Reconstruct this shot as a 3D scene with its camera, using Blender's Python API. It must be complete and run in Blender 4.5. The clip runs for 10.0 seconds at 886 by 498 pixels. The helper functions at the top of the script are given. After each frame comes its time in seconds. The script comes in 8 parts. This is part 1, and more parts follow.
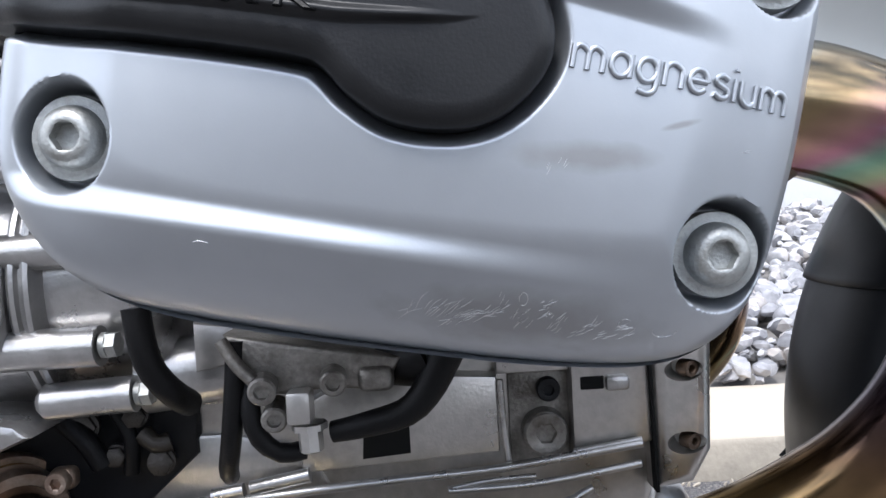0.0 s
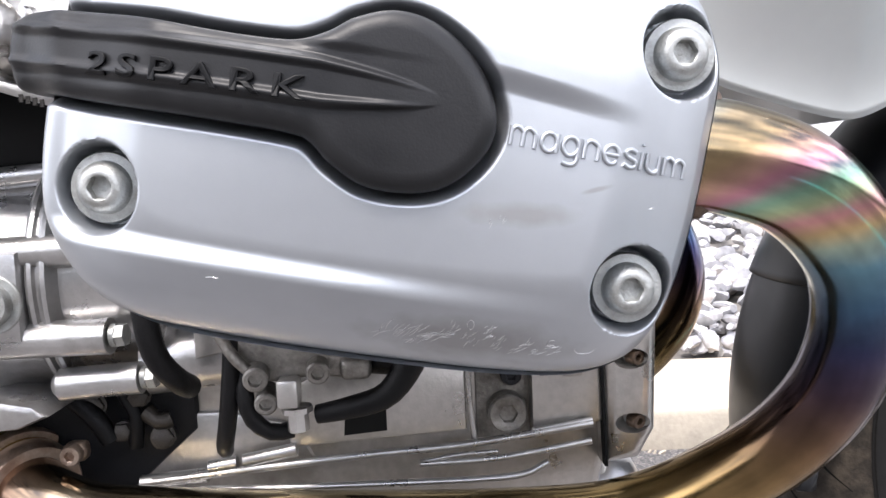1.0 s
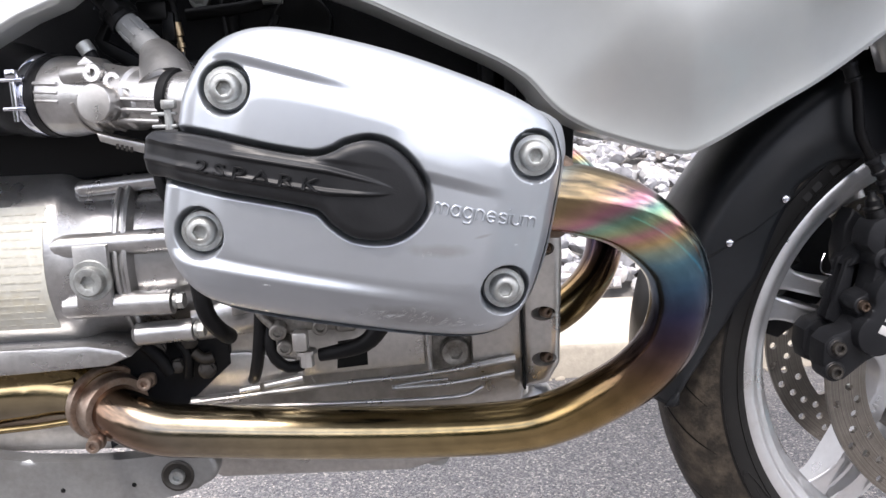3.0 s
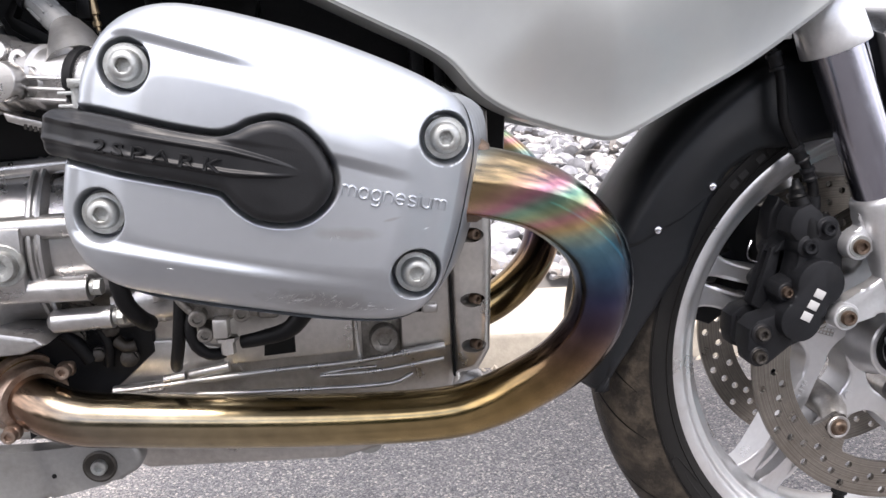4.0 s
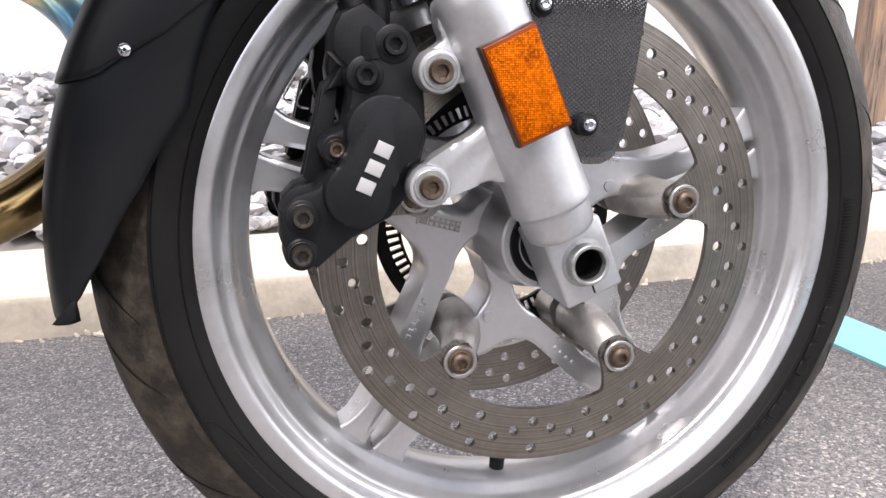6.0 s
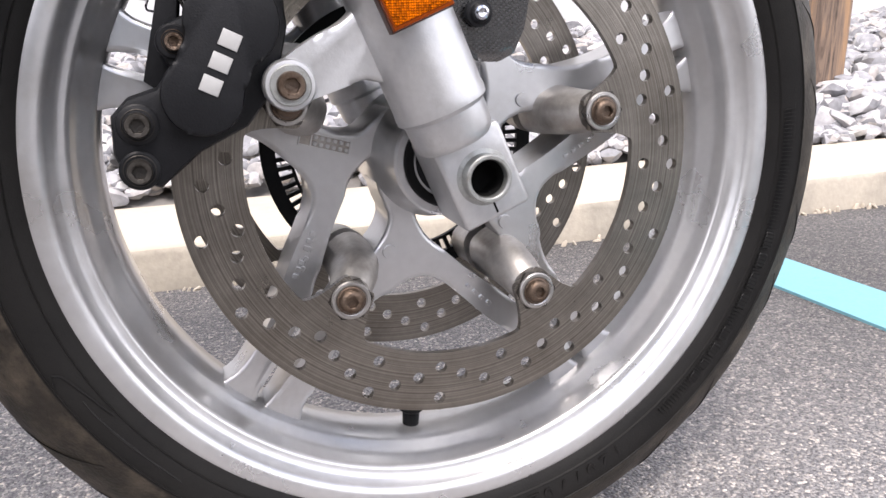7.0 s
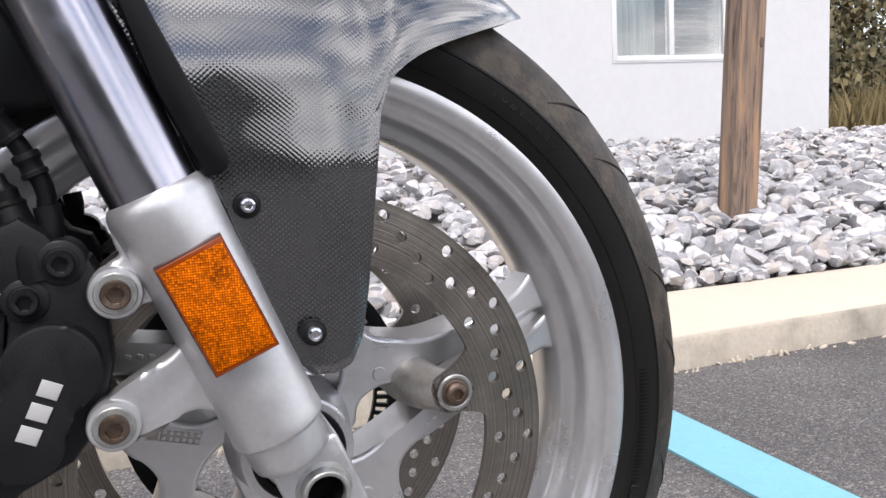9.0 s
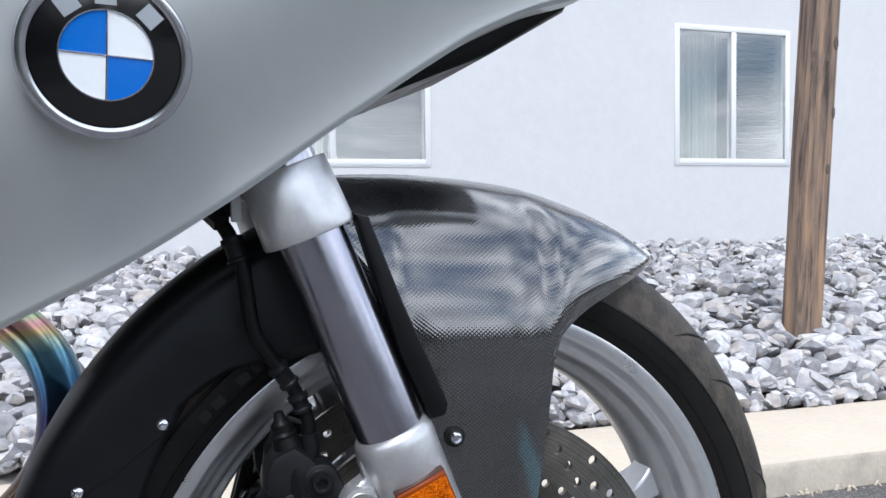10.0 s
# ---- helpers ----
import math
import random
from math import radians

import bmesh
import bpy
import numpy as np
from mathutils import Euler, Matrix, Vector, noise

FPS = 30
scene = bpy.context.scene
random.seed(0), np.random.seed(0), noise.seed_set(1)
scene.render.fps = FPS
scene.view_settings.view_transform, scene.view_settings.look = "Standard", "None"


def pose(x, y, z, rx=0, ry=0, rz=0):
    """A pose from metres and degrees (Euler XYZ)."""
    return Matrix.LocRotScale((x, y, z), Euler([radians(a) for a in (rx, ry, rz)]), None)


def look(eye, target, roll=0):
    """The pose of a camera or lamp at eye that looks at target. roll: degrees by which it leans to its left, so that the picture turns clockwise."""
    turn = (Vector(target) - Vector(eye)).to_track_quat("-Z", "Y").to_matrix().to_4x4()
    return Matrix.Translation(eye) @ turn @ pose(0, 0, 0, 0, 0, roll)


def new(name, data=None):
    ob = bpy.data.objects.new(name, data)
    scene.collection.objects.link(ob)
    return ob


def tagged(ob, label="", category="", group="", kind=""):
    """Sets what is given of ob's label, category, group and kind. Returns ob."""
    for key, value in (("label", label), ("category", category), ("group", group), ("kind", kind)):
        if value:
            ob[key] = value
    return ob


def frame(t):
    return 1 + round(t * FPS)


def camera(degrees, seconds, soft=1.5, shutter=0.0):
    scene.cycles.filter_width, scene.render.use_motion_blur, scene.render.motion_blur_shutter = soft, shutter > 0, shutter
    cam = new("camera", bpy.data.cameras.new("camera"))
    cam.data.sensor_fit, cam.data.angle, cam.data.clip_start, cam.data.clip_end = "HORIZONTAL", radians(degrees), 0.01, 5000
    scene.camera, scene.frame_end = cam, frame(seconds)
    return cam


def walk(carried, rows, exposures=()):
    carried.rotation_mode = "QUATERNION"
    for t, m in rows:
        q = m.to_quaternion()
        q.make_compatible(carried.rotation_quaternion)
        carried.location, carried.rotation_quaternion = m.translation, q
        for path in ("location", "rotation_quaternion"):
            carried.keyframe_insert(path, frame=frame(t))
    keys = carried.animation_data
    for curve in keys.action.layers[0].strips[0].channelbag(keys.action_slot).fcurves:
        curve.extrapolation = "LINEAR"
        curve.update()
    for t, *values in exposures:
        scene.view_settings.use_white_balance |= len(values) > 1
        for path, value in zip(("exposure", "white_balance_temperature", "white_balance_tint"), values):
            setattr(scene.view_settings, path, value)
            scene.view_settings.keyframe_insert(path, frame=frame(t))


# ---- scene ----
cam = camera(58.55, 10.0)
PATH = [
    (0, (-0.5714, -0.5365, 0.4655), (-0.5532, 1.4616, 0.3785), -3.26),
    (0.5, (-0.5697, -0.5376, 0.4608), (-0.5427, 1.4577, 0.3274), -2.84),
    (1, (-0.5639, -0.5846, 0.4897), (-0.5137, 1.4067, 0.3110), -2.55),
    (1.2, (-0.5663, -0.6314, 0.5128), (-0.5110, 1.3563, 0.2984), -2.60),
    (1.5, (-0.5622, -0.7005, 0.5489), (-0.5018, 1.2835, 0.3035), -2.49),
    (2, (-0.5604, -0.7488, 0.5693), (-0.4933, 1.2260, 0.2605), -2.33),
    (3.3, (-0.5396, -0.7689, 0.5538), (-0.4433, 1.1947, 0.1860), -2.44),
    (3.5, (-0.5310, -0.7684, 0.5557), (-0.4228, 1.1930, 0.1796), -2.44),
    (4, (-0.5216, -0.7666, 0.5497), (-0.3417, 1.1879, 0.1655), -1.76),
    (4.5, (-0.4696, -0.7597, 0.5443), (-0.1791, 1.1798, 0.1518), -0.88),
    (4.8, (-0.4102, -0.7441, 0.5464), (-0.0596, 1.1832, 0.1431), -0.40),
    (5, (-0.3655, -0.7375, 0.5206), (0.0176, 1.1828, 0.1134), -0.38),
    (5.2, (-0.3169, -0.7005, 0.4958), (0.0936, 1.2097, 0.0683), -0.49),
    (5.5, (-0.2758, -0.6430, 0.4524), (0.1859, 1.2562, 0.0284), -0.53),
    (6, (-0.2069, -0.5533, 0.4097), (0.2964, 1.3277, -0.0471), -1.28),
    (6.2, (-0.1850, -0.5320, 0.3901), (0.3342, 1.3412, -0.0809), -1.84),
    (7.5, (-0.1358, -0.5091, 0.3559), (0.4565, 1.3308, -0.1579), -2.45),
    (8, (-0.1234, -0.5118, 0.3607), (0.5186, 1.3231, -0.1094), -2.54),
    (8.5, (-0.0919, -0.5146, 0.4048), (0.5946, 1.3249, 0.0241), -2.97),
    (8.8, (-0.0774, -0.5131, 0.4480), (0.6233, 1.3324, 0.1268), -3.04),
    (9, (-0.0740, -0.5171, 0.4685), (0.6290, 1.3360, 0.2003), -3.16),
    (9.5, (-0.0991, -0.5438, 0.5369), (0.5755, 1.3334, 0.3921), -2.80),
    (10, (-0.1859, -0.5985, 0.5904), (0.4167, 1.3065, 0.5016), -0.74),
]
walk(cam, [(t, look(eye, target, roll)) for t, eye, target, roll in PATH],
     [(0.0, 0.75, 6050, 12), (0.5, 1.15, 6500, 15), (1.0, 1.25, 6550, 15), (2.0, 1.05, 6550, 15), (4.0, 1.0, 6650, 16), (5.0, 0.9, 6750, 17), (6.0, 0.9, 6750, 17), (7.5, 0.75, 6700, 16),
      (9.0, 0.5, 6600, 15), (9.5, 0.4, 6250, 14), (10.0, 0.35, 6000, 10)])

# ---- world, sun, exposure ----
world = bpy.data.worlds.new("sky")
scene.world = world
world.use_nodes = True
wn, wl = world.node_tree.nodes, world.node_tree.links
wn.clear()
SUN_EL, SUN_ROT = 58.0, 200.0
sky = wn.new("ShaderNodeTexSky")
sky.sky_type, sky.sun_disc = "NISHITA", False
sky.sun_elevation, sky.sun_rotation = radians(SUN_EL), radians(SUN_ROT)
wcoord = wn.new("ShaderNodeTexCoord")
wmap = wn.new("ShaderNodeMapping")
wmap.inputs["Scale"].default_value = (1.0, 1.0, 2.6)
clouds = wn.new("ShaderNodeTexNoise")
clouds.inputs["Scale"].default_value, clouds.inputs["Detail"].default_value = 2.3, 6.0
clouds.inputs["Roughness"].default_value = 0.55
cramp = wn.new("ShaderNodeValToRGB")
cramp.color_ramp.elements[0].position, cramp.color_ramp.elements[1].position = 0.40, 0.53
shade = wn.new("ShaderNodeTexNoise")
shade.inputs["Scale"].default_value, shade.inputs["Detail"].default_value = 4.0, 5.0
sramp = wn.new("ShaderNodeValToRGB")
sramp.color_ramp.elements[0].position, sramp.color_ramp.elements[1].position = 0.3, 0.68
sramp.color_ramp.elements[0].color = (4.2, 4.6, 5.4, 1)
sramp.color_ramp.elements[1].color = (17.5, 17.6, 17.8, 1)
wmix = wn.new("ShaderNodeMix")
wmix.data_type = "RGBA"
back = wn.new("ShaderNodeBackground")
back.inputs["Strength"].default_value = 0.15
wout = wn.new("ShaderNodeOutputWorld")
wl.new(wcoord.outputs["Generated"], wmap.inputs["Vector"])
wl.new(wmap.outputs["Vector"], clouds.inputs["Vector"])
wl.new(wmap.outputs["Vector"], shade.inputs["Vector"])
wl.new(clouds.outputs["Fac"], cramp.inputs["Fac"])
wl.new(shade.outputs["Fac"], sramp.inputs["Fac"])
wl.new(cramp.outputs["Color"], wmix.inputs["Factor"])
wl.new(sky.outputs["Color"], wmix.inputs["A"])
wl.new(sramp.outputs["Color"], wmix.inputs["B"])
wl.new(wmix.outputs["Result"], back.inputs["Color"])
wl.new(back.outputs["Background"], wout.inputs["Surface"])
sun_data = bpy.data.lights.new("sun", "SUN")
sun_data.energy, sun_data.angle, sun_data.color = 2.0, radians(14), (1.0, 0.96, 0.9)
sun = new("sun", sun_data)
sx, sy = math.sin(radians(SUN_ROT)), math.cos(radians(SUN_ROT))
ce = math.cos(radians(SUN_EL))
sun.matrix_world = look((sx * ce * 20, sy * ce * 20, math.sin(radians(SUN_EL)) * 20), (0, 0, 0))

# ---- materials ----
def material(name, colour, rough=0.5, metal=0.0, vary=0.08, scale=30.0, bump=0.0, bump_scale=200.0, coat=0.0,
             rough_vary=0.08, dirt=None, dirt_scale=6.0, dirt_at=(0.55, 0.75), spec=0.5, aniso=0.0):
    """Principled surface with two scales of colour variation, uneven roughness, relief and optional stains."""
    m = bpy.data.materials.new(name)
    m.use_nodes = True
    n, l = m.node_tree.nodes, m.node_tree.links
    b = n["Principled BSDF"]
    tc = n.new("ShaderNodeTexCoord")
    n1 = n.new("ShaderNodeTexNoise")
    n1.inputs["Scale"].default_value, n1.inputs["Detail"].default_value = scale, 5
    n2 = n.new("ShaderNodeTexNoise")
    n2.inputs["Scale"].default_value, n2.inputs["Detail"].default_value = scale * 7.3, 3
    l.new(tc.outputs["Object"], n1.inputs["Vector"])
    l.new(tc.outputs["Object"], n2.inputs["Vector"])
    add = n.new("ShaderNodeMath")
    add.operation = "ADD"
    l.new(n1.outputs["Fac"], add.inputs[0])
    l.new(n2.outputs["Fac"], add.inputs[1])
    rng = n.new("ShaderNodeMapRange")
    rng.inputs["From Min"].default_value, rng.inputs["From Max"].default_value = 0.7, 1.3
    rng.inputs["To Min"].default_value, rng.inputs["To Max"].default_value = 1 - vary, 1 + vary
    l.new(add.outputs[0], rng.inputs["Value"])
    mul = n.new("ShaderNodeMix")
    mul.data_type, mul.blend_type = "RGBA", "MULTIPLY"
    mul.inputs["Factor"].default_value = 1.0
    mul.inputs["A"].default_value = (*colour, 1)
    l.new(rng.outputs["Result"], mul.inputs["B"])
    out = mul.outputs["Result"]
    if dirt:
        nd = n.new("ShaderNodeTexNoise")
        nd.inputs["Scale"].default_value, nd.inputs["Detail"].default_value = dirt_scale, 8
        nd.inputs["Roughness"].default_value = 0.65
        l.new(tc.outputs["Object"], nd.inputs["Vector"])
        dr = n.new("ShaderNodeMapRange")
        dr.inputs["From Min"].default_value, dr.inputs["From Max"].default_value = dirt_at
        l.new(nd.outputs["Fac"], dr.inputs["Value"])
        dm = n.new("ShaderNodeMix")
        dm.data_type = "RGBA"
        dm.inputs["B"].default_value = (*dirt, 1)
        l.new(dr.outputs["Result"], dm.inputs["Factor"])
        l.new(out, dm.inputs["A"])
        out = dm.outputs["Result"]
    l.new(out, b.inputs["Base Color"])
    rr = n.new("ShaderNodeMapRange")
    rr.inputs["From Min"].default_value, rr.inputs["From Max"].default_value = 0.3, 0.7
    rr.inputs["To Min"].default_value, rr.inputs["To Max"].default_value = max(0.02, rough - rough_vary), min(1, rough + rough_vary)
    l.new(n1.outputs["Fac"], rr.inputs["Value"])
    l.new(rr.outputs["Result"], b.inputs["Roughness"])
    b.inputs["Metallic"].default_value = metal
    b.inputs["Coat Weight"].default_value = coat
    b.inputs["Coat Roughness"].default_value = 0.06
    b.inputs["Specular IOR Level"].default_value = spec
    b.inputs["Anisotropic"].default_value = aniso
    if bump:
        nb = n.new("ShaderNodeTexNoise")
        nb.inputs["Scale"].default_value, nb.inputs["Detail"].default_value = bump_scale, 4
        l.new(tc.outputs["Object"], nb.inputs["Vector"])
        bp = n.new("ShaderNodeBump")
        bp.inputs["Strength"].default_value, bp.inputs["Distance"].default_value = bump, 0.002
        l.new(nb.outputs["Fac"], bp.inputs["Height"])
        l.new(bp.outputs["Normal"], b.inputs["Normal"])
    return m


SILVER = material("silver_paint", (0.425, 0.448, 0.476), 0.39, 0.82, 0.02, 18, 0.015, 1400, coat=0.22, rough_vary=0.02)
SILVER_RIM = material("silver_rim_paint", (0.58, 0.583, 0.592), 0.32, 0.82, 0.05, 20, 0.03, 700, coat=0.2, dirt=(0.34, 0.31, 0.27), dirt_scale=9, dirt_at=(0.58, 0.9))
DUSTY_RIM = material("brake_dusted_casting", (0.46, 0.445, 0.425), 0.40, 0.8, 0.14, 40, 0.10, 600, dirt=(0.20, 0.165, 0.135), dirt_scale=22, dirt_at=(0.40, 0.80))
SILVER_BODY = material("silver_body_paint", (0.41, 0.425, 0.42), 0.50, 0.60, 0.02, 12, coat=0.25, rough_vary=0.02)
FORK_CAST = material("satin_silver_casting", (0.54, 0.545, 0.555), 0.37, 0.76, 0.06, 40, 0.06, 900, dirt=(0.24, 0.225, 0.205), dirt_scale=24, dirt_at=(0.58, 0.90))
CAST = material("cast_aluminium", (0.46, 0.445, 0.425), 0.34, 0.88, 0.12, 25, 0.09, 500, dirt=(0.15, 0.13, 0.105), dirt_scale=13, dirt_at=(0.52, 0.88))
CAST_BRIGHT = material("bright_cast_aluminium", (0.46, 0.455, 0.45), 0.31, 0.90, 0.08, 30, 0.10, 600, dirt=(0.17, 0.15, 0.13), dirt_scale=18, dirt_at=(0.50, 0.85))
FORK_TUBE = material("hard_chromed_fork_tube", (0.36, 0.362, 0.415), 0.22, 1.0, 0.04, 60, rough_vary=0.05)
CHROME = material("polished_steel", (0.62, 0.63, 0.68), 0.14, 1.0, 0.03, 40, rough_vary=0.04)
ZINC = material("zinc_plated_steel", (0.37, 0.38, 0.37), 0.44, 0.8, 0.12, 160, 0.16, 1100, dirt=(0.20, 0.19, 0.165), dirt_scale=110, dirt_at=(0.50, 0.80))
DARK_STEEL = material("dark_socket_steel", (0.050, 0.045, 0.040), 0.46, 0.7, 0.2, 120, 0.2, 900)
RUSTY = material("tarnished_bolt", (0.125, 0.092, 0.070), 0.42, 0.85, 0.25, 150, 0.25, 900, dirt=(0.085, 0.050, 0.030), dirt_scale=120, dirt_at=(0.5, 0.75))
DISC = material("brake_disc_steel", (0.235, 0.215, 0.19), 0.34, 0.95, 0.10, 30, 0.06, 600, dirt=(0.13, 0.11, 0.09), dirt_scale=14, dirt_at=(0.5, 0.9))
BLACK = material("satin_black_plastic", (0.0045, 0.0047, 0.0052), 0.40, 0.0, 0.10, 60, 0.06, 1200, spec=0.15)
BLACK_SATIN = material("satin_black_plug_cover", (0.0095, 0.0098, 0.0108), 0.40, 0.0, 0.08, 60, 0.05, 1200, spec=0.32)
BLACK_MATT = material("matt_black_fender", (0.0085, 0.0095, 0.0112), 0.40, 0.0, 0.15, 20, 0.05, 1500, dirt=(0.018, 0.019, 0.020), dirt_scale=12, dirt_at=(0.6, 0.95), spec=0.26)
BLACK_METAL = material("black_anodised_metal", (0.0070, 0.0074, 0.0088), 0.46, 0.0, 0.20, 60, 0.12, 900, dirt=(0.022, 0.021, 0.020), dirt_scale=25, dirt_at=(0.58, 0.98), spec=0.22)
RUBBER = material("tyre_rubber", (0.0072, 0.0068, 0.0066), 0.55, 0.0, 0.15, 30, 0.15, 900, dirt=(0.015, 0.014, 0.0125), dirt_scale=10, dirt_at=(0.45, 0.95), spec=0.18)
TREAD = material("worn_tread_rubber", (0.022, 0.0185, 0.0148), 0.55, 0.0, 0.30, 40, 0.30, 420, dirt=(0.074, 0.060, 0.045), dirt_scale=46, dirt_at=(0.44, 0.70), spec=0.22)
HOSE = material("black_rubber_hose", (0.0050, 0.0050, 0.0055), 0.45, 0.0, 0.15, 60, 0.15, 900, spec=0.16)
GROOVE = material("groove_black", (0.004, 0.004, 0.004), 0.8, 0.0, 0.05, spec=0.2)
LETTER_RUBBER = material("moulded_rubber_letters", (0.0085, 0.0080, 0.0078), 0.48, 0.0, 0.1, 60, spec=0.26)
WHITE_PAINT = material("white_enamel", (0.40, 0.40, 0.395), 0.35, 0.0, 0.04, 40)
BLUE = material("blue_enamel", (0.004, 0.135, 0.55), 0.15, 0.0, 0.03, 40, coat=0.4)
WHITE_ENAMEL = material("white_badge_enamel", (0.80, 0.83, 0.85), 0.12, 0.0, 0.02, 40, coat=1.0)
BLACK_ENAMEL = material("black_badge_enamel", (0.004, 0.004, 0.005), 0.10, 0.0, 0.02, 40, coat=0.3)
GREY_PLASTIC = material("grey_plastic", (0.15, 0.155, 0.155), 0.5, 0.0, 0.10, 60, 0.06, 900)
LABEL = material("faded_paper_label", (0.50, 0.49, 0.43), 0.5, 0.0, 0.10, 30, dirt=(0.45, 0.40, 0.28), dirt_scale=20)
LABEL_INK = material("faded_print", (0.47, 0.45, 0.38), 0.6, 0.0, 0.10, 30)
GRIMY_SHADED = material("grimy_and_shaded_metal", (0.24, 0.228, 0.21), 0.45, 0.75, 0.25, 60, 0.3, 500, dirt=(0.05, 0.042, 0.034), dirt_scale=40, dirt_at=(0.42, 0.75))
PLAIN_STEEL = material("plain_steel_cap", (0.47, 0.455, 0.44), 0.32, 0.95, 0.05, 60, 0.05, 900)
CLAMP = material("browned_clamp_steel", (0.36, 0.29, 0.24), 0.36, 0.92, 0.15, 60, 0.15, 600, dirt=(0.15, 0.085, 0.055), dirt_scale=45, dirt_at=(0.42, 0.72))
FOOT = material("dull_footrest_casting", (0.30, 0.30, 0.295), 0.42, 0.8, 0.10, 30, 0.08, 600, dirt=(0.15, 0.14, 0.125), dirt_scale=14, dirt_at=(0.5, 0.85))
BRASS = material("brass", (0.36, 0.28, 0.18), 0.40, 1.0, 0.10, 60)
SCRATCH = material("bare_scratched_metal", (0.60, 0.60, 0.60), 0.30, 1.0, 0.05, 200, 0.3, 2000)
PAINT_BLUE = material("pale_blue_road_paint", (0.165, 0.385, 0.45), 0.75, 0.0, 0.06, 20, 0.5, 350, dirt=(0.14, 0.33, 0.36), dirt_scale=60, dirt_at=(0.62, 0.75))
CONCRETE = material("painted_concrete_kerb", (0.49, 0.43, 0.35), 0.85, 0.0, 0.06, 8, 0.35, 120, dirt=(0.40, 0.36, 0.29), dirt_scale=5, dirt_at=(0.55, 0.9))
CONCRETE_FACE = material("dirty_shaded_kerb_face", (0.42, 0.375, 0.31), 0.9, 0.0, 0.10, 14, 0.45, 120, dirt=(0.20, 0.185, 0.155), dirt_scale=7, dirt_at=(0.45, 0.72))
WALL = material("white_stucco", (0.565, 0.57, 0.58), 0.85, 0.0, 0.03, 3, 0.45, 60)
FRAME_WHITE = material("white_vinyl", (0.70, 0.71, 0.72), 0.4, 0.0, 0.02, 10)
WOOD = material("weathered_post_wood", (0.27, 0.185, 0.125), 0.75, 0.0, 0.12, 10, 0.3, 60)
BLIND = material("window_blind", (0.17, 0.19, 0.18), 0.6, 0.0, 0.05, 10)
# slat and room colours are dark to carry the dimness indoors
SLAT = material("darkened_blind_slat", (0.045, 0.052, 0.050), 0.6, 0.0, 0.05, 10)
ROOM = material("dark_toned_room", (0.05, 0.055, 0.055), 0.8, 0.0, 0.05, 10)


def nodes_of(m):
    return m.node_tree.nodes, m.node_tree.links, m.node_tree.nodes["Principled BSDF"]


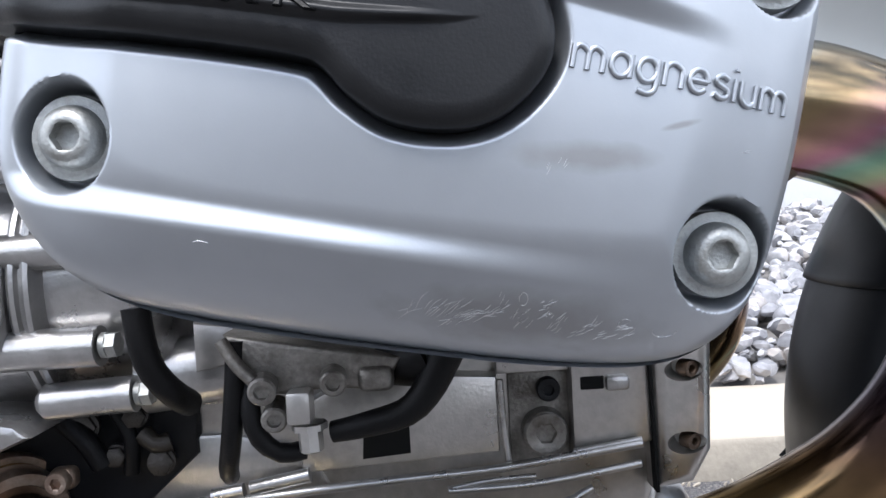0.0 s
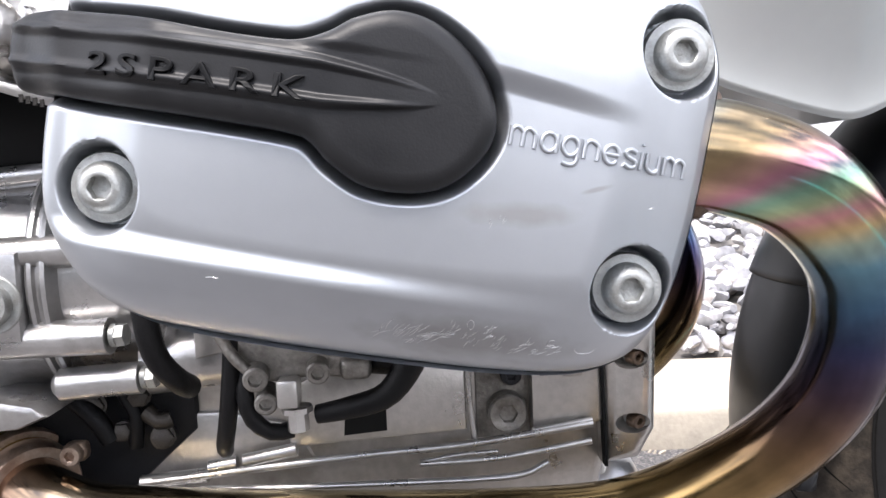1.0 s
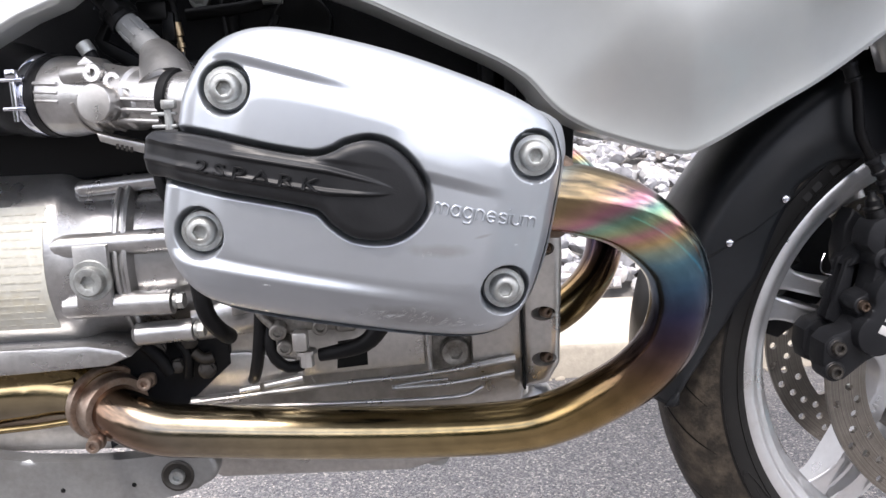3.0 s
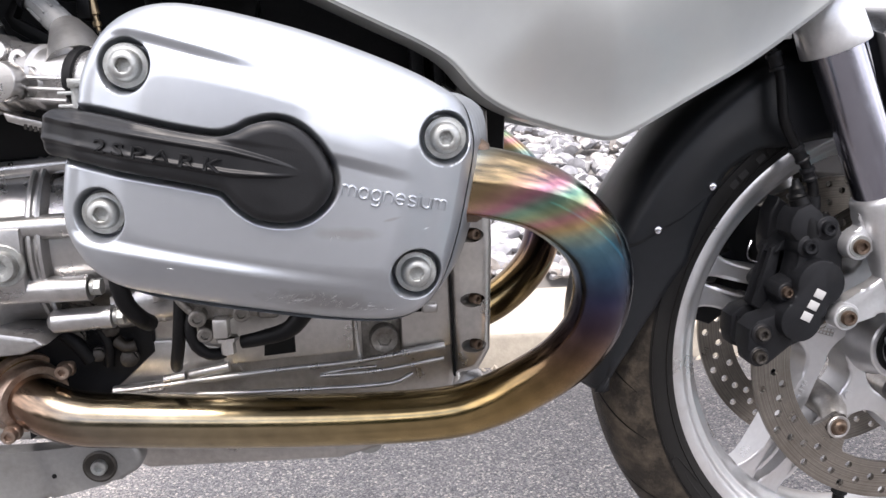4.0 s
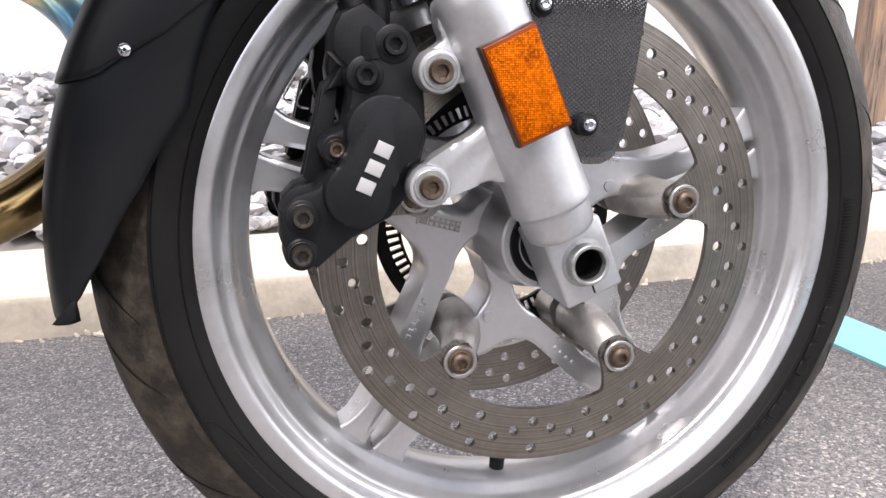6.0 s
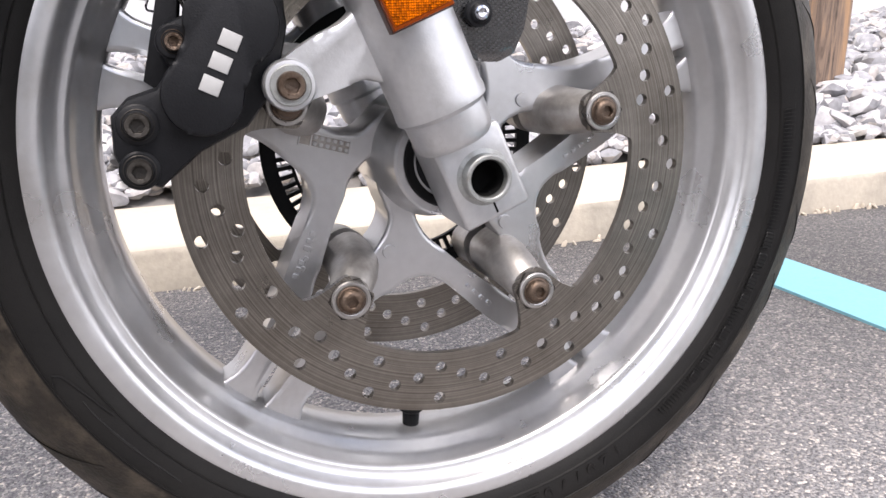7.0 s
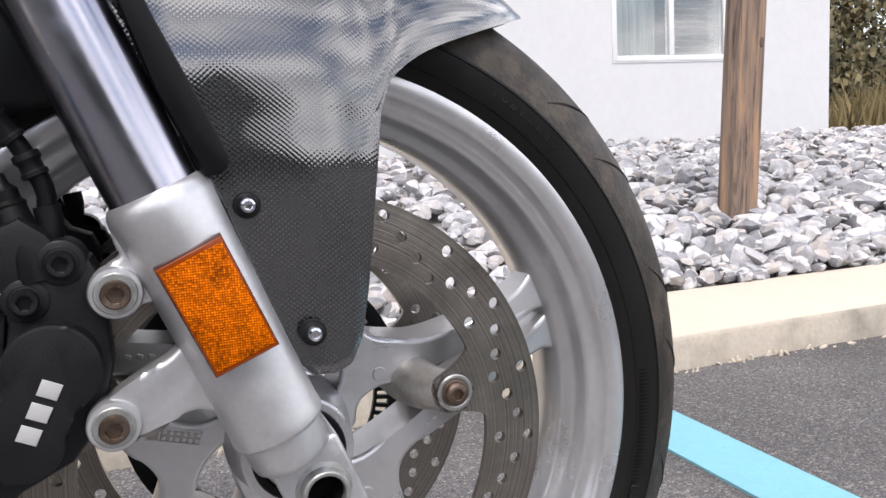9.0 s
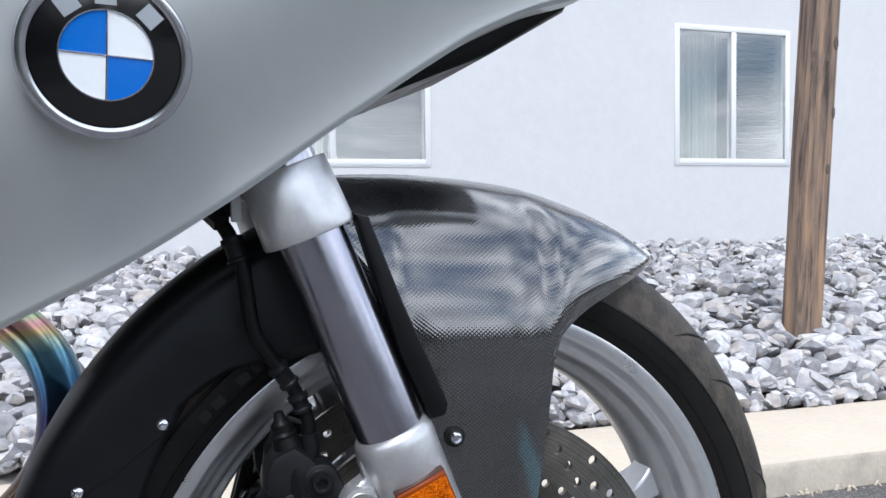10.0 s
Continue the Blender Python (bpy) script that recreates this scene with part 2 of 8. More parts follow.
def asphalt():
    m = material("asphalt", (0.085, 0.083, 0.085), 0.88, 0.0, 0.10, 3.0)
    n, l, b = nodes_of(m)
    tc = n.new("ShaderNodeTexCoord")
    vo = n.new("ShaderNodeTexVoronoi")
    vo.inputs["Scale"].default_value = 320
    vo2 = n.new("ShaderNodeTexVoronoi")
    vo2.inputs["Scale"].default_value = 560
    l.new(tc.outputs["Object"], vo.inputs["Vector"])
    l.new(tc.outputs["Object"], vo2.inputs["Vector"])
    wide = n.new("ShaderNodeTexNoise")
    wide.inputs["Scale"].default_value, wide.inputs["Detail"].default_value = 2.2, 6
    l.new(tc.outputs["Object"], wide.inputs["Vector"])
    ramp = n.new("ShaderNodeValToRGB")
    e = ramp.color_ramp.elements
    e[0].position, e[0].color = 0.0, (0.115, 0.113, 0.118, 1)
    e[1].position, e[1].color = 1.0, (0.46, 0.42, 0.385, 1)
    for p, c in ((0.35, (0.160, 0.157, 0.160, 1)), (0.65, (0.205, 0.198, 0.196, 1)), (0.88, (0.275, 0.258, 0.245, 1))):
        el = e.new(p)
        el.color = c
    sep = n.new("ShaderNodeSeparateColor")
    l.new(vo.outputs["Color"], sep.inputs["Color"])
    l.new(sep.outputs["Red"], ramp.inputs["Fac"])
    ramp2 = n.new("ShaderNodeValToRGB")
    ramp2.color_ramp.elements[0].color, ramp2.color_ramp.elements[1].color = (0.55, 0.55, 0.57, 1), (1.45, 1.43, 1.40, 1)
    sep2 = n.new("ShaderNodeSeparateColor")
    l.new(vo2.outputs["Color"], sep2.inputs["Color"])
    l.new(sep2.outputs["Green"], ramp2.inputs["Fac"])
    mx = n.new("ShaderNodeMix")
    mx.data_type, mx.blend_type = "RGBA", "MULTIPLY"
    mx.inputs["Factor"].default_value = 1
    l.new(ramp.outputs["Color"], mx.inputs["A"])
    l.new(ramp2.outputs["Color"], mx.inputs["B"])
    wr = n.new("ShaderNodeMapRange")
    wr.inputs["From Min"].default_value, wr.inputs["From Max"].default_value = 0.3, 0.7
    wr.inputs["To Min"].default_value, wr.inputs["To Max"].default_value = 0.78, 1.2
    l.new(wide.outputs["Fac"], wr.inputs["Value"])
    mx2 = n.new("ShaderNodeMix")
    mx2.data_type, mx2.blend_type = "RGBA", "MULTIPLY"
    mx2.inputs["Factor"].default_value = 1
    l.new(mx.outputs["Result"], mx2.inputs["A"])
    l.new(wr.outputs["Result"], mx2.inputs["B"])
    # worn, paler strip where wheels stand; darker sealed strip along the kerb; shade put into the unseen near side, to
    # dim reflections
    sy_ = n.new("ShaderNodeSeparateXYZ")
    l.new(tc.outputs["Object"], sy_.inputs[0])
    ed = n.new("ShaderNodeMath")
    ed.operation = "MULTIPLY_ADD"
    ed.inputs[1].default_value = 0.5
    l.new(wide.outputs["Fac"], ed.inputs[0])
    slant = n.new("ShaderNodeMath")
    slant.operation = "MULTIPLY_ADD"
    slant.inputs[1].default_value = 0.38
    l.new(sy_.outputs["X"], slant.inputs[0])
    l.new(sy_.outputs["Y"], slant.inputs[2])
    l.new(slant.outputs[0], ed.inputs[2])
    wy = n.new("ShaderNodeMapRange")
    wy.inputs["From Min"].default_value, wy.inputs["From Max"].default_value = 0.28, 0.75
    wy.inputs["To Min"].default_value, wy.inputs["To Max"].default_value = 1.50, 0.85
    l.new(ed.outputs[0], wy.inputs["Value"])
    # shade painted into the out-of-view ground, so metal mirrors less light
    near_shade = n.new("ShaderNodeMapRange")
    near_shade.inputs["From Min"].default_value, near_shade.inputs["From Max"].default_value = -0.50, -0.05
    near_shade.inputs["To Min"].default_value, near_shade.inputs["To Max"].default_value = 0.42, 1.0
    l.new(ed.outputs[0], near_shade.inputs["Value"])
    both = n.new("ShaderNodeMath")
    both.operation = "MULTIPLY"
    l.new(wy.outputs["Result"], both.inputs[0])
    l.new(near_shade.outputs["Result"], both.inputs[1])
    bay = n.new("ShaderNodeMapRange")
    bay.inputs["From Min"].default_value, bay.inputs["From Max"].default_value = 0.05, 0.62
    bay.inputs["To Min"].default_value, bay.inputs["To Max"].default_value = 1.0, 0.66
    l.new(sy_.outputs["X"], bay.inputs["Value"])
    with_bay = n.new("ShaderNodeMath")
    with_bay.operation = "MULTIPLY"
    l.new(both.outputs[0], with_bay.inputs[0])
    l.new(bay.outputs["Result"], with_bay.inputs[1])
    mx3 = n.new("ShaderNodeMix")
    mx3.data_type, mx3.blend_type = "RGBA", "MULTIPLY"
    mx3.inputs["Factor"].default_value = 1
    l.new(mx2.outputs["Result"], mx3.inputs["A"])
    l.new(with_bay.outputs[0], mx3.inputs["B"])
    l.new(mx3.outputs["Result"], b.inputs["Base Color"])
    bp = n.new("ShaderNodeBump")
    bp.inputs["Strength"].default_value, bp.inputs["Distance"].default_value = 0.8, 0.004
    hm = n.new("ShaderNodeMath")
    hm.operation = "SUBTRACT"
    l.new(sep.outputs["Blue"], hm.inputs[0])
    l.new(vo.outputs["Distance"], hm.inputs[1])
    l.new(hm.outputs[0], bp.inputs["Height"])
    l.new(bp.outputs["Normal"], b.inputs["Normal"])
    return m


def heat_tint():
    """Exhaust steel whose tempering colours follow the pipe's own length."""
    m = material("heat_tinted_steel", (0.5, 0.4, 0.2), 0.17, 1.0, 0.06, 30, 0.012, 300, rough_vary=0.05)
    n, l, b = nodes_of(m)
    at = n.new("ShaderNodeAttribute")
    at.attribute_name = "along"
    tc = n.new("ShaderNodeTexCoord")
    no = n.new("ShaderNodeTexNoise")
    no.inputs["Scale"].default_value, no.inputs["Detail"].default_value = 28, 4
    l.new(tc.outputs["Object"], no.inputs["Vector"])
    ma = n.new("ShaderNodeMath")
    ma.operation = "MULTIPLY_ADD"
    ma.inputs[1].default_value = 0.016
    l.new(no.outputs["Fac"], ma.inputs[0])
    l.new(at.outputs["Fac"], ma.inputs[2])
    sub = n.new("ShaderNodeMath")
    sub.operation = "SUBTRACT"
    sub.inputs[1].default_value = 0.008
    l.new(ma.outputs[0], sub.inputs[0])
    ramp = n.new("ShaderNodeValToRGB")
    e = ramp.color_ramp.elements
    stops = [(0.000, (0.16, 0.20, 0.26)), (0.012, (0.24, 0.24, 0.20)), (0.024, (0.24, 0.19, 0.12)), (0.050, (0.34, 0.25, 0.14)), (0.068, (0.42, 0.26, 0.20)), (0.084, (0.40, 0.18, 0.24)), (0.100, (0.18, 0.34, 0.25)),
             (0.114, (0.30, 0.36, 0.21)), (0.128, (0.46, 0.22, 0.23)), (0.144, (0.42, 0.31, 0.15)), (0.160, (0.24, 0.31, 0.25)), (0.182, (0.075, 0.165, 0.215)),
             (0.222, (0.034, 0.085, 0.145)), (0.270, (0.026, 0.030, 0.072)), (0.315, (0.060, 0.040, 0.052)), (0.365, (0.14, 0.088, 0.052)), (0.45, (0.31, 0.215, 0.095)),
             (0.60, (0.36, 0.275, 0.140)), (0.80, (0.36, 0.30, 0.195)), (0.91, (0.27, 0.23, 0.175)), (0.96, (0.20, 0.13, 0.09)), (1.0, (0.22, 0.115, 0.08))]
    for i, (p, c) in enumerate(stops):
        el = e[0] if i == 0 else e[-1] if i == len(stops) - 1 else e.new(p)
        el.position, el.color = p, (*c, 1)
    geo = n.new("ShaderNodeNewGeometry")
    sn = n.new("ShaderNodeSeparateXYZ")
    l.new(geo.outputs["Normal"], sn.inputs[0])
    slant = n.new("ShaderNodeMath")
    slant.operation = "MULTIPLY_ADD"
    slant.inputs[1].default_value = -0.036
    l.new(sn.outputs["Z"], slant.inputs[0])
    l.new(sub.outputs[0], slant.inputs[2])
    back_ = n.new("ShaderNodeMath")
    back_.operation = "ADD"
    back_.inputs[1].default_value = 0.016
    l.new(slant.outputs[0], back_.inputs[0])
    l.new(back_.outputs[0], ramp.inputs["Fac"])
    fine = n.new("ShaderNodeTexNoise")
    fine.inputs["Scale"].default_value, fine.inputs["Detail"].default_value = 55, 7
    l.new(tc.outputs["Object"], fine.inputs["Vector"])
    fr_ = n.new("ShaderNodeMapRange")
    fr_.inputs["From Min"].default_value, fr_.inputs["From Max"].default_value = 0.3, 0.7
    fr_.inputs["To Min"].default_value, fr_.inputs["To Max"].default_value = 0.80, 1.16
    l.new(fine.outputs["Fac"], fr_.inputs["Value"])
    tint = n.new("ShaderNodeMix")
    tint.data_type, tint.blend_type = "RGBA", "MULTIPLY"
    tint.inputs["Factor"].default_value = 1
    l.new(ramp.outputs["Color"], tint.inputs["A"])
    l.new(fr_.outputs["Result"], tint.inputs["B"])
    l.new(tint.outputs["Result"], b.inputs["Base Color"])
    return m


def carbon():
    """Black woven cloth under clear resin: a fine over-and-under weave in relief."""
    m = material("carbon_weave", (0.02, 0.021, 0.022), 0.30, 0.0, 0.1, 60, coat=1.0, spec=0.32)
    n, l, b = nodes_of(m)
    at = n.new("ShaderNodeAttribute")
    at.attribute_name = "weave"
    sx_ = n.new("ShaderNodeSeparateXYZ")
    l.new(at.outputs["Vector"], sx_.inputs[0])
    waves = []
    for axis, pitch in (("X", 0.0032), ("Y", 0.0027)):
        s = n.new("ShaderNodeMath")
        s.operation = "MULTIPLY"
        s.inputs[1].default_value = 2 * math.pi / pitch
        l.new(sx_.outputs[axis], s.inputs[0])
        w = n.new("ShaderNodeMath")
        w.operation = "SINE"
        l.new(s.outputs[0], w.inputs[0])
        waves.append(w)
    prod = n.new("ShaderNodeMath")
    prod.operation = "MULTIPLY"
    l.new(waves[0].outputs[0], prod.inputs[0])
    l.new(waves[1].outputs[0], prod.inputs[1])
    cr = n.new("ShaderNodeValToRGB")
    cr.color_ramp.elements[0].position, cr.color_ramp.elements[0].color = 0.2, (0.004, 0.0042, 0.0045, 1)
    cr.color_ramp.elements[1].position, cr.color_ramp.elements[1].color = 0.8, (0.024, 0.0245, 0.026, 1)
    mr = n.new("ShaderNodeMapRange")
    mr.inputs["From Min"].default_value = -1
    l.new(prod.outputs[0], mr.inputs["Value"])
    l.new(mr.outputs["Result"], cr.inputs["Fac"])
    l.new(cr.outputs["Color"], b.inputs["Base Color"])
    bp = n.new("ShaderNodeBump")
    bp.inputs["Strength"].default_value, bp.inputs["Distance"].default_value = 0.35, 0.0006
    l.new(mr.outputs["Result"], bp.inputs["Height"])
    l.new(bp.outputs["Normal"], b.inputs["Normal"])
    bc = n.new("ShaderNodeBump")
    bc.inputs["Strength"].default_value, bc.inputs["Distance"].default_value = 0.055, 0.0006
    l.new(mr.outputs["Result"], bc.inputs["Height"])
    l.new(bc.outputs["Normal"], b.inputs["Coat Normal"])
    b.inputs["Coat Roughness"].default_value = 0.03
    b.inputs["Coat IOR"].default_value = 2.12
    return m


def amber():
    """Prismatic amber reflector plastic."""
    m = material("amber_reflector", (0.80, 0.21, 0.015), 0.40, 0.0, 0.10, 200, spec=0.03)
    n, l, b = nodes_of(m)
    tc = n.new("ShaderNodeTexCoord")
    vo = n.new("ShaderNodeTexVoronoi")
    vo.inputs["Scale"].default_value, vo.inputs["Randomness"].default_value = 820, 0.12
    l.new(tc.outputs["Object"], vo.inputs["Vector"])
    bp = n.new("ShaderNodeBump")
    bp.inputs["Strength"].default_value, bp.inputs["Distance"].default_value = 0.9, 0.001
    l.new(vo.outputs["Distance"], bp.inputs["Height"])
    l.new(bp.outputs["Normal"], b.inputs["Normal"])
    ramp = n.new("ShaderNodeValToRGB")
    ramp.color_ramp.elements[0].color, ramp.color_ramp.elements[1].color = (0.80, 0.200, 0.001, 1), (0.30, 0.048, 0.0003, 1)
    sc = n.new("ShaderNodeMath")
    sc.operation = "MULTIPLY"
    sc.inputs[1].default_value = 1.5
    l.new(vo.outputs["Distance"], sc.inputs[0])
    l.new(sc.outputs[0], ramp.inputs["Fac"])
    # uneven glint of the cells is put into the colour, in soft patches and one by one
    soft_ = n.new("ShaderNodeTexNoise")
    soft_.inputs["Scale"].default_value, soft_.inputs["Detail"].default_value = 70, 3
    l.new(tc.outputs["Object"], soft_.inputs["Vector"])
    sep = n.new("ShaderNodeSeparateColor")
    l.new(vo.outputs["Color"], sep.inputs["Color"])
    both = n.new("ShaderNodeMath")
    both.operation = "MULTIPLY_ADD"
    both.inputs[1].default_value = 0.5
    l.new(sep.outputs["Red"], both.inputs[0])
    l.new(soft_.outputs["Fac"], both.inputs[2])
    mr = n.new("ShaderNodeMapRange")
    mr.inputs["From Min"].default_value, mr.inputs["From Max"].default_value = 0.40, 1.10
    mr.inputs["To Min"].default_value, mr.inputs["To Max"].default_value = 0.45, 1.65
    l.new(both.outputs[0], mr.inputs["Value"])
    mx = n.new("ShaderNodeMix")
    mx.data_type, mx.blend_type = "RGBA", "MULTIPLY"
    mx.inputs["Factor"].default_value = 1
    l.new(ramp.outputs["Color"], mx.inputs["A"])
    l.new(mr.outputs["Result"], mx.inputs["B"])
    l.new(mx.outputs["Result"], b.inputs["Base Color"])
    return m


def stone():
    m = material("crushed_stone", (0.42, 0.42, 0.43), 0.9, 0.0, 0.16, 14, 0.5, 90, dirt=(0.26, 0.25, 0.25), dirt_scale=20)
    n, l, b = nodes_of(m)
    geo = n.new("ShaderNodeNewGeometry")
    ramp = n.new("ShaderNodeValToRGB")
    e = ramp.color_ramp.elements
    e[0].color, e[1].color = (0.17, 0.17, 0.18, 1), (0.50, 0.49, 0.48, 1)
    for p, c in ((0.2, (0.27, 0.27, 0.285, 1)), (0.45, (0.37, 0.37, 0.39, 1)), (0.6, (0.42, 0.385, 0.36, 1)), (0.8, (0.48, 0.48, 0.50, 1))):
        e.new(p).color = c
    l.new(geo.outputs["Random Per Island"], ramp.inputs["Fac"])
    mx = n.new("ShaderNodeMix")
    mx.data_type, mx.blend_type = "RGBA", "MULTIPLY"
    mx.inputs["Factor"].default_value = 1
    nz = n.new("ShaderNodeTexNoise")
    nz.inputs["Scale"].default_value, nz.inputs["Detail"].default_value = 45, 6
    tc = n.new("ShaderNodeTexCoord")
    l.new(tc.outputs["Object"], nz.inputs["Vector"])
    mr = n.new("ShaderNodeMapRange")
    mr.inputs["From Min"].default_value, mr.inputs["From Max"].default_value = 0.3, 0.7
    mr.inputs["To Min"].default_value, mr.inputs["To Max"].default_value = 0.72, 1.2
    l.new(nz.outputs["Fac"], mr.inputs["Value"])
    l.new(ramp.outputs["Color"], mx.inputs["A"])
    l.new(mr.outputs["Result"], mx.inputs["B"])
    l.new(mx.outputs["Result"], b.inputs["Base Color"])
    return m


def foliage(name, dark, light):
    m = material(name, light, 0.7, 0.0, 0.2, 5)
    n, l, b = nodes_of(m)
    geo = n.new("ShaderNodeNewGeometry")
    ramp = n.new("ShaderNodeValToRGB")
    ramp.color_ramp.elements[0].color, ramp.color_ramp.elements[1].color = (*dark, 1), (*light, 1)
    l.new(geo.outputs["Random Per Island"], ramp.inputs["Fac"])
    l.new(ramp.outputs["Color"], b.inputs["Base Color"])
    return m


def streaked_wood():
    n, l, b = nodes_of(WOOD)
    tc = n.new("ShaderNodeTexCoord")
    mp = n.new("ShaderNodeMapping")
    mp.inputs["Scale"].default_value = (46, 46, 2.6)
    nz = n.new("ShaderNodeTexNoise")
    nz.inputs["Scale"].default_value, nz.inputs["Detail"].default_value = 1.0, 10
    nz.inputs["Roughness"].default_value, nz.inputs["Distortion"].default_value = 0.68, 0.5
    l.new(tc.outputs["Object"], mp.inputs["Vector"])
    l.new(mp.outputs["Vector"], nz.inputs["Vector"])
    ramp = n.new("ShaderNodeValToRGB")
    e = ramp.color_ramp.elements
    e[0].position, e[0].color = 0.36, (0.038, 0.026, 0.020, 1)
    e[1].position, e[1].color = 0.66, (0.36, 0.215, 0.115, 1)
    e.new(0.5).color = (0.185, 0.130, 0.098, 1)
    l.new(nz.outputs["Fac"], ramp.inputs["Fac"])
    l.new(ramp.outputs["Color"], b.inputs["Base Color"])


def glass():
    m = bpy.data.materials.new("window_glass")
    m.use_nodes = True
    b = m.node_tree.nodes["Principled BSDF"]
    b.inputs["Base Color"].default_value = (0.93, 0.97, 0.96, 1)
    b.inputs["Roughness"].default_value = 0.02
    b.inputs["Transmission Weight"].default_value = 1.0
    b.inputs["IOR"].default_value = 1.5
    b.inputs["Coat Weight"].default_value = 1.0
    b.inputs["Coat IOR"].default_value = 1.7
    b.inputs["Coat Roughness"].default_value = 0.01
    return m


def turned_disc():
    """Fine concentric wear marks about the front axle."""
    n, l, b = nodes_of(DISC)
    tc = n.new("ShaderNodeTexCoord")
    sp = n.new("ShaderNodeVectorMath")
    sp.operation = "SUBTRACT"
    sp.inputs[1].default_value = (0.0, 0.0, 0.289)
    l.new(tc.outputs["Object"], sp.inputs[0])
    fl = n.new("ShaderNodeVectorMath")
    fl.operation = "MULTIPLY"
    fl.inputs[1].default_value = (1.0, 0.0, 1.0)
    l.new(sp.outputs[0], fl.inputs[0])
    ln = n.new("ShaderNodeVectorMath")
    ln.operation = "LENGTH"
    l.new(fl.outputs[0], ln.inputs[0])
    nz = n.new("ShaderNodeTexNoise")
    nz.noise_dimensions = "1D"
    nz.inputs["Scale"].default_value, nz.inputs["Detail"].default_value = 900, 3
    l.new(ln.outputs["Value"], nz.inputs["W"])
    old = b.inputs["Base Color"].links[0].from_socket
    mr = n.new("ShaderNodeMapRange")
    mr.inputs["From Min"].default_value, mr.inputs["From Max"].default_value = 0.3, 0.7
    mr.inputs["To Min"].default_value, mr.inputs["To Max"].default_value = 0.65, 1.25
    l.new(nz.outputs["Fac"], mr.inputs["Value"])
    mx = n.new("ShaderNodeMix")
    mx.data_type, mx.blend_type = "RGBA", "MULTIPLY"
    mx.inputs["Factor"].default_value = 1
    l.new(old, mx.inputs["A"])
    l.new(mr.outputs["Result"], mx.inputs["B"])
    l.new(mx.outputs["Result"], b.inputs["Base Color"])
    bp = n.new("ShaderNodeBump")
    bp.inputs["Strength"].default_value, bp.inputs["Distance"].default_value = 0.25, 0.0006
    l.new(nz.outputs["Fac"], bp.inputs["Height"])
    l.new(bp.outputs["Normal"], b.inputs["Normal"])


def worn_cover():
    """Cover paint, dulled where the lower face has scraped along the ground."""
    m = material("scuffed_silver_paint", (0.425, 0.448, 0.476), 0.39, 0.82, 0.02, 18, 0.015, 1400, coat=0.22, rough_vary=0.02)
    n, l, b = nodes_of(m)
    tc = n.new("ShaderNodeTexCoord")
    nz = n.new("ShaderNodeTexNoise")
    nz.inputs["Scale"].default_value, nz.inputs["Detail"].default_value = 110, 5
    l.new(tc.outputs["Object"], nz.inputs["Vector"])
    total = None
    for cx, cz, w, h, tilt in ((-0.5490, 0.4370, 0.036, 0.0085, -9), (-0.5345, 0.4775, 0.019, 0.0040, -5), (-0.510, 0.4840, 0.0055, 0.0009, 10)):
        mp = n.new("ShaderNodeMapping")
        mp.vector_type = "TEXTURE"
        mp.inputs["Location"].default_value = (cx, 0, cz)
        mp.inputs["Rotation"].default_value = (0, radians(-tilt), 0)
        mp.inputs["Scale"].default_value = (w, 1000.0, h)
        l.new(tc.outputs["Object"], mp.inputs["Vector"])
        ln = n.new("ShaderNodeVectorMath")
        ln.operation = "LENGTH"
        l.new(mp.outputs["Vector"], ln.inputs[0])
        ad = n.new("ShaderNodeMath")
        ad.operation = "MULTIPLY_ADD"
        ad.inputs[1].default_value = 0.9
        l.new(nz.outputs["Fac"], ad.inputs[0])
        l.new(ln.outputs["Value"], ad.inputs[2])
        mr = n.new("ShaderNodeMapRange")
        mr.inputs["From Min"].default_value, mr.inputs["From Max"].default_value = 1.55, 0.85
        l.new(ad.outputs[0], mr.inputs["Value"])
        if total:
            mx = n.new("ShaderNodeMath")
            mx.operation = "MAXIMUM"
            l.new(total, mx.inputs[0])
            l.new(mr.outputs["Result"], mx.inputs[1])
            total = mx.outputs[0]
        else:
            total = mr.outputs["Result"]
    old = b.inputs["Base Color"].links[0].from_socket
    cm = n.new("ShaderNodeMix")
    cm.data_type = "RGBA"
    cm.inputs["B"].default_value = (0.315, 0.32, 0.325, 1)
    l.new(old, cm.inputs["A"])
    l.new(total, cm.inputs["Factor"])
    l.new(cm.outputs["Result"], b.inputs["Base Color"])
    rm = n.new("ShaderNodeMapRange")
    rm.inputs["To Min"].default_value, rm.inputs["To Max"].default_value = 0.40, 0.50
    l.new(total, rm.inputs["Value"])
    l.new(rm.outputs["Result"], b.inputs["Roughness"])
    return m


turned_disc()
streaked_wood()
COVER = worn_cover()
ASPHALT, HEAT, CARBON, AMBER, STONE, GLASS = asphalt(), heat_tint(), carbon(), amber(), stone(), glass()
BRUSH = foliage("dry_brush", (0.10, 0.075, 0.03), (0.22, 0.17, 0.07))
LEAVES = foliage("dark_conifer_leaves", (0.012, 0.022, 0.010), (0.05, 0.065, 0.03))
THICKET = foliage("olive_brown_thicket", (0.045, 0.045, 0.020), (0.17, 0.135, 0.062))
BARK = material("bark", (0.10, 0.075, 0.055), 0.9, 0.0, 0.2, 20, 0.5, 60)
SOIL = material("grey_soil", (0.20, 0.19, 0.18), 0.95, 0.0, 0.15, 6, 0.5, 60)

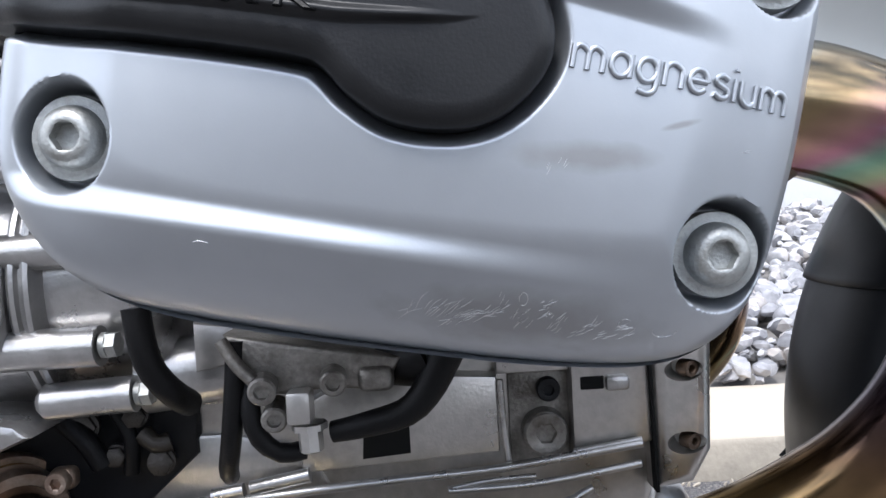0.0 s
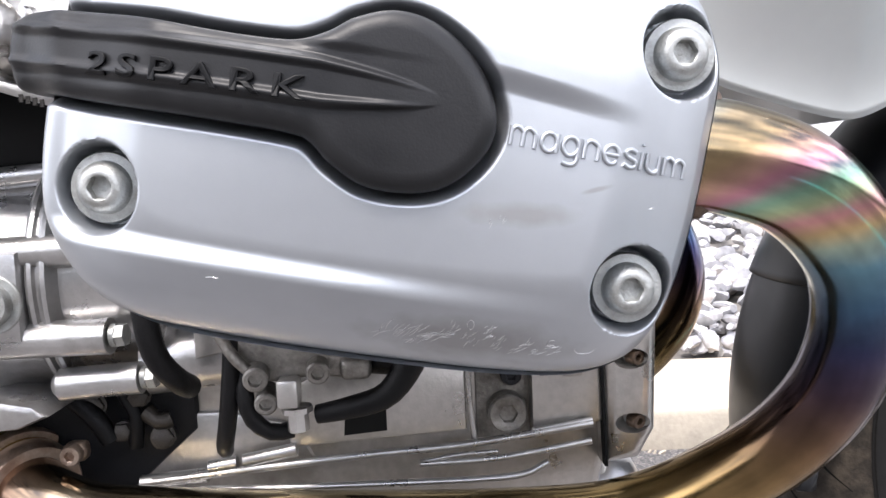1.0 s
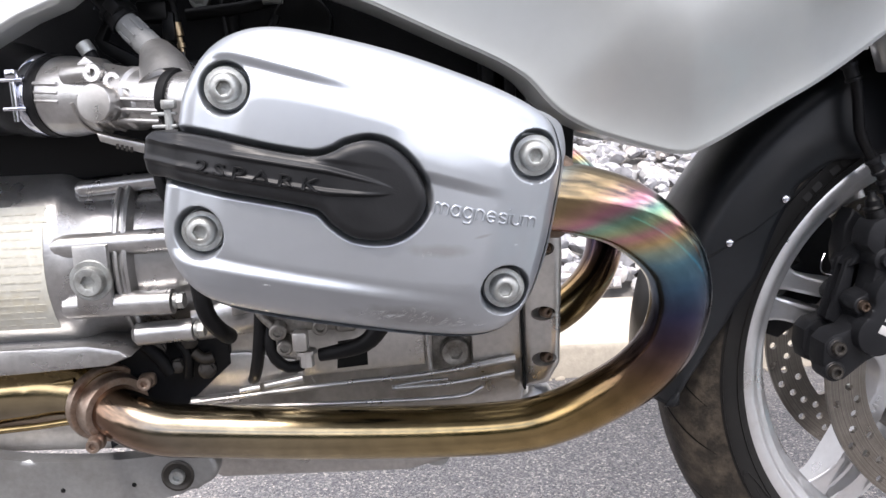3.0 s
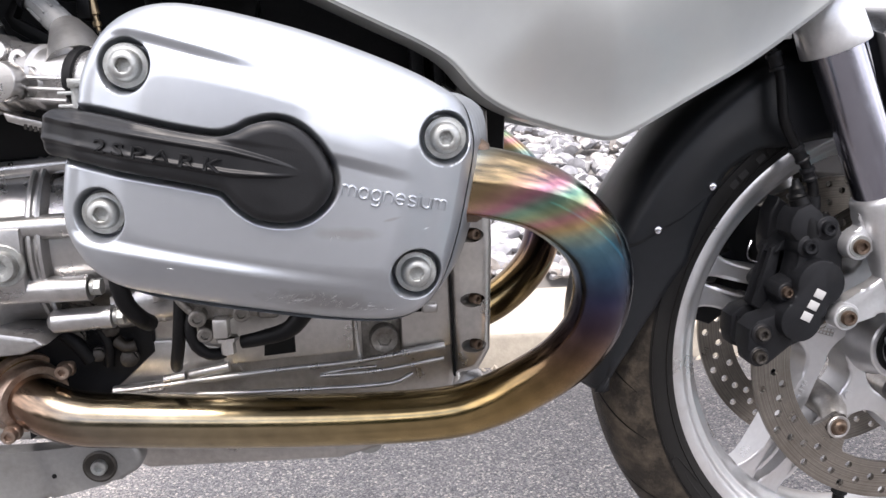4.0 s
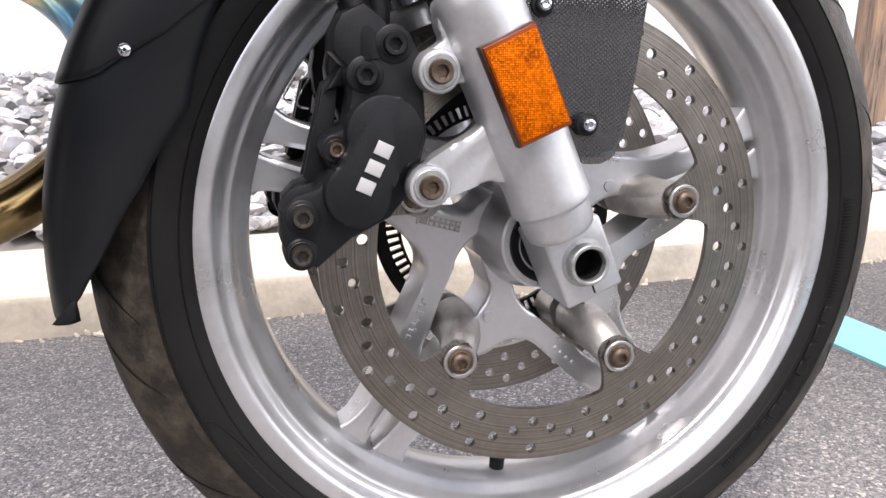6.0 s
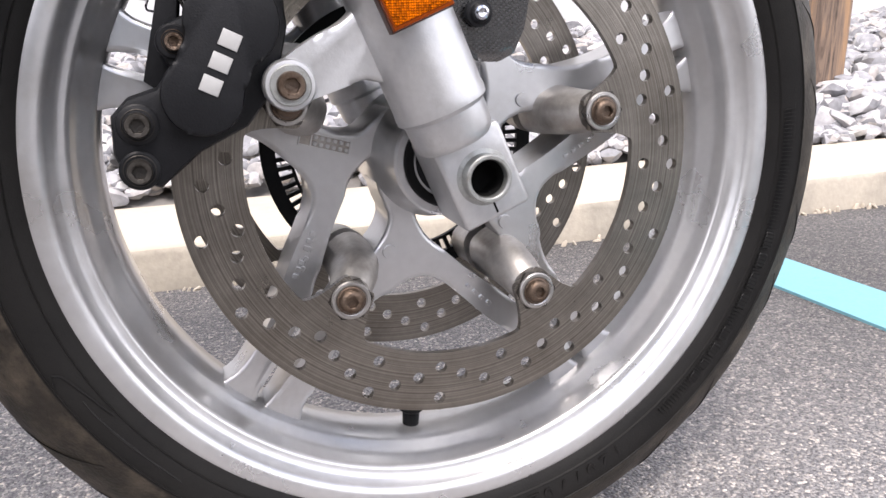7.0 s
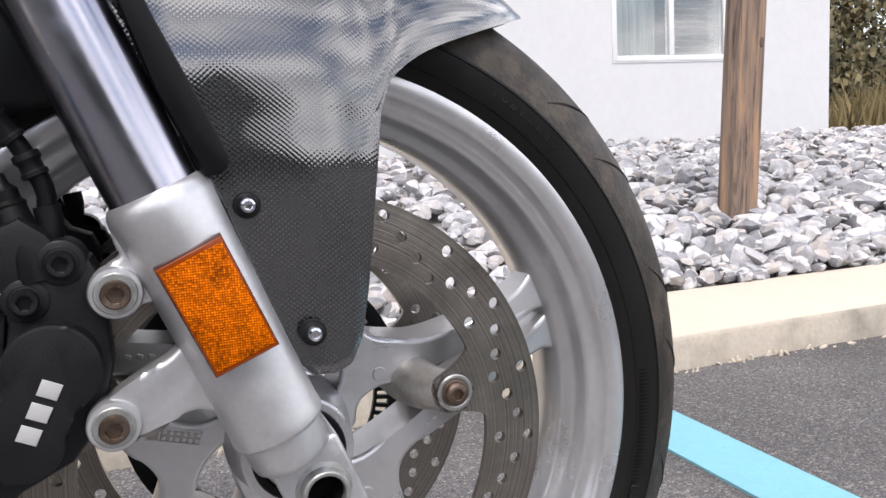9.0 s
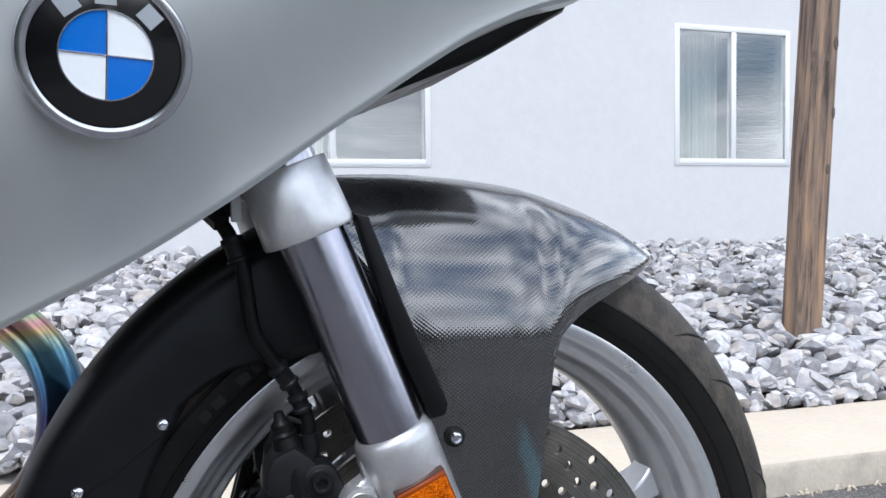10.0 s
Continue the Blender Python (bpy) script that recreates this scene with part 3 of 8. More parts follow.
# ---- shape helpers ----
def part(name, geo, mat, parent=None, label="", angle=38.0):
    """Links a bmesh or mesh as one smooth-shaded object, under parent if given."""
    if isinstance(geo, bmesh.types.BMesh):
        bmesh.ops.recalc_face_normals(geo, faces=geo.faces[:])
        me = bpy.data.meshes.new(name)
        geo.to_mesh(me)
        geo.free()
    else:
        me = geo
    me.materials.append(mat)
    me.shade_smooth()
    me.set_sharp_from_angle(angle=radians(angle))
    ob = new(name, me)
    if parent:
        ob.parent = parent
    if label:
        ob["label"] = label
    return ob




def axis(p, d):
    """A frame at p whose z axis points along d."""
    return Matrix.Translation(p) @ Vector(d).to_track_quat("Z", "Y").to_matrix().to_4x4()


def lathe(bm, profile, m=None, n=32, closed=False):
    """Turns a profile of (radius, height[, hex]) about the z axis of m."""
    m = m or Matrix()
    rings = []
    for r, h, *hexed in profile:
        if r < 1e-6:
            rings.append([bm.verts.new(m @ Vector((0, 0, h)))])
            continue
        ring = []
        for i in range(n):
            a = 2 * math.pi * i / n
            rr = r
            if hexed:
                rr = r / math.cos((a % (math.pi / 3)) - math.pi / 6)
            ring.append(bm.verts.new(m @ Vector((rr * math.cos(a), rr * math.sin(a), h))))
        rings.append(ring)
    pairs = list(zip(rings, rings[1:])) + ([(rings[-1], rings[0])] if closed else [])
    for a, b in pairs:
        for i in range(n):
            j = (i + 1) % n
            if len(a) == 1 and len(b) == 1:
                break
            if len(a) == 1:
                bm.faces.new((a[0], b[i], b[j]))
            elif len(b) == 1:
                bm.faces.new((a[i], b[0], a[j]))
            else:
                bm.faces.new((a[i], b[i], b[j], a[j]))
    return bm


def curve_points(pts, step=0.004):
    """Catmull-Rom through pts, at even steps."""
    p = [Vector(q) for q in pts]
    p = [p[0] * 2 - p[1]] + p + [p[-1] * 2 - p[-2]]
    fine = []
    for i in range(1, len(p) - 2):
        for k in range(24):
            t = k / 24
            a, b, c, d = p[i - 1], p[i], p[i + 1], p[i + 2]
            fine.append(0.5 * (2 * b + (c - a) * t + (2 * a - 5 * b + 4 * c - d) * t * t + (3 * b - a - 3 * c + d) * t ** 3))
    fine.append(p[-2])
    acc = [0.0]
    for a, b in zip(fine, fine[1:]):
        acc.append(acc[-1] + (b - a).length)
    count = max(2, int(acc[-1] / step))
    out, j = [], 0
    for i in range(count + 1):
        s = acc[-1] * i / count
        while j < len(acc) - 2 and acc[j + 1] < s:
            j += 1
        f = (s - acc[j]) / max(1e-9, acc[j + 1] - acc[j])
        out.append(fine[j].lerp(fine[j + 1], min(1, max(0, f))))
    return out


def tube(bm, pts, r, n=14, step=0.006, along=None, flat=1.0, up=None):
    """Sweeps a round section of radius r (a number or a function of 0..1) along a smooth curve."""
    c = curve_points(pts, step)
    d = [(b - a).normalized() for a, b in zip(c, c[1:])]
    d.append(d[-1])
    side = (Vector(up) if up else d[0].orthogonal()).normalized()
    rings = []
    for i, (p, t) in enumerate(zip(c, d)):
        side = (side - side.dot(t) * t).normalized()
        other = t.cross(side)
        f = i / (len(c) - 1)
        rr = r(f) if callable(r) else r
        ring = []
        for k in range(n):
            a = 2 * math.pi * k / n
            v = bm.verts.new(p + side * (rr * math.cos(a)) + other * (rr * flat * math.sin(a)))
            if along is not None:
                v[along] = f
            ring.append(v)
        rings.append(ring)
    for a, b in zip(rings, rings[1:]):
        for k in range(n):
            j = (k + 1) % n
            bm.faces.new((a[k], b[k], b[j], a[j]))
    bm.faces.new(rings[0])
    bm.faces.new(rings[-1][::-1])
    return bm


def box(bm, centre, size, m=None, bevel=0.0, seg=2):
    m = (m or Matrix()) @ Matrix.Translation(centre)
    r = bmesh.ops.create_cube(bm, size=1.0, matrix=m @ Matrix.Diagonal((*size, 1)))
    if bevel:
        edges = {e for v in r["verts"] for e in v.link_edges}
        bmesh.ops.bevel(bm, geom=list(edges), offset=bevel, segments=seg, affect="EDGES", profile=0.5)
    return bm


def slab(bm, outline, y0, y1, bevel=0.0, seg=2, m=None):
    """A plate: an outline in x, z with thickness from y0 (towards the viewer's side) to y1, its front edge rounded."""
    m = m or Matrix()
    vs = [bm.verts.new(m @ Vector((x, y1, z))) for x, z in outline]
    face = bm.faces.new(vs)
    ext = bmesh.ops.extrude_face_region(bm, geom=[face])
    top = [g for g in ext["geom"] if isinstance(g, bmesh.types.BMVert)]
    shift = (m.to_3x3() @ Vector((0, y0 - y1, 0)))
    for v in top:
        v.co += shift
    if bevel:
        tops = set(top)
        edges = [e for e in {e for v in top for e in v.link_edges} if e.verts[0] in tops and e.verts[1] in tops]
        bmesh.ops.bevel(bm, geom=edges, offset=bevel, segments=seg, affect="EDGES", profile=0.5)
    return bm


def rounded(points, n=160):
    """A closed smooth outline through points, as n even steps (numpy)."""
    p = [Vector((x, 0, z)) for x, z in points]
    loop = curve_points([p[-1], *p, p[0], p[1]], 0.0005)
    a = np.array([(q.x, q.z) for q in loop])
    first, last = np.array(points[0]), np.array(points[0])
    i0 = int(np.argmin(((a[: len(a) // 2] - first) ** 2).sum(1)))
    i1 = len(a) // 2 + int(np.argmin(((a[len(a) // 2:] - last) ** 2).sum(1)))
    a = a[i0:i1]
    acc = np.r_[0, np.cumsum(np.hypot(*np.diff(np.vstack([a, a[:1]]), axis=0).T))]
    s = np.linspace(0, acc[-1], n, endpoint=False)
    closed = np.vstack([a, a[:1]])
    return np.stack([np.interp(s, acc, closed[:, 0]), np.interp(s, acc, closed[:, 1])], 1)


def inside_distance(pts, poly):
    """Signed distance of points to a closed polygon, positive inside."""
    a, b = poly, np.roll(poly, -1, 0)
    best = np.full(len(pts), 1e9)
    inside = np.zeros(len(pts), bool)
    for (ax, az), (bx, bz) in zip(a, b):
        ex, ez = bx - ax, bz - az
        wx, wz = pts[:, 0] - ax, pts[:, 1] - az
        t = np.clip((wx * ex + wz * ez) / (ex * ex + ez * ez + 1e-18), 0, 1)
        best = np.minimum(best, np.hypot(wx - t * ex, wz - t * ez))
        hit = (az > pts[:, 1]) != (bz > pts[:, 1])
        cross = ex * (pts[:, 1] - az) / (ez if abs(ez) > 1e-12 else 1e-12) + ax
        inside ^= hit & (pts[:, 0] < cross)
    return np.where(inside, best, -best)


def smooth(x, lo, hi):
    t = np.clip((x - lo) / (hi - lo), 0, 1)
    return t * t * (3 - 2 * t)


def relief(name, outline, centre, height, wall, rings=60, power=1.8, layers=()):
    """A shaped plate: rings of an outline drawn in to its centre, each point set at y = height(x, z, distance to the edge),
    with a side wall back to y = wall. layers: extra (inset, y) loops on the wall."""
    outline = np.asarray(outline)
    n, c = len(outline), np.array(centre)
    s = 1 - (np.linspace(0, 1, rings + 1)[:-1]) ** power
    pts = (c + s[:, None, None] * (outline - c)[None]).reshape(-1, 2)
    pts = np.vstack([pts, c[None]])
    y = height(pts[:, 0], pts[:, 1], np.maximum(inside_distance(pts, outline), 0))
    verts = [(p[0], h, p[1]) for p, h in zip(pts, y)]
    faces = []
    for k in range(rings - 1):
        for i in range(n):
            j = (i + 1) % n
            faces.append((k * n + i, k * n + j, (k + 1) * n + j, (k + 1) * n + i))
    mid = rings * n
    for i in range(n):
        faces.append(((rings - 1) * n + i, (rings - 1) * n + (i + 1) % n, mid))
    prev = 0
    nrm = np.roll(outline, -1, 0) - np.roll(outline, 1, 0)
    nrm = np.stack([nrm[:, 1], -nrm[:, 0]], 1) / (np.hypot(*nrm.T)[:, None] + 1e-12)
    if inside_distance((outline + nrm * 0.001)[:1], outline)[0] < 0:
        nrm = -nrm
    for inset, yy in (*layers, (0.0, wall)):
        base = len(verts)
        for p in outline + nrm * np.reshape(inset, (-1, 1)):
            verts.append((p[0], yy, p[1]))
        for i in range(n):
            j = (i + 1) % n
            faces.append((prev + j, prev + i, base + i, base + j))
        prev = base
    faces.append(tuple(range(prev, prev + n)))
    me = bpy.data.meshes.new(name)
    me.from_pydata(verts, [], faces)
    bm = bmesh.new()
    bm.from_mesh(me)
    bmesh.ops.recalc_face_normals(bm, faces=bm.faces[:])
    bm.to_mesh(me)
    bm.free()
    return me


def words(name, text, mat, parent, origin, angle, size, depth, normal=(0, -1, 0), label="", spread=1.0, squeeze=1.0, bold=0.0, lie=None, bevel=0.0):
    """Raised lettering in the plane facing normal, its baseline turned by angle degrees."""
    cu = bpy.data.curves.new(name, "FONT")
    cu.body, cu.size, cu.extrude, cu.space_character, cu.offset = text, size, depth, spread, bold
    cu.resolution_u, cu.bevel_depth, cu.bevel_resolution = 4, bevel, 2
    tmp = bpy.data.objects.new(name, cu)
    scene.collection.objects.link(tmp)
    me = bpy.data.meshes.new_from_object(tmp)
    bpy.data.objects.remove(tmp)
    nv = Vector(normal).normalized()
    upv = (Vector((0, 0, 1)) - nv * nv.z).normalized()
    right = upv.cross(nv)
    m = Matrix((right, upv, nv)).transposed().to_4x4()
    me.transform(Matrix.Translation(origin) @ m @ Matrix.Rotation(radians(angle), 4, "Z") @ Matrix.Diagonal((squeeze, 1, 1, 1)))
    if lie:
        co = np.array([v.co for v in me.vertices])
        co[:, 1] += lie(co[:, 0], co[:, 2])
        me.vertices.foreach_set("co", co.ravel())
    return part(name, me, mat, parent, label, 30)


def cut_through(bm, cutter):
    """The mesh of bm with the cutter's volume taken out."""
    made = []
    for b in (bm, cutter):
        bmesh.ops.recalc_face_normals(b, faces=b.faces[:])
        me = bpy.data.meshes.new("solid")
        b.to_mesh(me)
        b.free()
        o = bpy.data.objects.new("solid", me)
        scene.collection.objects.link(o)
        made.append(o)
    mod = made[0].modifiers.new("cut", "BOOLEAN")
    mod.operation, mod.object, mod.solver = "DIFFERENCE", made[1], "EXACT"
    bpy.context.view_layer.update()
    done = bpy.data.meshes.new_from_object(made[0].evaluated_get(bpy.context.evaluated_depsgraph_get()))
    for o in made:
        bpy.data.objects.remove(o)
    done.materials.clear()
    return done


def screw(bm, p, d, r, h=None, socket=0.5, washer=0.0, n=24):
    """A socket-head screw on the point p, standing along d; washer: its radius."""
    h = h or r
    m = axis(p, d)
    prof = []
    z = 0.0
    if washer:
        prof += [(washer, -0.001), (washer, 0.0012), (washer * 0.96, 0.0018), (r * 1.02, 0.0018)]
        z = 0.0018
    else:
        prof += [(r, -0.002)]
    prof += [(r, z + h * 0.75), (r * 0.9, z + h), (r * socket * 1.12, z + h), (r * socket, z + h * 0.97, 1), (r * socket * 0.95, z + h * 0.35, 1), (0, z + h * 0.3)]
    return lathe(bm, prof, m, n)


def dome_screw(bm, p, d, r, h, socket, washer, n=30):
    m = axis(p, d)
    prof = [(washer, -0.002), (washer, 0.0018), (washer * 0.97, 0.0026), (r * 1.12, 0.0026), (r * 1.0, 0.0030)]
    for k in range(1, 6):
        a = math.pi / 2 * k / 6
        prof.append((socket * 1.25 + (r - socket * 1.25) * math.cos(a), 0.003 + h * math.sin(a)))
    prof += [(socket * 1.22, 0.003 + h), (socket * 1.1, 0.003 + h * 0.98), (socket, 0.003 + h * 0.94, 1), (socket * 0.96, 0.003 + h * 0.35, 1), (0, 0.003 + h * 0.3)]
    return lathe(bm, prof, m, n)

# ---- the setting ----
KERB_Y, KERB_TILT = 0.745, -0.025      # the kerb's foot line: y = KERB_Y + KERB_TILT * x
KERB_H, KERB_W = 0.07, 0.37


def kerb_y(x):
    return KERB_Y + KERB_TILT * x


def bed_z(x, y):
    """The stone bed, rising from the kerb to the house."""
    f = min(1.0, max(0.0, (y - 1.0) / 2.4))
    return 0.05 + 0.35 * f ** 0.65


def build_ground():
    bm = bmesh.new()
    xs = [-900, -60, -8, 12, 60, 900]
    ys = [-900, -60, -8, 0.85, 60, 900]
    grid = [[bm.verts.new((x, y, 0.0 if y < 1 else -0.02)) for x in xs] for y in ys]
    for r0, r1 in zip(grid, grid[1:]):
        for a, b, c, d in zip(r0, r0[1:], r1[1:], r1):
            bm.faces.new((a, b, c, d))
    tagged(part("ground", bm, ASPHALT), "worn grey asphalt parking ground with pale aggregate", "ground", kind="structure")
    bm = bmesh.new()
    box(bm, (0.668, -0.2675, 0.0015), (0.107, 1.865, 0.005))
    tagged(part("trim", bm, PAINT_BLUE), "pale blue painted parking stripe on the asphalt", "road marking", kind="structure")


def build_kerb():
    bm = bmesh.new()
    prof = [(-0.004, -0.05), (0.0, 0.0), (0.010, KERB_H - 0.014), (0.014, KERB_H - 0.005), (0.022, KERB_H), (KERB_W - 0.012, KERB_H + 0.002), (KERB_W, KERB_H - 0.01), (KERB_W, -0.05)]
    xs = np.linspace(-12, 12, 241)
    rings = []
    for x in xs:
        w = 0.002 * noise.noise(Vector((x * 3, 0, 0)))
        rings.append([bm.verts.new((x, kerb_y(x) + dy + w, z + (0.0015 * noise.noise(Vector((x * 5, dy * 9, 3))) if z > 0 else 0))) for dy, z in prof])
    for a, b in zip(rings, rings[1:]):
        for k in range(len(prof) - 1):
            bm.faces.new((a[k], a[k + 1], b[k + 1], b[k]))
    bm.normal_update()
    # upright faces get the darker material: dirt, plus shade put into the colour
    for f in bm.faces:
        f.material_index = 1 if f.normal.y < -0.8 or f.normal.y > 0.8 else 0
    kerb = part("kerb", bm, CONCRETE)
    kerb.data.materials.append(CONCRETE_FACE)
    tagged(kerb, "cream painted concrete kerb, its dirty upright faces toned darker as shade", "kerb", kind="structure")
    # crumbs of grit and mortar along the kerb's foot
    rnd = random.Random(5)
    bm = bmesh.new()
    for _ in range(240):
        x = rnd.uniform(-1.6, 2.6)
        s = rnd.uniform(0.002, 0.007)
        r = bmesh.ops.create_icosphere(bm, subdivisions=1, radius=s)
        m = pose(x, kerb_y(x) - rnd.uniform(0.0, 0.02) ** 1.0, s * 0.3, rnd.uniform(0, 360), rnd.uniform(0, 360), 0) @ Matrix.Diagonal((1.8, 0.8, 0.7, 1))
        bmesh.ops.transform(bm, matrix=m, verts=r["verts"])
    tagged(part("grit", bm, CONCRETE), "cream grit and mortar crumbs along the kerb", "grit", kind="stuff")


def build_stones():
    bm = bmesh.new()
    xs = np.linspace(-12, 12, 61)
    ys = np.linspace(1.0, 3.6, 14)
    g = [[bm.verts.new((x, y, bed_z(x, y) - 0.035)) for x in xs] for y in ys]
    for r0, r1 in zip(g, g[1:]):
        for a, b, c, d in zip(r0, r0[1:], r1[1:], r1):
            bm.faces.new((a, b, c, d))
    tagged(part("soil", bm, SOIL), "grey soil under the stone bed", "soil", kind="structure")
    rnd = random.Random(11)
    shapes = []
    for _ in range(14):
        tb = bmesh.new()
        bmesh.ops.create_icosphere(tb, subdivisions=2, radius=1.0)
        off = Vector((rnd.uniform(0, 50), rnd.uniform(0, 50), rnd.uniform(0, 50)))
        cuts = [(Vector((rnd.gauss(0, 1), rnd.gauss(0, 1), rnd.gauss(0, 1))).normalized(), rnd.uniform(0.5, 0.85)) for _ in range(7)]
        for v in tb.verts:
            for d, k in cuts:
                over = v.co.dot(d) - k
                if over > 0:
                    v.co -= d * over
            v.co *= 1 + 0.12 * noise.noise(v.co * 1.7 + off)
        co = np.array([v.co for v in tb.verts])
        fa = [tuple(v.index for v in f.verts) for f in tb.faces]
        tb.free()
        shapes.append((co, fa))
    verts, faces = [], []

    def put(x, y, s, lift):
        co, fa = rnd.choice(shapes)
        m = np.array(Euler((rnd.uniform(0, 6.3), rnd.uniform(0, 6.3), rnd.uniform(0, 6.3))).to_matrix())
        c = co * np.array([s * rnd.uniform(0.9, 1.5), s, s * rnd.uniform(0.55, 0.9)])
        c = c @ np.array(Euler((rnd.uniform(-0.5, 0.5), rnd.uniform(-0.5, 0.5), rnd.uniform(0, 6.3))).to_matrix()).T
        base = len(verts)
        verts.extend((c + np.array([x, y, bed_z(x, y) + lift])).tolist())
        faces.extend([tuple(base + i for i in f) for f in fa])

    for _ in range(6200):
        y = 1.06 + 2.3 * rnd.random() ** 1.25
        x = rnd.uniform(-1.6 - 0.4 * y, 1.2 + 1.55 * y)
        if y < kerb_y(x) + KERB_W + 0.03:
            continue
        put(x, y, rnd.choice((0.013, 0.018, 0.024, 0.032, 0.042)) * rnd.uniform(0.85, 1.2), rnd.uniform(0.0, 0.022))
    for _ in range(1000):
        x = rnd.uniform(-2.0, 3.2)
        put(x, kerb_y(x) + KERB_W + rnd.uniform(0.0, 0.13), rnd.choice((0.012, 0.017, 0.022, 0.028)), rnd.uniform(-0.022, 0.008))
    me = bpy.data.meshes.new("stone_bed")
    me.from_pydata(verts, [], faces)
    tagged(part("stone_bed", me, STONE, None, "", 25), "bed of crushed pale grey stones behind the kerb", "stones", kind="stuff")


WALL_Y = 3.40


def build_house():
    corner, top = 4.12, 4.2
    holes = [(2.50, 3.31, 0.865, 1.675), (-0.02, 1.02, 0.845, 1.66)]
    xs = sorted({-14.0, corner, *[h[0] for h in holes], *[h[1] for h in holes]})
    bm = bmesh.new()
    for x0, x1 in zip(xs, xs[1:]):
        cuts = [h for h in holes if h[0] <= x0 + 1e-6 and h[1] >= x1 - 1e-6]
        spans = [(-0.05, cuts[0][2]), (cuts[0][3], top)] if cuts else [(-0.05, top)]
        for z0, z1 in spans:
            box(bm, ((x0 + x1) / 2, WALL_Y + 0.09, (z0 + z1) / 2), (x1 - x0, 0.18, z1 - z0))
    bmesh.ops.remove_doubles(bm, verts=bm.verts[:], dist=1e-5)
    tagged(part("wall_north", bm, WALL), "white stucco wall of a low building", "wall", kind="structure")
    bm = bmesh.new()
    box(bm, (corner - 0.09, WALL_Y + 3.2, top / 2), (0.18, 6.0, top + 0.1))
    tagged(part("wall_east", bm, WALL), "white stucco end wall", "wall", kind="structure")
    bm = bmesh.new()
    box(bm, ((corner - 14) / 2, WALL_Y + 3.0, top + 0.1), (corner + 14.8, 7.0, 0.2))
    tagged(part("roof", bm, FRAME_WHITE), "flat white roof edge", "roof", kind="structure")
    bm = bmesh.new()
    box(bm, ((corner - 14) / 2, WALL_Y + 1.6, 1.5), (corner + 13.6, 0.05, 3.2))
    tagged(part("wall_inner", bm, ROOM), "inner wall behind the windows, coloured dark for the unlit room", "wall", kind="structure")
    for k, (x0, x1, z0, z1) in enumerate(holes):
        win = new("window_%d" % (k + 1))
        win.location = ((x0 + x1) / 2, WALL_Y, z0)
        tagged(win, "white framed sliding window reflecting the cloudy sky", "window", kind="structure")
        w, h = x1 - x0, z1 - z0
        bm = bmesh.new()
        f = 0.032
        for cx, cz, sx_, sz_ in ((-w / 2 + f / 2, h / 2, f, h), (w / 2 - f / 2, h / 2, f, h), (0, f / 2, w - 2 * f, f), (0, h - f / 2, w - 2 * f, f), (-0.0, h / 2, 0.034, h - 2 * f)):
            box(bm, (cx, 0.015, cz), (sx_, 0.046, sz_), bevel=0.003)
        part("window_frame", bm, FRAME_WHITE, win)
        bm = bmesh.new()
        box(bm, (0, 0.03, -0.004), (w, 0.07, 0.008), bevel=0.002)
        part("window_sill", bm, FRAME_WHITE, win)
        for side in (-1, 1):
            bm = bmesh.new()
            pw = w / 2 - f - 0.017
            box(bm, (side * (0.017 + pw / 2), 0.006, h / 2), (pw, 0.006, h - 2 * f))
            g = part("pane", bm, GLASS, win)
            g.visible_shadow = False
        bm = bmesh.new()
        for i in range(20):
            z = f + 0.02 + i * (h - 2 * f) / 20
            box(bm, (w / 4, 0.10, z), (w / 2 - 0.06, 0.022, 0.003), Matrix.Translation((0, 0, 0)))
        part("blind", bm, SLAT, win, "slatted blind, coloured dark for the unlit room")
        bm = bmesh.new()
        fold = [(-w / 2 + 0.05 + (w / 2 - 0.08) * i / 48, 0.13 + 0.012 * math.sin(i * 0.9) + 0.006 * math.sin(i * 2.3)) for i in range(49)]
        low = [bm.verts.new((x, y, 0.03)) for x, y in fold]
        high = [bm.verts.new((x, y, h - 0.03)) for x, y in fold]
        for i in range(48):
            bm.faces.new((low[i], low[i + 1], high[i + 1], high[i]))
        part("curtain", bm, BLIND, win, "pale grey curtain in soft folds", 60)


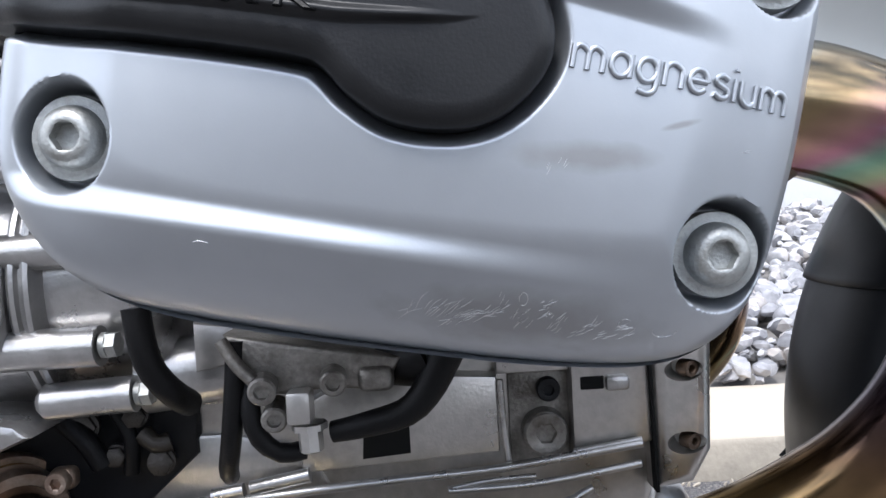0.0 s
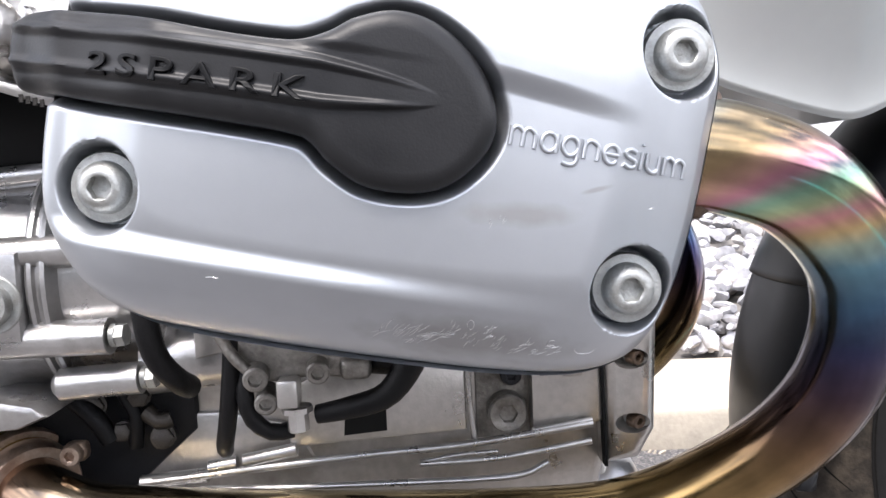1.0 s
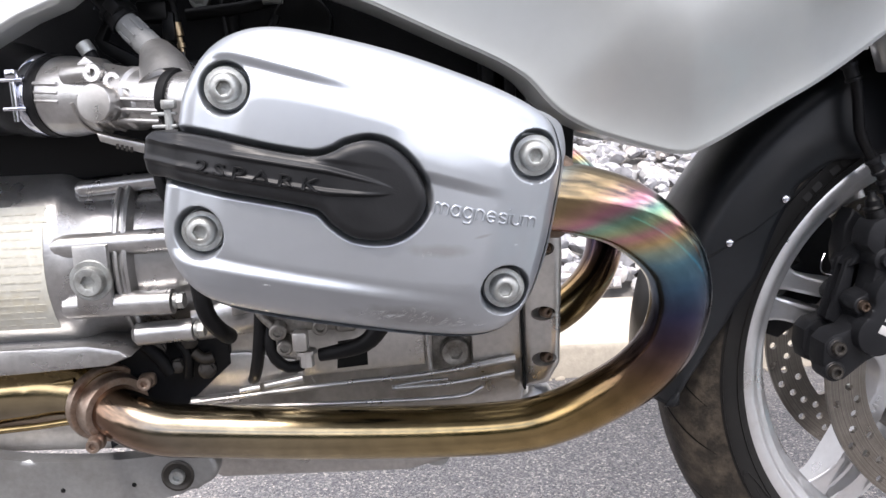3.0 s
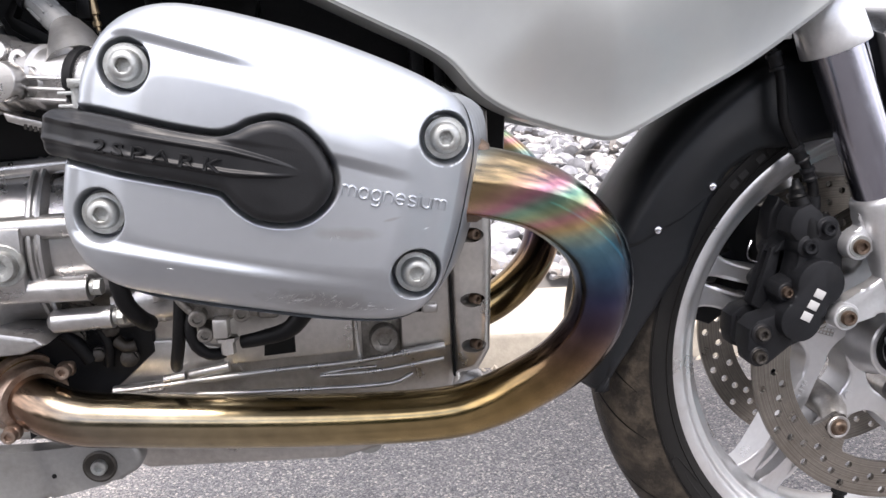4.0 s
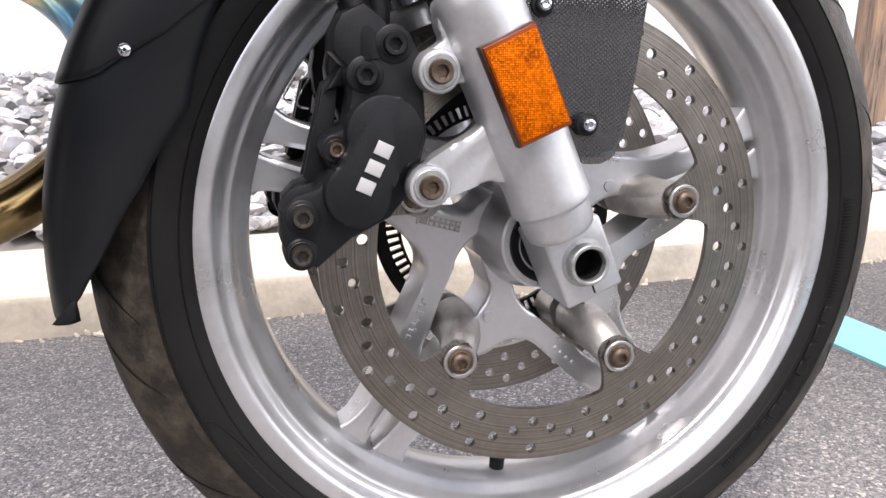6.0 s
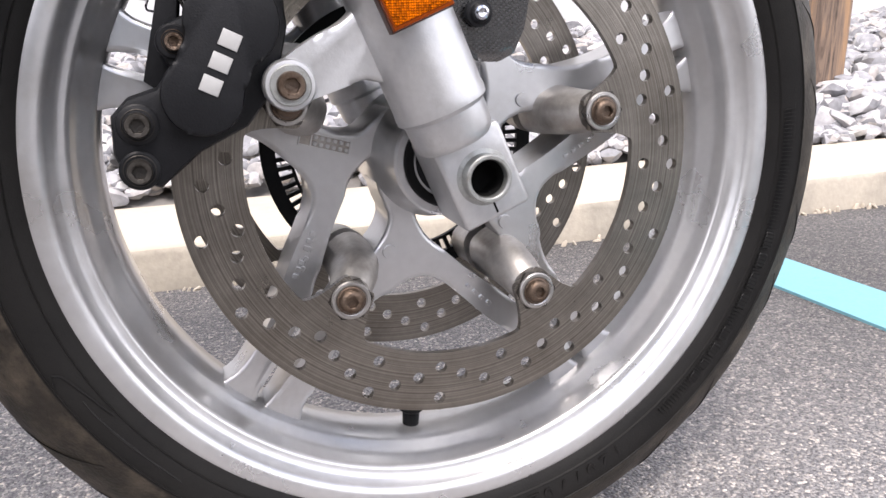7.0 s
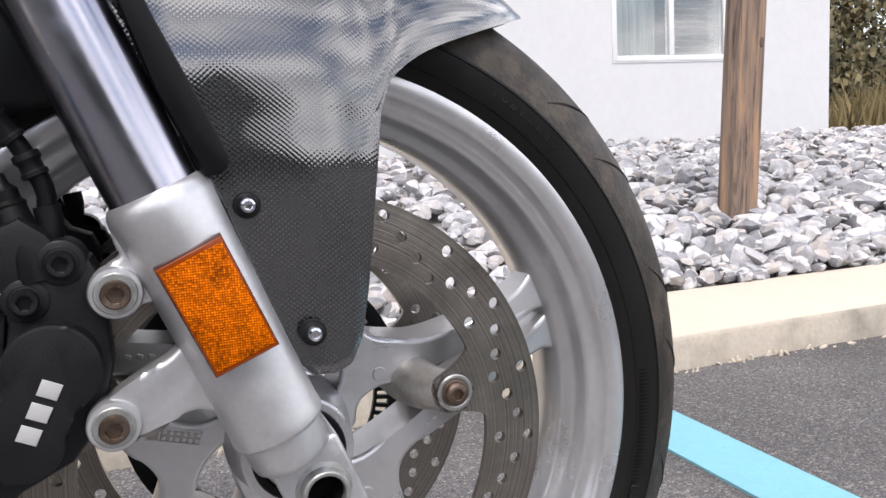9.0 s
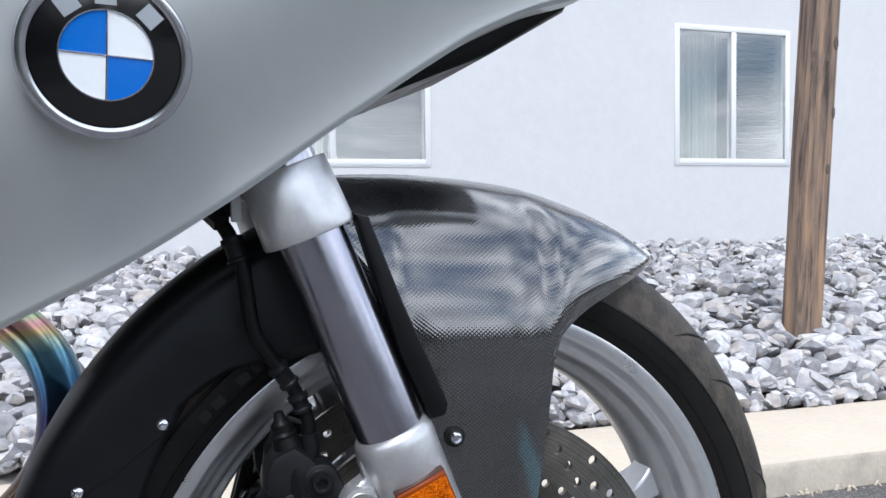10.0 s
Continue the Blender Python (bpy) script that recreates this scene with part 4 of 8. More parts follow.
def build_post():
    m = Matrix.Translation((1.697, 1.50, 0.10)) @ pose(0, 0, 0, 0, 3.6, 0)
    bm = bmesh.new()
    rings = []
    for k in range(40):
        z = k * 0.065
        ring = []
        for i in range(28):
            a = 2 * math.pi * i / 28
            r = 0.060 * (1 + 0.035 * noise.noise(Vector((math.cos(a) * 1.6, math.sin(a) * 1.6, z * 0.7))) + 0.03 * noise.noise(Vector((math.cos(a) * 5, math.sin(a) * 5, z * 0.5))))
            ring.append(bm.verts.new((r * math.cos(a), r * math.sin(a), z)))
        rings.append(ring)
    for a, b in zip(rings, rings[1:]):
        for i in range(28):
            j = (i + 1) % 28
            bm.faces.new((a[i], a[j], b[j], b[i]))
    bm.faces.new(rings[-1])
    bm.faces.new(rings[0][::-1])
    post = part("wooden_post", bm, WOOD)
    post.matrix_world = m
    tagged(post, "weathered brown round timber post standing in the stones", "post")
    for z, a, s in ((1.02, -70, 0.012), (0.97, -100, 0.008), (0.80, -60, 0.011), (0.62, -75, 0.009), (0.98, -140, 0.008)):
        bm = bmesh.new()
        lathe(bm, [(s * 1.2, -0.004), (s, 0.0015), (s * 0.4, 0.0028), (0, 0.002)], axis((0.060 * math.cos(radians(a)), 0.060 * math.sin(radians(a)), z), (math.cos(radians(a)), math.sin(radians(a)), 0)) @ Matrix.Diagonal((1, 1.7, 1, 1)), 14)
        part("knot", bm, BARK, post, "dark brown knot")
    bm = bmesh.new()
    box(bm, (0.10, 0.0, 1.30), (0.10, 0.05, 0.035), bevel=0.008)
    part("bracket", bm, BLACK_METAL, post, "small dark metal bracket")


def build_far():
    """Dry brush and dark trees beyond the house corner, a far belt of trees all round, and an added unseen row that
    darkens reflections.
    """
    rnd = random.Random(21)
    verts, faces = [], []

    def blade(x, y, z, h, w, lean):
        a = rnd.uniform(0, 6.3)
        dx, dy = math.cos(a) * w, math.sin(a) * w
        lx, ly = rnd.gauss(0, lean), rnd.gauss(0, lean)
        b = len(verts)
        verts.extend([(x - dx, y - dy, z), (x + dx, y + dy, z), (x + lx * 0.5 + dx * 0.7, y + ly * 0.5 + dy * 0.7, z + h * 0.6), (x + lx, y + ly, z + h)])
        faces.append((b, b + 1, b + 2))
        faces.append((b, b + 2, b + 3))

    for _ in range(16000):
        x, y = rnd.uniform(6.0, 17.0), rnd.uniform(7.5, 12.0)
        blade(x, y, 0.0, rnd.uniform(0.3, 1.5) * (0.6 + 0.4 * noise.noise(Vector((x, y, 0)) * 0.6)), rnd.uniform(0.008, 0.03), 0.16)
    me = bpy.data.meshes.new("brush")
    me.from_pydata(verts, [], faces)
    tagged(part("brush", me, BRUSH), "tall dry brown brush behind the house", "brush", kind="stuff")

    def crown(bm_v, bm_f, x, y, z, r, h, count, size):
        for _ in range(count):
            u = rnd.random()
            a, rr = rnd.uniform(0, 6.3), r * (1 - u) ** 0.7 * rnd.uniform(0.35, 1.0) + 0.1
            p = Vector((x + math.cos(a) * rr, y + math.sin(a) * rr, z + u * h + rnd.gauss(0, 0.12)))
            q = Euler((rnd.uniform(0, 6.3), rnd.uniform(0, 6.3), 0)).to_matrix()
            s = size * rnd.uniform(0.5, 1.4)
            b = len(bm_v)
            for c in ((-1, -0.5, 0), (1, -0.4, 0), (0.7, 0.7, 0.3), (-0.6, 0.6, -0.2)):
                bm_v.append(tuple(p + q @ (Vector(c) * s)))
            bm_f.append((b, b + 1, b + 2, b + 3))

    for x, y, h, r in ((11.5, 14.0, 7.5, 2.0), (14.5, 13.5, 6.0, 1.8), (9.0, 15.0, 8.0, 2.2), (17.5, 15.0, 8.0, 2.3), (12.8, 12.6, 4.6, 1.5)):
        tree = new("tree")
        tree.location = (x, y, 0)
        tagged(tree, "olive brown bushy tree beyond the building", "tree", group="trees behind the building")
        bm = bmesh.new()
        tube(bm, [(0, 0, -0.1), (0.05, 0, h * 0.3), (0, 0.05, h * 0.6), (0, 0, h * 0.9)], lambda f: 0.14 * (1 - f) + 0.02, 10, 0.3)
        for k in range(7):
            a, z = k * 2.4, h * (0.2 + 0.09 * k)
            tube(bm, [(0, 0, z), (math.cos(a) * r * 0.4, math.sin(a) * r * 0.4, z + 0.2), (math.cos(a) * r * 0.75, math.sin(a) * r * 0.75, z + 0.15)], lambda f: 0.05 * (1 - f) + 0.01, 6, 0.2)
        part("trunk", bm, BARK, tree)
        v, f = [], []
        crown(v, f, 0, 0, 0.5, r, h - 0.4, 6500, 0.075)
        me = bpy.data.meshes.new("crown")
        me.from_pydata(v, [], f)
        part("crown", me, THICKET, tree)
    v, f = [], []
    for k in range(260):
        a = 2 * math.pi * k / 260
        d = rnd.uniform(55, 75)
        crown(v, f, d * math.cos(a), d * math.sin(a), 0.0, 3.2, rnd.uniform(2.0, 4.6), 110, 0.7)
    # unseen crowns behind the camera, added to block low sky light
    for k in range(30):
        crown(v, f, rnd.uniform(-13, 1.0), rnd.uniform(-10, -7.5), 0.0, 1.5, rnd.uniform(1.6, 2.7), 500, 0.26)
    me = bpy.data.meshes.new("backdrop")
    me.from_pydata(v, [], f)
    tagged(part("backdrop", me, LEAVES), "far belt of dark trees, and an added unseen row that darkens reflections", "trees", kind="structure")


build_ground()
build_kerb()
build_house()
build_post()
build_far()
build_stones()

# ---- the motorcycle ----
BIKE = new("motorcycle")
tagged(BIKE, "silver and black motorcycle with a boxer engine parked beside a kerb", "motorcycle")
OUT = Vector((0, -1, 0))
WC = Vector((0.0, 0.0, 0.289))          # front wheel centre
COVER_OUT = [(-0.686, 0.519), (-0.677, 0.548), (-0.672, 0.567), (-0.664, 0.582), (-0.655, 0.592), (-0.644, 0.5985), (-0.630, 0.602), (-0.613, 0.6015),
             (-0.583, 0.595), (-0.546, 0.584), (-0.503, 0.567), (-0.478, 0.554), (-0.466, 0.544), (-0.461, 0.531), (-0.460, 0.518), (-0.464, 0.497),
             (-0.470, 0.471), (-0.478, 0.447), (-0.487, 0.432), (-0.499, 0.4225), (-0.515, 0.419), (-0.540, 0.4205), (-0.570, 0.425),
             (-0.618, 0.434), (-0.653, 0.443), (-0.673, 0.454), (-0.685, 0.470), (-0.690, 0.489)]
PLUG_OUT = [(-0.692, 0.546), (-0.677, 0.5475), (-0.653, 0.5435), (-0.622, 0.536), (-0.604, 0.5325), (-0.596, 0.532), (-0.588, 0.534), (-0.580, 0.5375), (-0.568, 0.539),
            (-0.556, 0.5345), (-0.545, 0.523), (-0.540, 0.5085), (-0.543, 0.4975), (-0.553, 0.4885), (-0.565, 0.4855), (-0.580, 0.488),
            (-0.590, 0.495), (-0.596, 0.502), (-0.602, 0.505), (-0.624, 0.510), (-0.654, 0.516), (-0.680, 0.522), (-0.694, 0.526)]
SCRATCHES = [  # centre, spread, number, slope, length
    (-0.5768, 0.4421, 0.0116, 0.0041, 9, 38, 0.00667),
    (-0.566, 0.44, 0.0101, 0.0049, 16, 34, 0.00576),
    (-0.561, 0.4392, 0.0087, 0.002, 14, 8, 0.00377),
    (-0.555, 0.4434, 0.0023, 0.0023, 5, 66, 0.00232),
    (-0.5566, 0.4399, 0.0058, 0.0035, 8, 31, 0.00319),
    (-0.5502, 0.4369, 0.0044, 0.0058, 10, 56, 0.00319),
    (-0.5435, 0.4397, 0.0043, 0.0052, 16, 31, 0.00203),
    (-0.5416, 0.4356, 0.0058, 0.0058, 14, 46, 0.00204),
    (-0.5337, 0.433, 0.0073, 0.0035, 9, 26, 0.00292),
    (-0.5309, 0.4354, 0.002, 0.0029, 5, 56, 0.00261),
    (-0.5257, 0.4322, 0.0087, 0.0038, 14, 21, 0.00319),
    (-0.5409, 0.4761, 0.0057, 0.0029, 6, 56, 0.002),
    (-0.4913, 0.4769, 0.002, 0.0006, 3, -4, 0.00202),
]
COVER_BOLTS = [(-0.6455, 0.5695), (-0.6665, 0.4915), (-0.478, 0.526), (-0.497, 0.4507)]


def line_step(x, z, a, b, rise, width, fade0, fade1, reach=9.0):
    """A step across the line a-b, which dies away along it."""
    d = np.array(b) - np.array(a)
    ln = np.hypot(*d)
    d = d / ln
    s = (x - a[0]) * d[0] + (z - a[1]) * d[1]
    t = -(x - a[0]) * d[1] + (z - a[1]) * d[0]
    return rise * smooth(t, -width, width) * (1 - smooth(t, reach * 0.2, reach)) * (1 - smooth(s, fade0 * ln, fade1 * ln))


def build_valve_cover():
    outline = rounded(COVER_OUT, 840)
    plug = rounded(PLUG_OUT, 220)

    def dome(x, z, d):
        return 0.0205 * np.clip(1 - ((x + 0.577) / 0.116) ** 2, 0, 1) * (1 - 0.35 * ((z - 0.512) / 0.09) ** 2) * smooth(d, 0.0, 0.040)

    def height(x, z, d):
        edge, front = 0.018, 0.0300
        q = np.clip(1 - d / edge, 0, 1)
        h = front * 0.36 + front * 0.64 * np.sqrt(np.maximum(0, 1 - q ** 2.4))
        h = h + dome(x, z, d)
        side = smooth(x, -0.495, -0.474) * (1 - smooth(z, 0.536, 0.550))
        h = h - side * 0.0045 * np.clip(1 - d / 0.008, 0, 1)
        h = h + line_step(x, z, (-0.655, 0.474), (-0.500, 0.4425), -0.0048, 0.0042, 0.35, 1.0) * smooth(d, 0.002, 0.012)
        below = 0.2016 * (x + 0.655) + (z - 0.474)          # height over the lower ridge, which falls forward
        h = h - 10.0 * np.clip(-below - 0.002, 0, 0.06) ** 2 * smooth(x, -0.685, -0.640)
        h = h + line_step(x, z, (-0.640, 0.5855), (-0.545, 0.5575), 0.0050, 0.0036, 0.3, 1.0) * smooth(d, 0.002, 0.012)
        h = h + line_step(x, z, (-0.545, 0.5205), (-0.490, 0.5035), 0.0042, 0.0036, 0.2, 1.0, 0.035) * smooth(x, -0.56, -0.54)
        for bx, bz in COVER_BOLTS:
            r = np.hypot(x - bx, z - bz)
            floor = 0.0275
            h = np.where(r < 0.0225, h + (np.minimum(h, floor - 0.011) - h) * (1 - smooth(r, 0.0126, 0.0154)), h)
        dp = inside_distance(np.stack([x, z], 1), plug)
        h = h - 0.0095 * smooth(dp, -0.0042, 0.0010)
        return -(0.300 + h)

    # the wall behind: five flutes run round its forward side
    layers = []
    fore = smooth(outline[:, 0], -0.520, -0.478) * (1 - smooth(outline[:, 1], 0.532, 0.556))
    for k in range(41):
        f = k / 40
        flute = 0.0024 * (0.5 - 0.5 * math.cos(2 * math.pi * f * 5)) ** 0.7
        layers.append((0.0006 * min(1, k) * (1 - fore) - (0.0205 * f ** 0.9 - flute) * fore, -0.3125 + 0.0895 * f))
    me = relief("valve_cover", outline, (-0.572, 0.511), height, -0.222, 210, 1.35, layers)
    cover = part("valve_cover", me, COVER, BIKE, "silver painted magnesium valve cover, scuffed along its lower face", 60)

    def plug_height(x, z, d):
        q = np.clip(1 - d / 0.006, 0, 1)
        h = 0.0300 + 0.0045 * np.sqrt(np.maximum(0, 1 - q ** 2)) - 0.004
        arm = 1 - smooth(x, -0.60, -0.55)
        zc = 0.5380 + (x + 0.69) * (0.508 - 0.5345) / (0.69 - 0.556)
        half = 0.0072 * np.sqrt(np.clip((-0.556 - x) / 0.035, 0, 1)) + 1e-5
        h = h + 0.0022 * (1 - smooth(np.abs(z - zc - 0.0005) / half, 0.80, 1.15)) * smooth(-x, 0.556, 0.575)
        h = h - 0.0014 * (1 - smooth(np.abs(z - zc - 0.0005) / half, 0.45, 0.75)) * smooth(-x, 0.560, 0.590)
        h = h + 0.0010 * smooth(z - zc, 0.010, 0.013) * arm
        h = h - 0.010 * smooth(-x, 0.672, 0.692)
        return -(0.302 + h + dome(x, z, np.maximum(inside_distance(np.stack([x, z], 1), outline), 0)))

    me = relief("plug_cover", rounded(PLUG_OUT, 300), (-0.566, 0.512), plug_height, -0.290, 90, 1.4)
    part("plug_cover", me, BLACK_SATIN, cover, "black plastic spark plug cover with moulded lettering", 50)
    def on_plug(x, z):
        return plug_height(x, z, np.maximum(inside_distance(np.stack([x, z], 1), plug), 0))

    def on_cover(x, z):
        return height(x, z, np.maximum(inside_distance(np.stack([x, z], 1), outline), 0))

    words("plug_lettering", "2SPARK", BLACK, cover, (-0.6635, -0.0005, 0.5262), -10.6, 0.0098, 0.0006, spread=1.42, squeeze=1.57, bold=-0.0001, label="moulded black lettering", lie=on_plug, bevel=0.0003)
    # raised round lettering, one bent bar for each stroke
    def ring(cx, a0, a1, rx=0.5, rz=0.5, cz=0.5):
        return [(cx + rx * math.cos(radians(a0 + (a1 - a0) * i / 12)), cz + rz * math.sin(radians(a0 + (a1 - a0) * i / 12))) for i in range(13)]

    def arch(x0, w):
        return [(x0, 0.5), (x0 + 0.04 * w, 0.80), (x0 + 0.28 * w, 0.985), (x0 + 0.55 * w, 0.995), (x0 + 0.94 * w, 0.80), (x0 + w, 0.5), (x0 + w, 0.0)]

    letters = {"m": ([[(0, 0), (0, 1)], arch(0, 0.78), arch(0.78, 0.78)], 1.56), "a": ([ring(0.5, 0, 360), [(1, 1), (1, 0)]], 1.0),
               "g": ([ring(0.5, 0, 360), [(1, 1), (1, 0.4), (1, -0.15), (0.86, -0.42), (0.5, -0.5), (0.08, -0.42)]], 1.0), "n": ([[(0, 0), (0, 1)], arch(0, 0.92)], 0.92),
               "e": ([[(0.02, 0.5), (0.98, 0.5)], ring(0.5, 0, 318)], 1.0), "s": ([[(0.80, 0.88), (0.45, 1.0), (0.10, 0.86), (0.12, 0.62), (0.45, 0.52), (0.80, 0.40), (0.84, 0.14), (0.46, 0.0), (0.06, 0.13)]], 0.85),
               "i": ([[(0, 0), (0, 1)], [(0, 1.36), (0, 1.46)]], 0.0), "u": ([[(0.92 - x, 1 - z) for x, z in arch(0, 0.92)], [(0.92, 0), (0.92, 1)]], 0.92)}
    run, pen = 0.0, []
    for ch in "magnesium":
        strokes, w = letters[ch]
        pen += [[(x + run, z) for x, z in st] for st in strokes]
        run += w + 0.42
    unit = 0.0584 / (run - 0.42)
    ca, sa = math.cos(radians(-13.0)), math.sin(radians(-13.0))
    bm = bmesh.new()
    for st in pen:
        pts = [(-0.5365 + (x * ca - z * sa * 1.16) * unit, 0.0, 0.4990 + (x * sa + z * ca * 1.16) * unit) for x, z in st]
        if len(pts) == 2:
            pts = [pts[0], tuple((p + q) / 2 for p, q in zip(*pts)), pts[1]]
        tube(bm, pts, 0.00076, 8, 0.0005, None, 1.0, (0, 1, 0))
    co = np.array([v.co for v in bm.verts])
    co[:, 1] += on_cover(co[:, 0], co[:, 2]) - 0.0003
    for v, c in zip(bm.verts, co):
        v.co = c
    part("cover_lettering", bm, SILVER, cover, "raised silver lettering", 60)
    for k, (x, z) in enumerate(COVER_BOLTS):
        bm = bmesh.new()
        dome_screw(bm, (x, -0.3240 + (0.0045 if k == 1 else 0.0), z), OUT, 0.0088, 0.0058, 0.0036, 0.0118, 36)
        part("cover_bolt", bm, ZINC, cover, "dull zinc dome bolt with a broad washer")
    # scratches worn through the paint on the lower face: hatched strokes, crumbs and two curls
    rnd = random.Random(3)
    bm = bmesh.new()

    def scratch(pts, r):
        line = curve_points([(x, 0.0, z) for x, z in pts], 0.0004)
        co = np.array([(q.x, q.z) for q in line])
        ys = height(co[:, 0], co[:, 1], np.maximum(inside_distance(co, outline), 0))
        tube(bm, [(x, y - 0.00003, z) for (x, z), y in zip(co, ys)], lambda f: r * (0.35 + 0.65 * math.sin(math.pi * min(0.98, max(0.02, f)))), 5, 0.0004)

    for cx, cz, w, h, count, a0, size in SCRATCHES:
        for _ in range(count):
            x, z = cx + rnd.uniform(-0.5, 0.5) * w, cz + rnd.uniform(-0.5, 0.5) * h
            ln, a = size * rnd.uniform(0.5, 1.2), radians(a0 + rnd.gauss(0, 9))
            dx, dz = math.cos(a) * ln / 2, math.sin(a) * ln / 2
            bend = rnd.uniform(-0.12, 0.12) * ln
            scratch([(x - dx, z - dz), (x - dz * bend * 90, z + bend), (x + dx, z + dz)], rnd.uniform(0.00005, 0.00009))
    for cx, cz, a0, a1, rx, rz in ((-0.5500, 0.4430, 200, -120, 0.0011, 0.0018), (-0.5125, 0.4318, 170, 350, 0.0034, 0.0020), (-0.5235, 0.4345, 30, 300, 0.0016, 0.0013)):
        scratch([(cx + rx * math.cos(radians(a0 + (a1 - a0) * i / 7)), cz + rz * math.sin(radians(a0 + (a1 - a0) * i / 7))) for i in range(8)], 0.00012)
    scratch([(-0.6318, 0.4622), (-0.6300, 0.4624), (-0.6277, 0.4618)], 0.00016)
    tagged(part("scratch", bm, SCRATCH, cover, "bright scratches in the paint"), kind="stuff")
    return cover


def build_cylinder_head():
    outline = rounded([(-0.575 + (x + 0.575) * 0.95, 0.511 + (z - 0.511) * 0.94) for x, z in COVER_OUT], 120)
    bm = bmesh.new()
    slab(bm, [tuple(p) for p in outline], -0.297, -0.232, 0.003)
    head = part("cylinder_head", bm, CAST, BIKE, "grey cast aluminium cylinder head")
    for k in range(7):
        s = 0.86 - 0.012 * (k % 2)
        ol = rounded([(-0.575 + (x + 0.575) * s, 0.505 + (z - 0.511) * s) for x, z in COVER_OUT], 60)
        bm = bmesh.new()
        slab(bm, [tuple(p) for p in ol], -0.222 + k * 0.017, -0.217 + k * 0.017, 0.0015)
        part("cooling_fin", bm, CAST, head)
    bm = bmesh.new()
    ol = rounded([(-0.575 + (x + 0.575) * 0.66, 0.505 + (z - 0.511) * 0.7) for x, z in COVER_OUT], 60)
    slab(bm, [tuple(p) for p in ol], -0.235, -0.05)
    part("cylinder_barrel", bm, CAST, BIKE, "finned cast cylinder behind the head")
    # rubber gasket corner on the rear edge
    bm = bmesh.new()
    tube(bm, [(-0.684, -0.291, 0.520), (-0.690, -0.291, 0.500), (-0.691, -0.291, 0.486)], 0.0045, 10)
    part("gasket", bm, HOSE, head, "ribbed black rubber gasket")
    for x, z, s in ((-0.447, 0.512, 0.0095), (-0.452, 0.4775, 0.0085)):
        bm = bmesh.new()
        lathe(bm, [(s, -0.02), (s, 0.004), (s * 0.7, 0.008), (0, 0.0085)], axis((x - 0.006, -0.272, z), (1, -0.15, 0)), 20)
        part("port_stud", bm, RUSTY, head, "tarnished exhaust stud nut")


PIPE = [(-0.475, -0.272, 0.499), (-0.459, -0.272, 0.496), (-0.439, -0.270, 0.492), (-0.411, -0.262, 0.482), (-0.384, -0.246, 0.463), (-0.362, -0.225, 0.438), (-0.349, -0.200, 0.404),
        (-0.350, -0.176, 0.366), (-0.368, -0.156, 0.332), (-0.398, -0.140, 0.306), (-0.431, -0.130, 0.288), (-0.469, -0.125, 0.279), (-0.543, -0.121, 0.2775),
        (-0.640, -0.120, 0.282), (-0.736, -0.121, 0.290), (-0.768, -0.1225, 0.2945), (-0.792, -0.118, 0.302), (-0.812, -0.105, 0.309), (-0.826, -0.090, 0.313)]


def build_exhaust():
    for flip in (1, -1):
        bm = bmesh.new()
        lay = bm.verts.layers.float.new("along")
        tube(bm, [(x, y, z) if flip > 0 else (x + 0.042, -1.08 * y, z + 0.012) for x, y, z in PIPE], 0.0226, 40, 0.004, lay)
        part("exhaust_pipe", bm, HEAT, BIKE, "heat tinted steel exhaust header, gold to blue")
    # collector and its clamp
    bm = bmesh.new()
    lay = bm.verts.layers.float.new("along")
    tube(bm, [(-0.820, -0.096, 0.313), (-0.836, -0.082, 0.316), (-0.875, -0.07, 0.318), (-0.95, -0.06, 0.312)], lambda f: 0.027 + 0.009 * min(1, f * 2), 32, 0.006)
    for v in bm.verts:
        v[lay] = 0.90 - 0.30 * max(0.0, min(1.0, (v.co.z - 0.30) / 0.04))
    col = part("exhaust_collector", bm, HEAT, BIKE, "golden heat tinted exhaust collector")
    d = Vector((-0.72, 0.70, 0.12)).normalized()
    c = Vector((-0.813, -0.103, 0.309))
    bm = bmesh.new()
    lathe(bm, [(0.0224, -0.006), (0.0285, -0.006), (0.0300, -0.003), (0.0300, 0.008), (0.0285, 0.011), (0.0224, 0.011)], axis(c, d), 40, True)
    part("clamp_band", bm, CLAMP, col, "worn steel exhaust clamp")
    bm = bmesh.new()
    lathe(bm, [(0.0226, 0.011), (0.0335, 0.011), (0.0345, 0.013), (0.0345, 0.018), (0.0226, 0.019)], axis(c, d), 40, True)
    part("clamp_flange", bm, CLAMP, col, "dirty flange ring")
    # folded seam under the collector, and its pressed upper edge
    for pts, r in (([(-0.846, -0.112, 0.302), (-0.880, -0.106, 0.2965), (-0.920, -0.098, 0.291)], 0.0030), ([(-0.842, -0.108, 0.337), (-0.872, -0.098, 0.330), (-0.905, -0.092, 0.318)], 0.0022)):
        bm = bmesh.new()
        lay = bm.verts.layers.float.new("along")
        tube(bm, pts, r, 10, 0.005)
        for v in bm.verts:
            v[lay] = 0.60
        part("collector_seam", bm, HEAT, col, "golden folded seam")
    for p in ((-0.8235, -0.122, 0.286), (-0.779, -0.112, 0.335)):
        bm = bmesh.new()
        box(bm, (0, 0, 0), (0.014, 0.012, 0.012), Matrix.Translation(p), 0.004, 3)
        screw(bm, Vector(p) + OUT * 0.006, OUT, 0.0062, 0.005, 0.45)
        part("clamp_bolt", bm, CLAMP, col, "grimy clamp bolt")


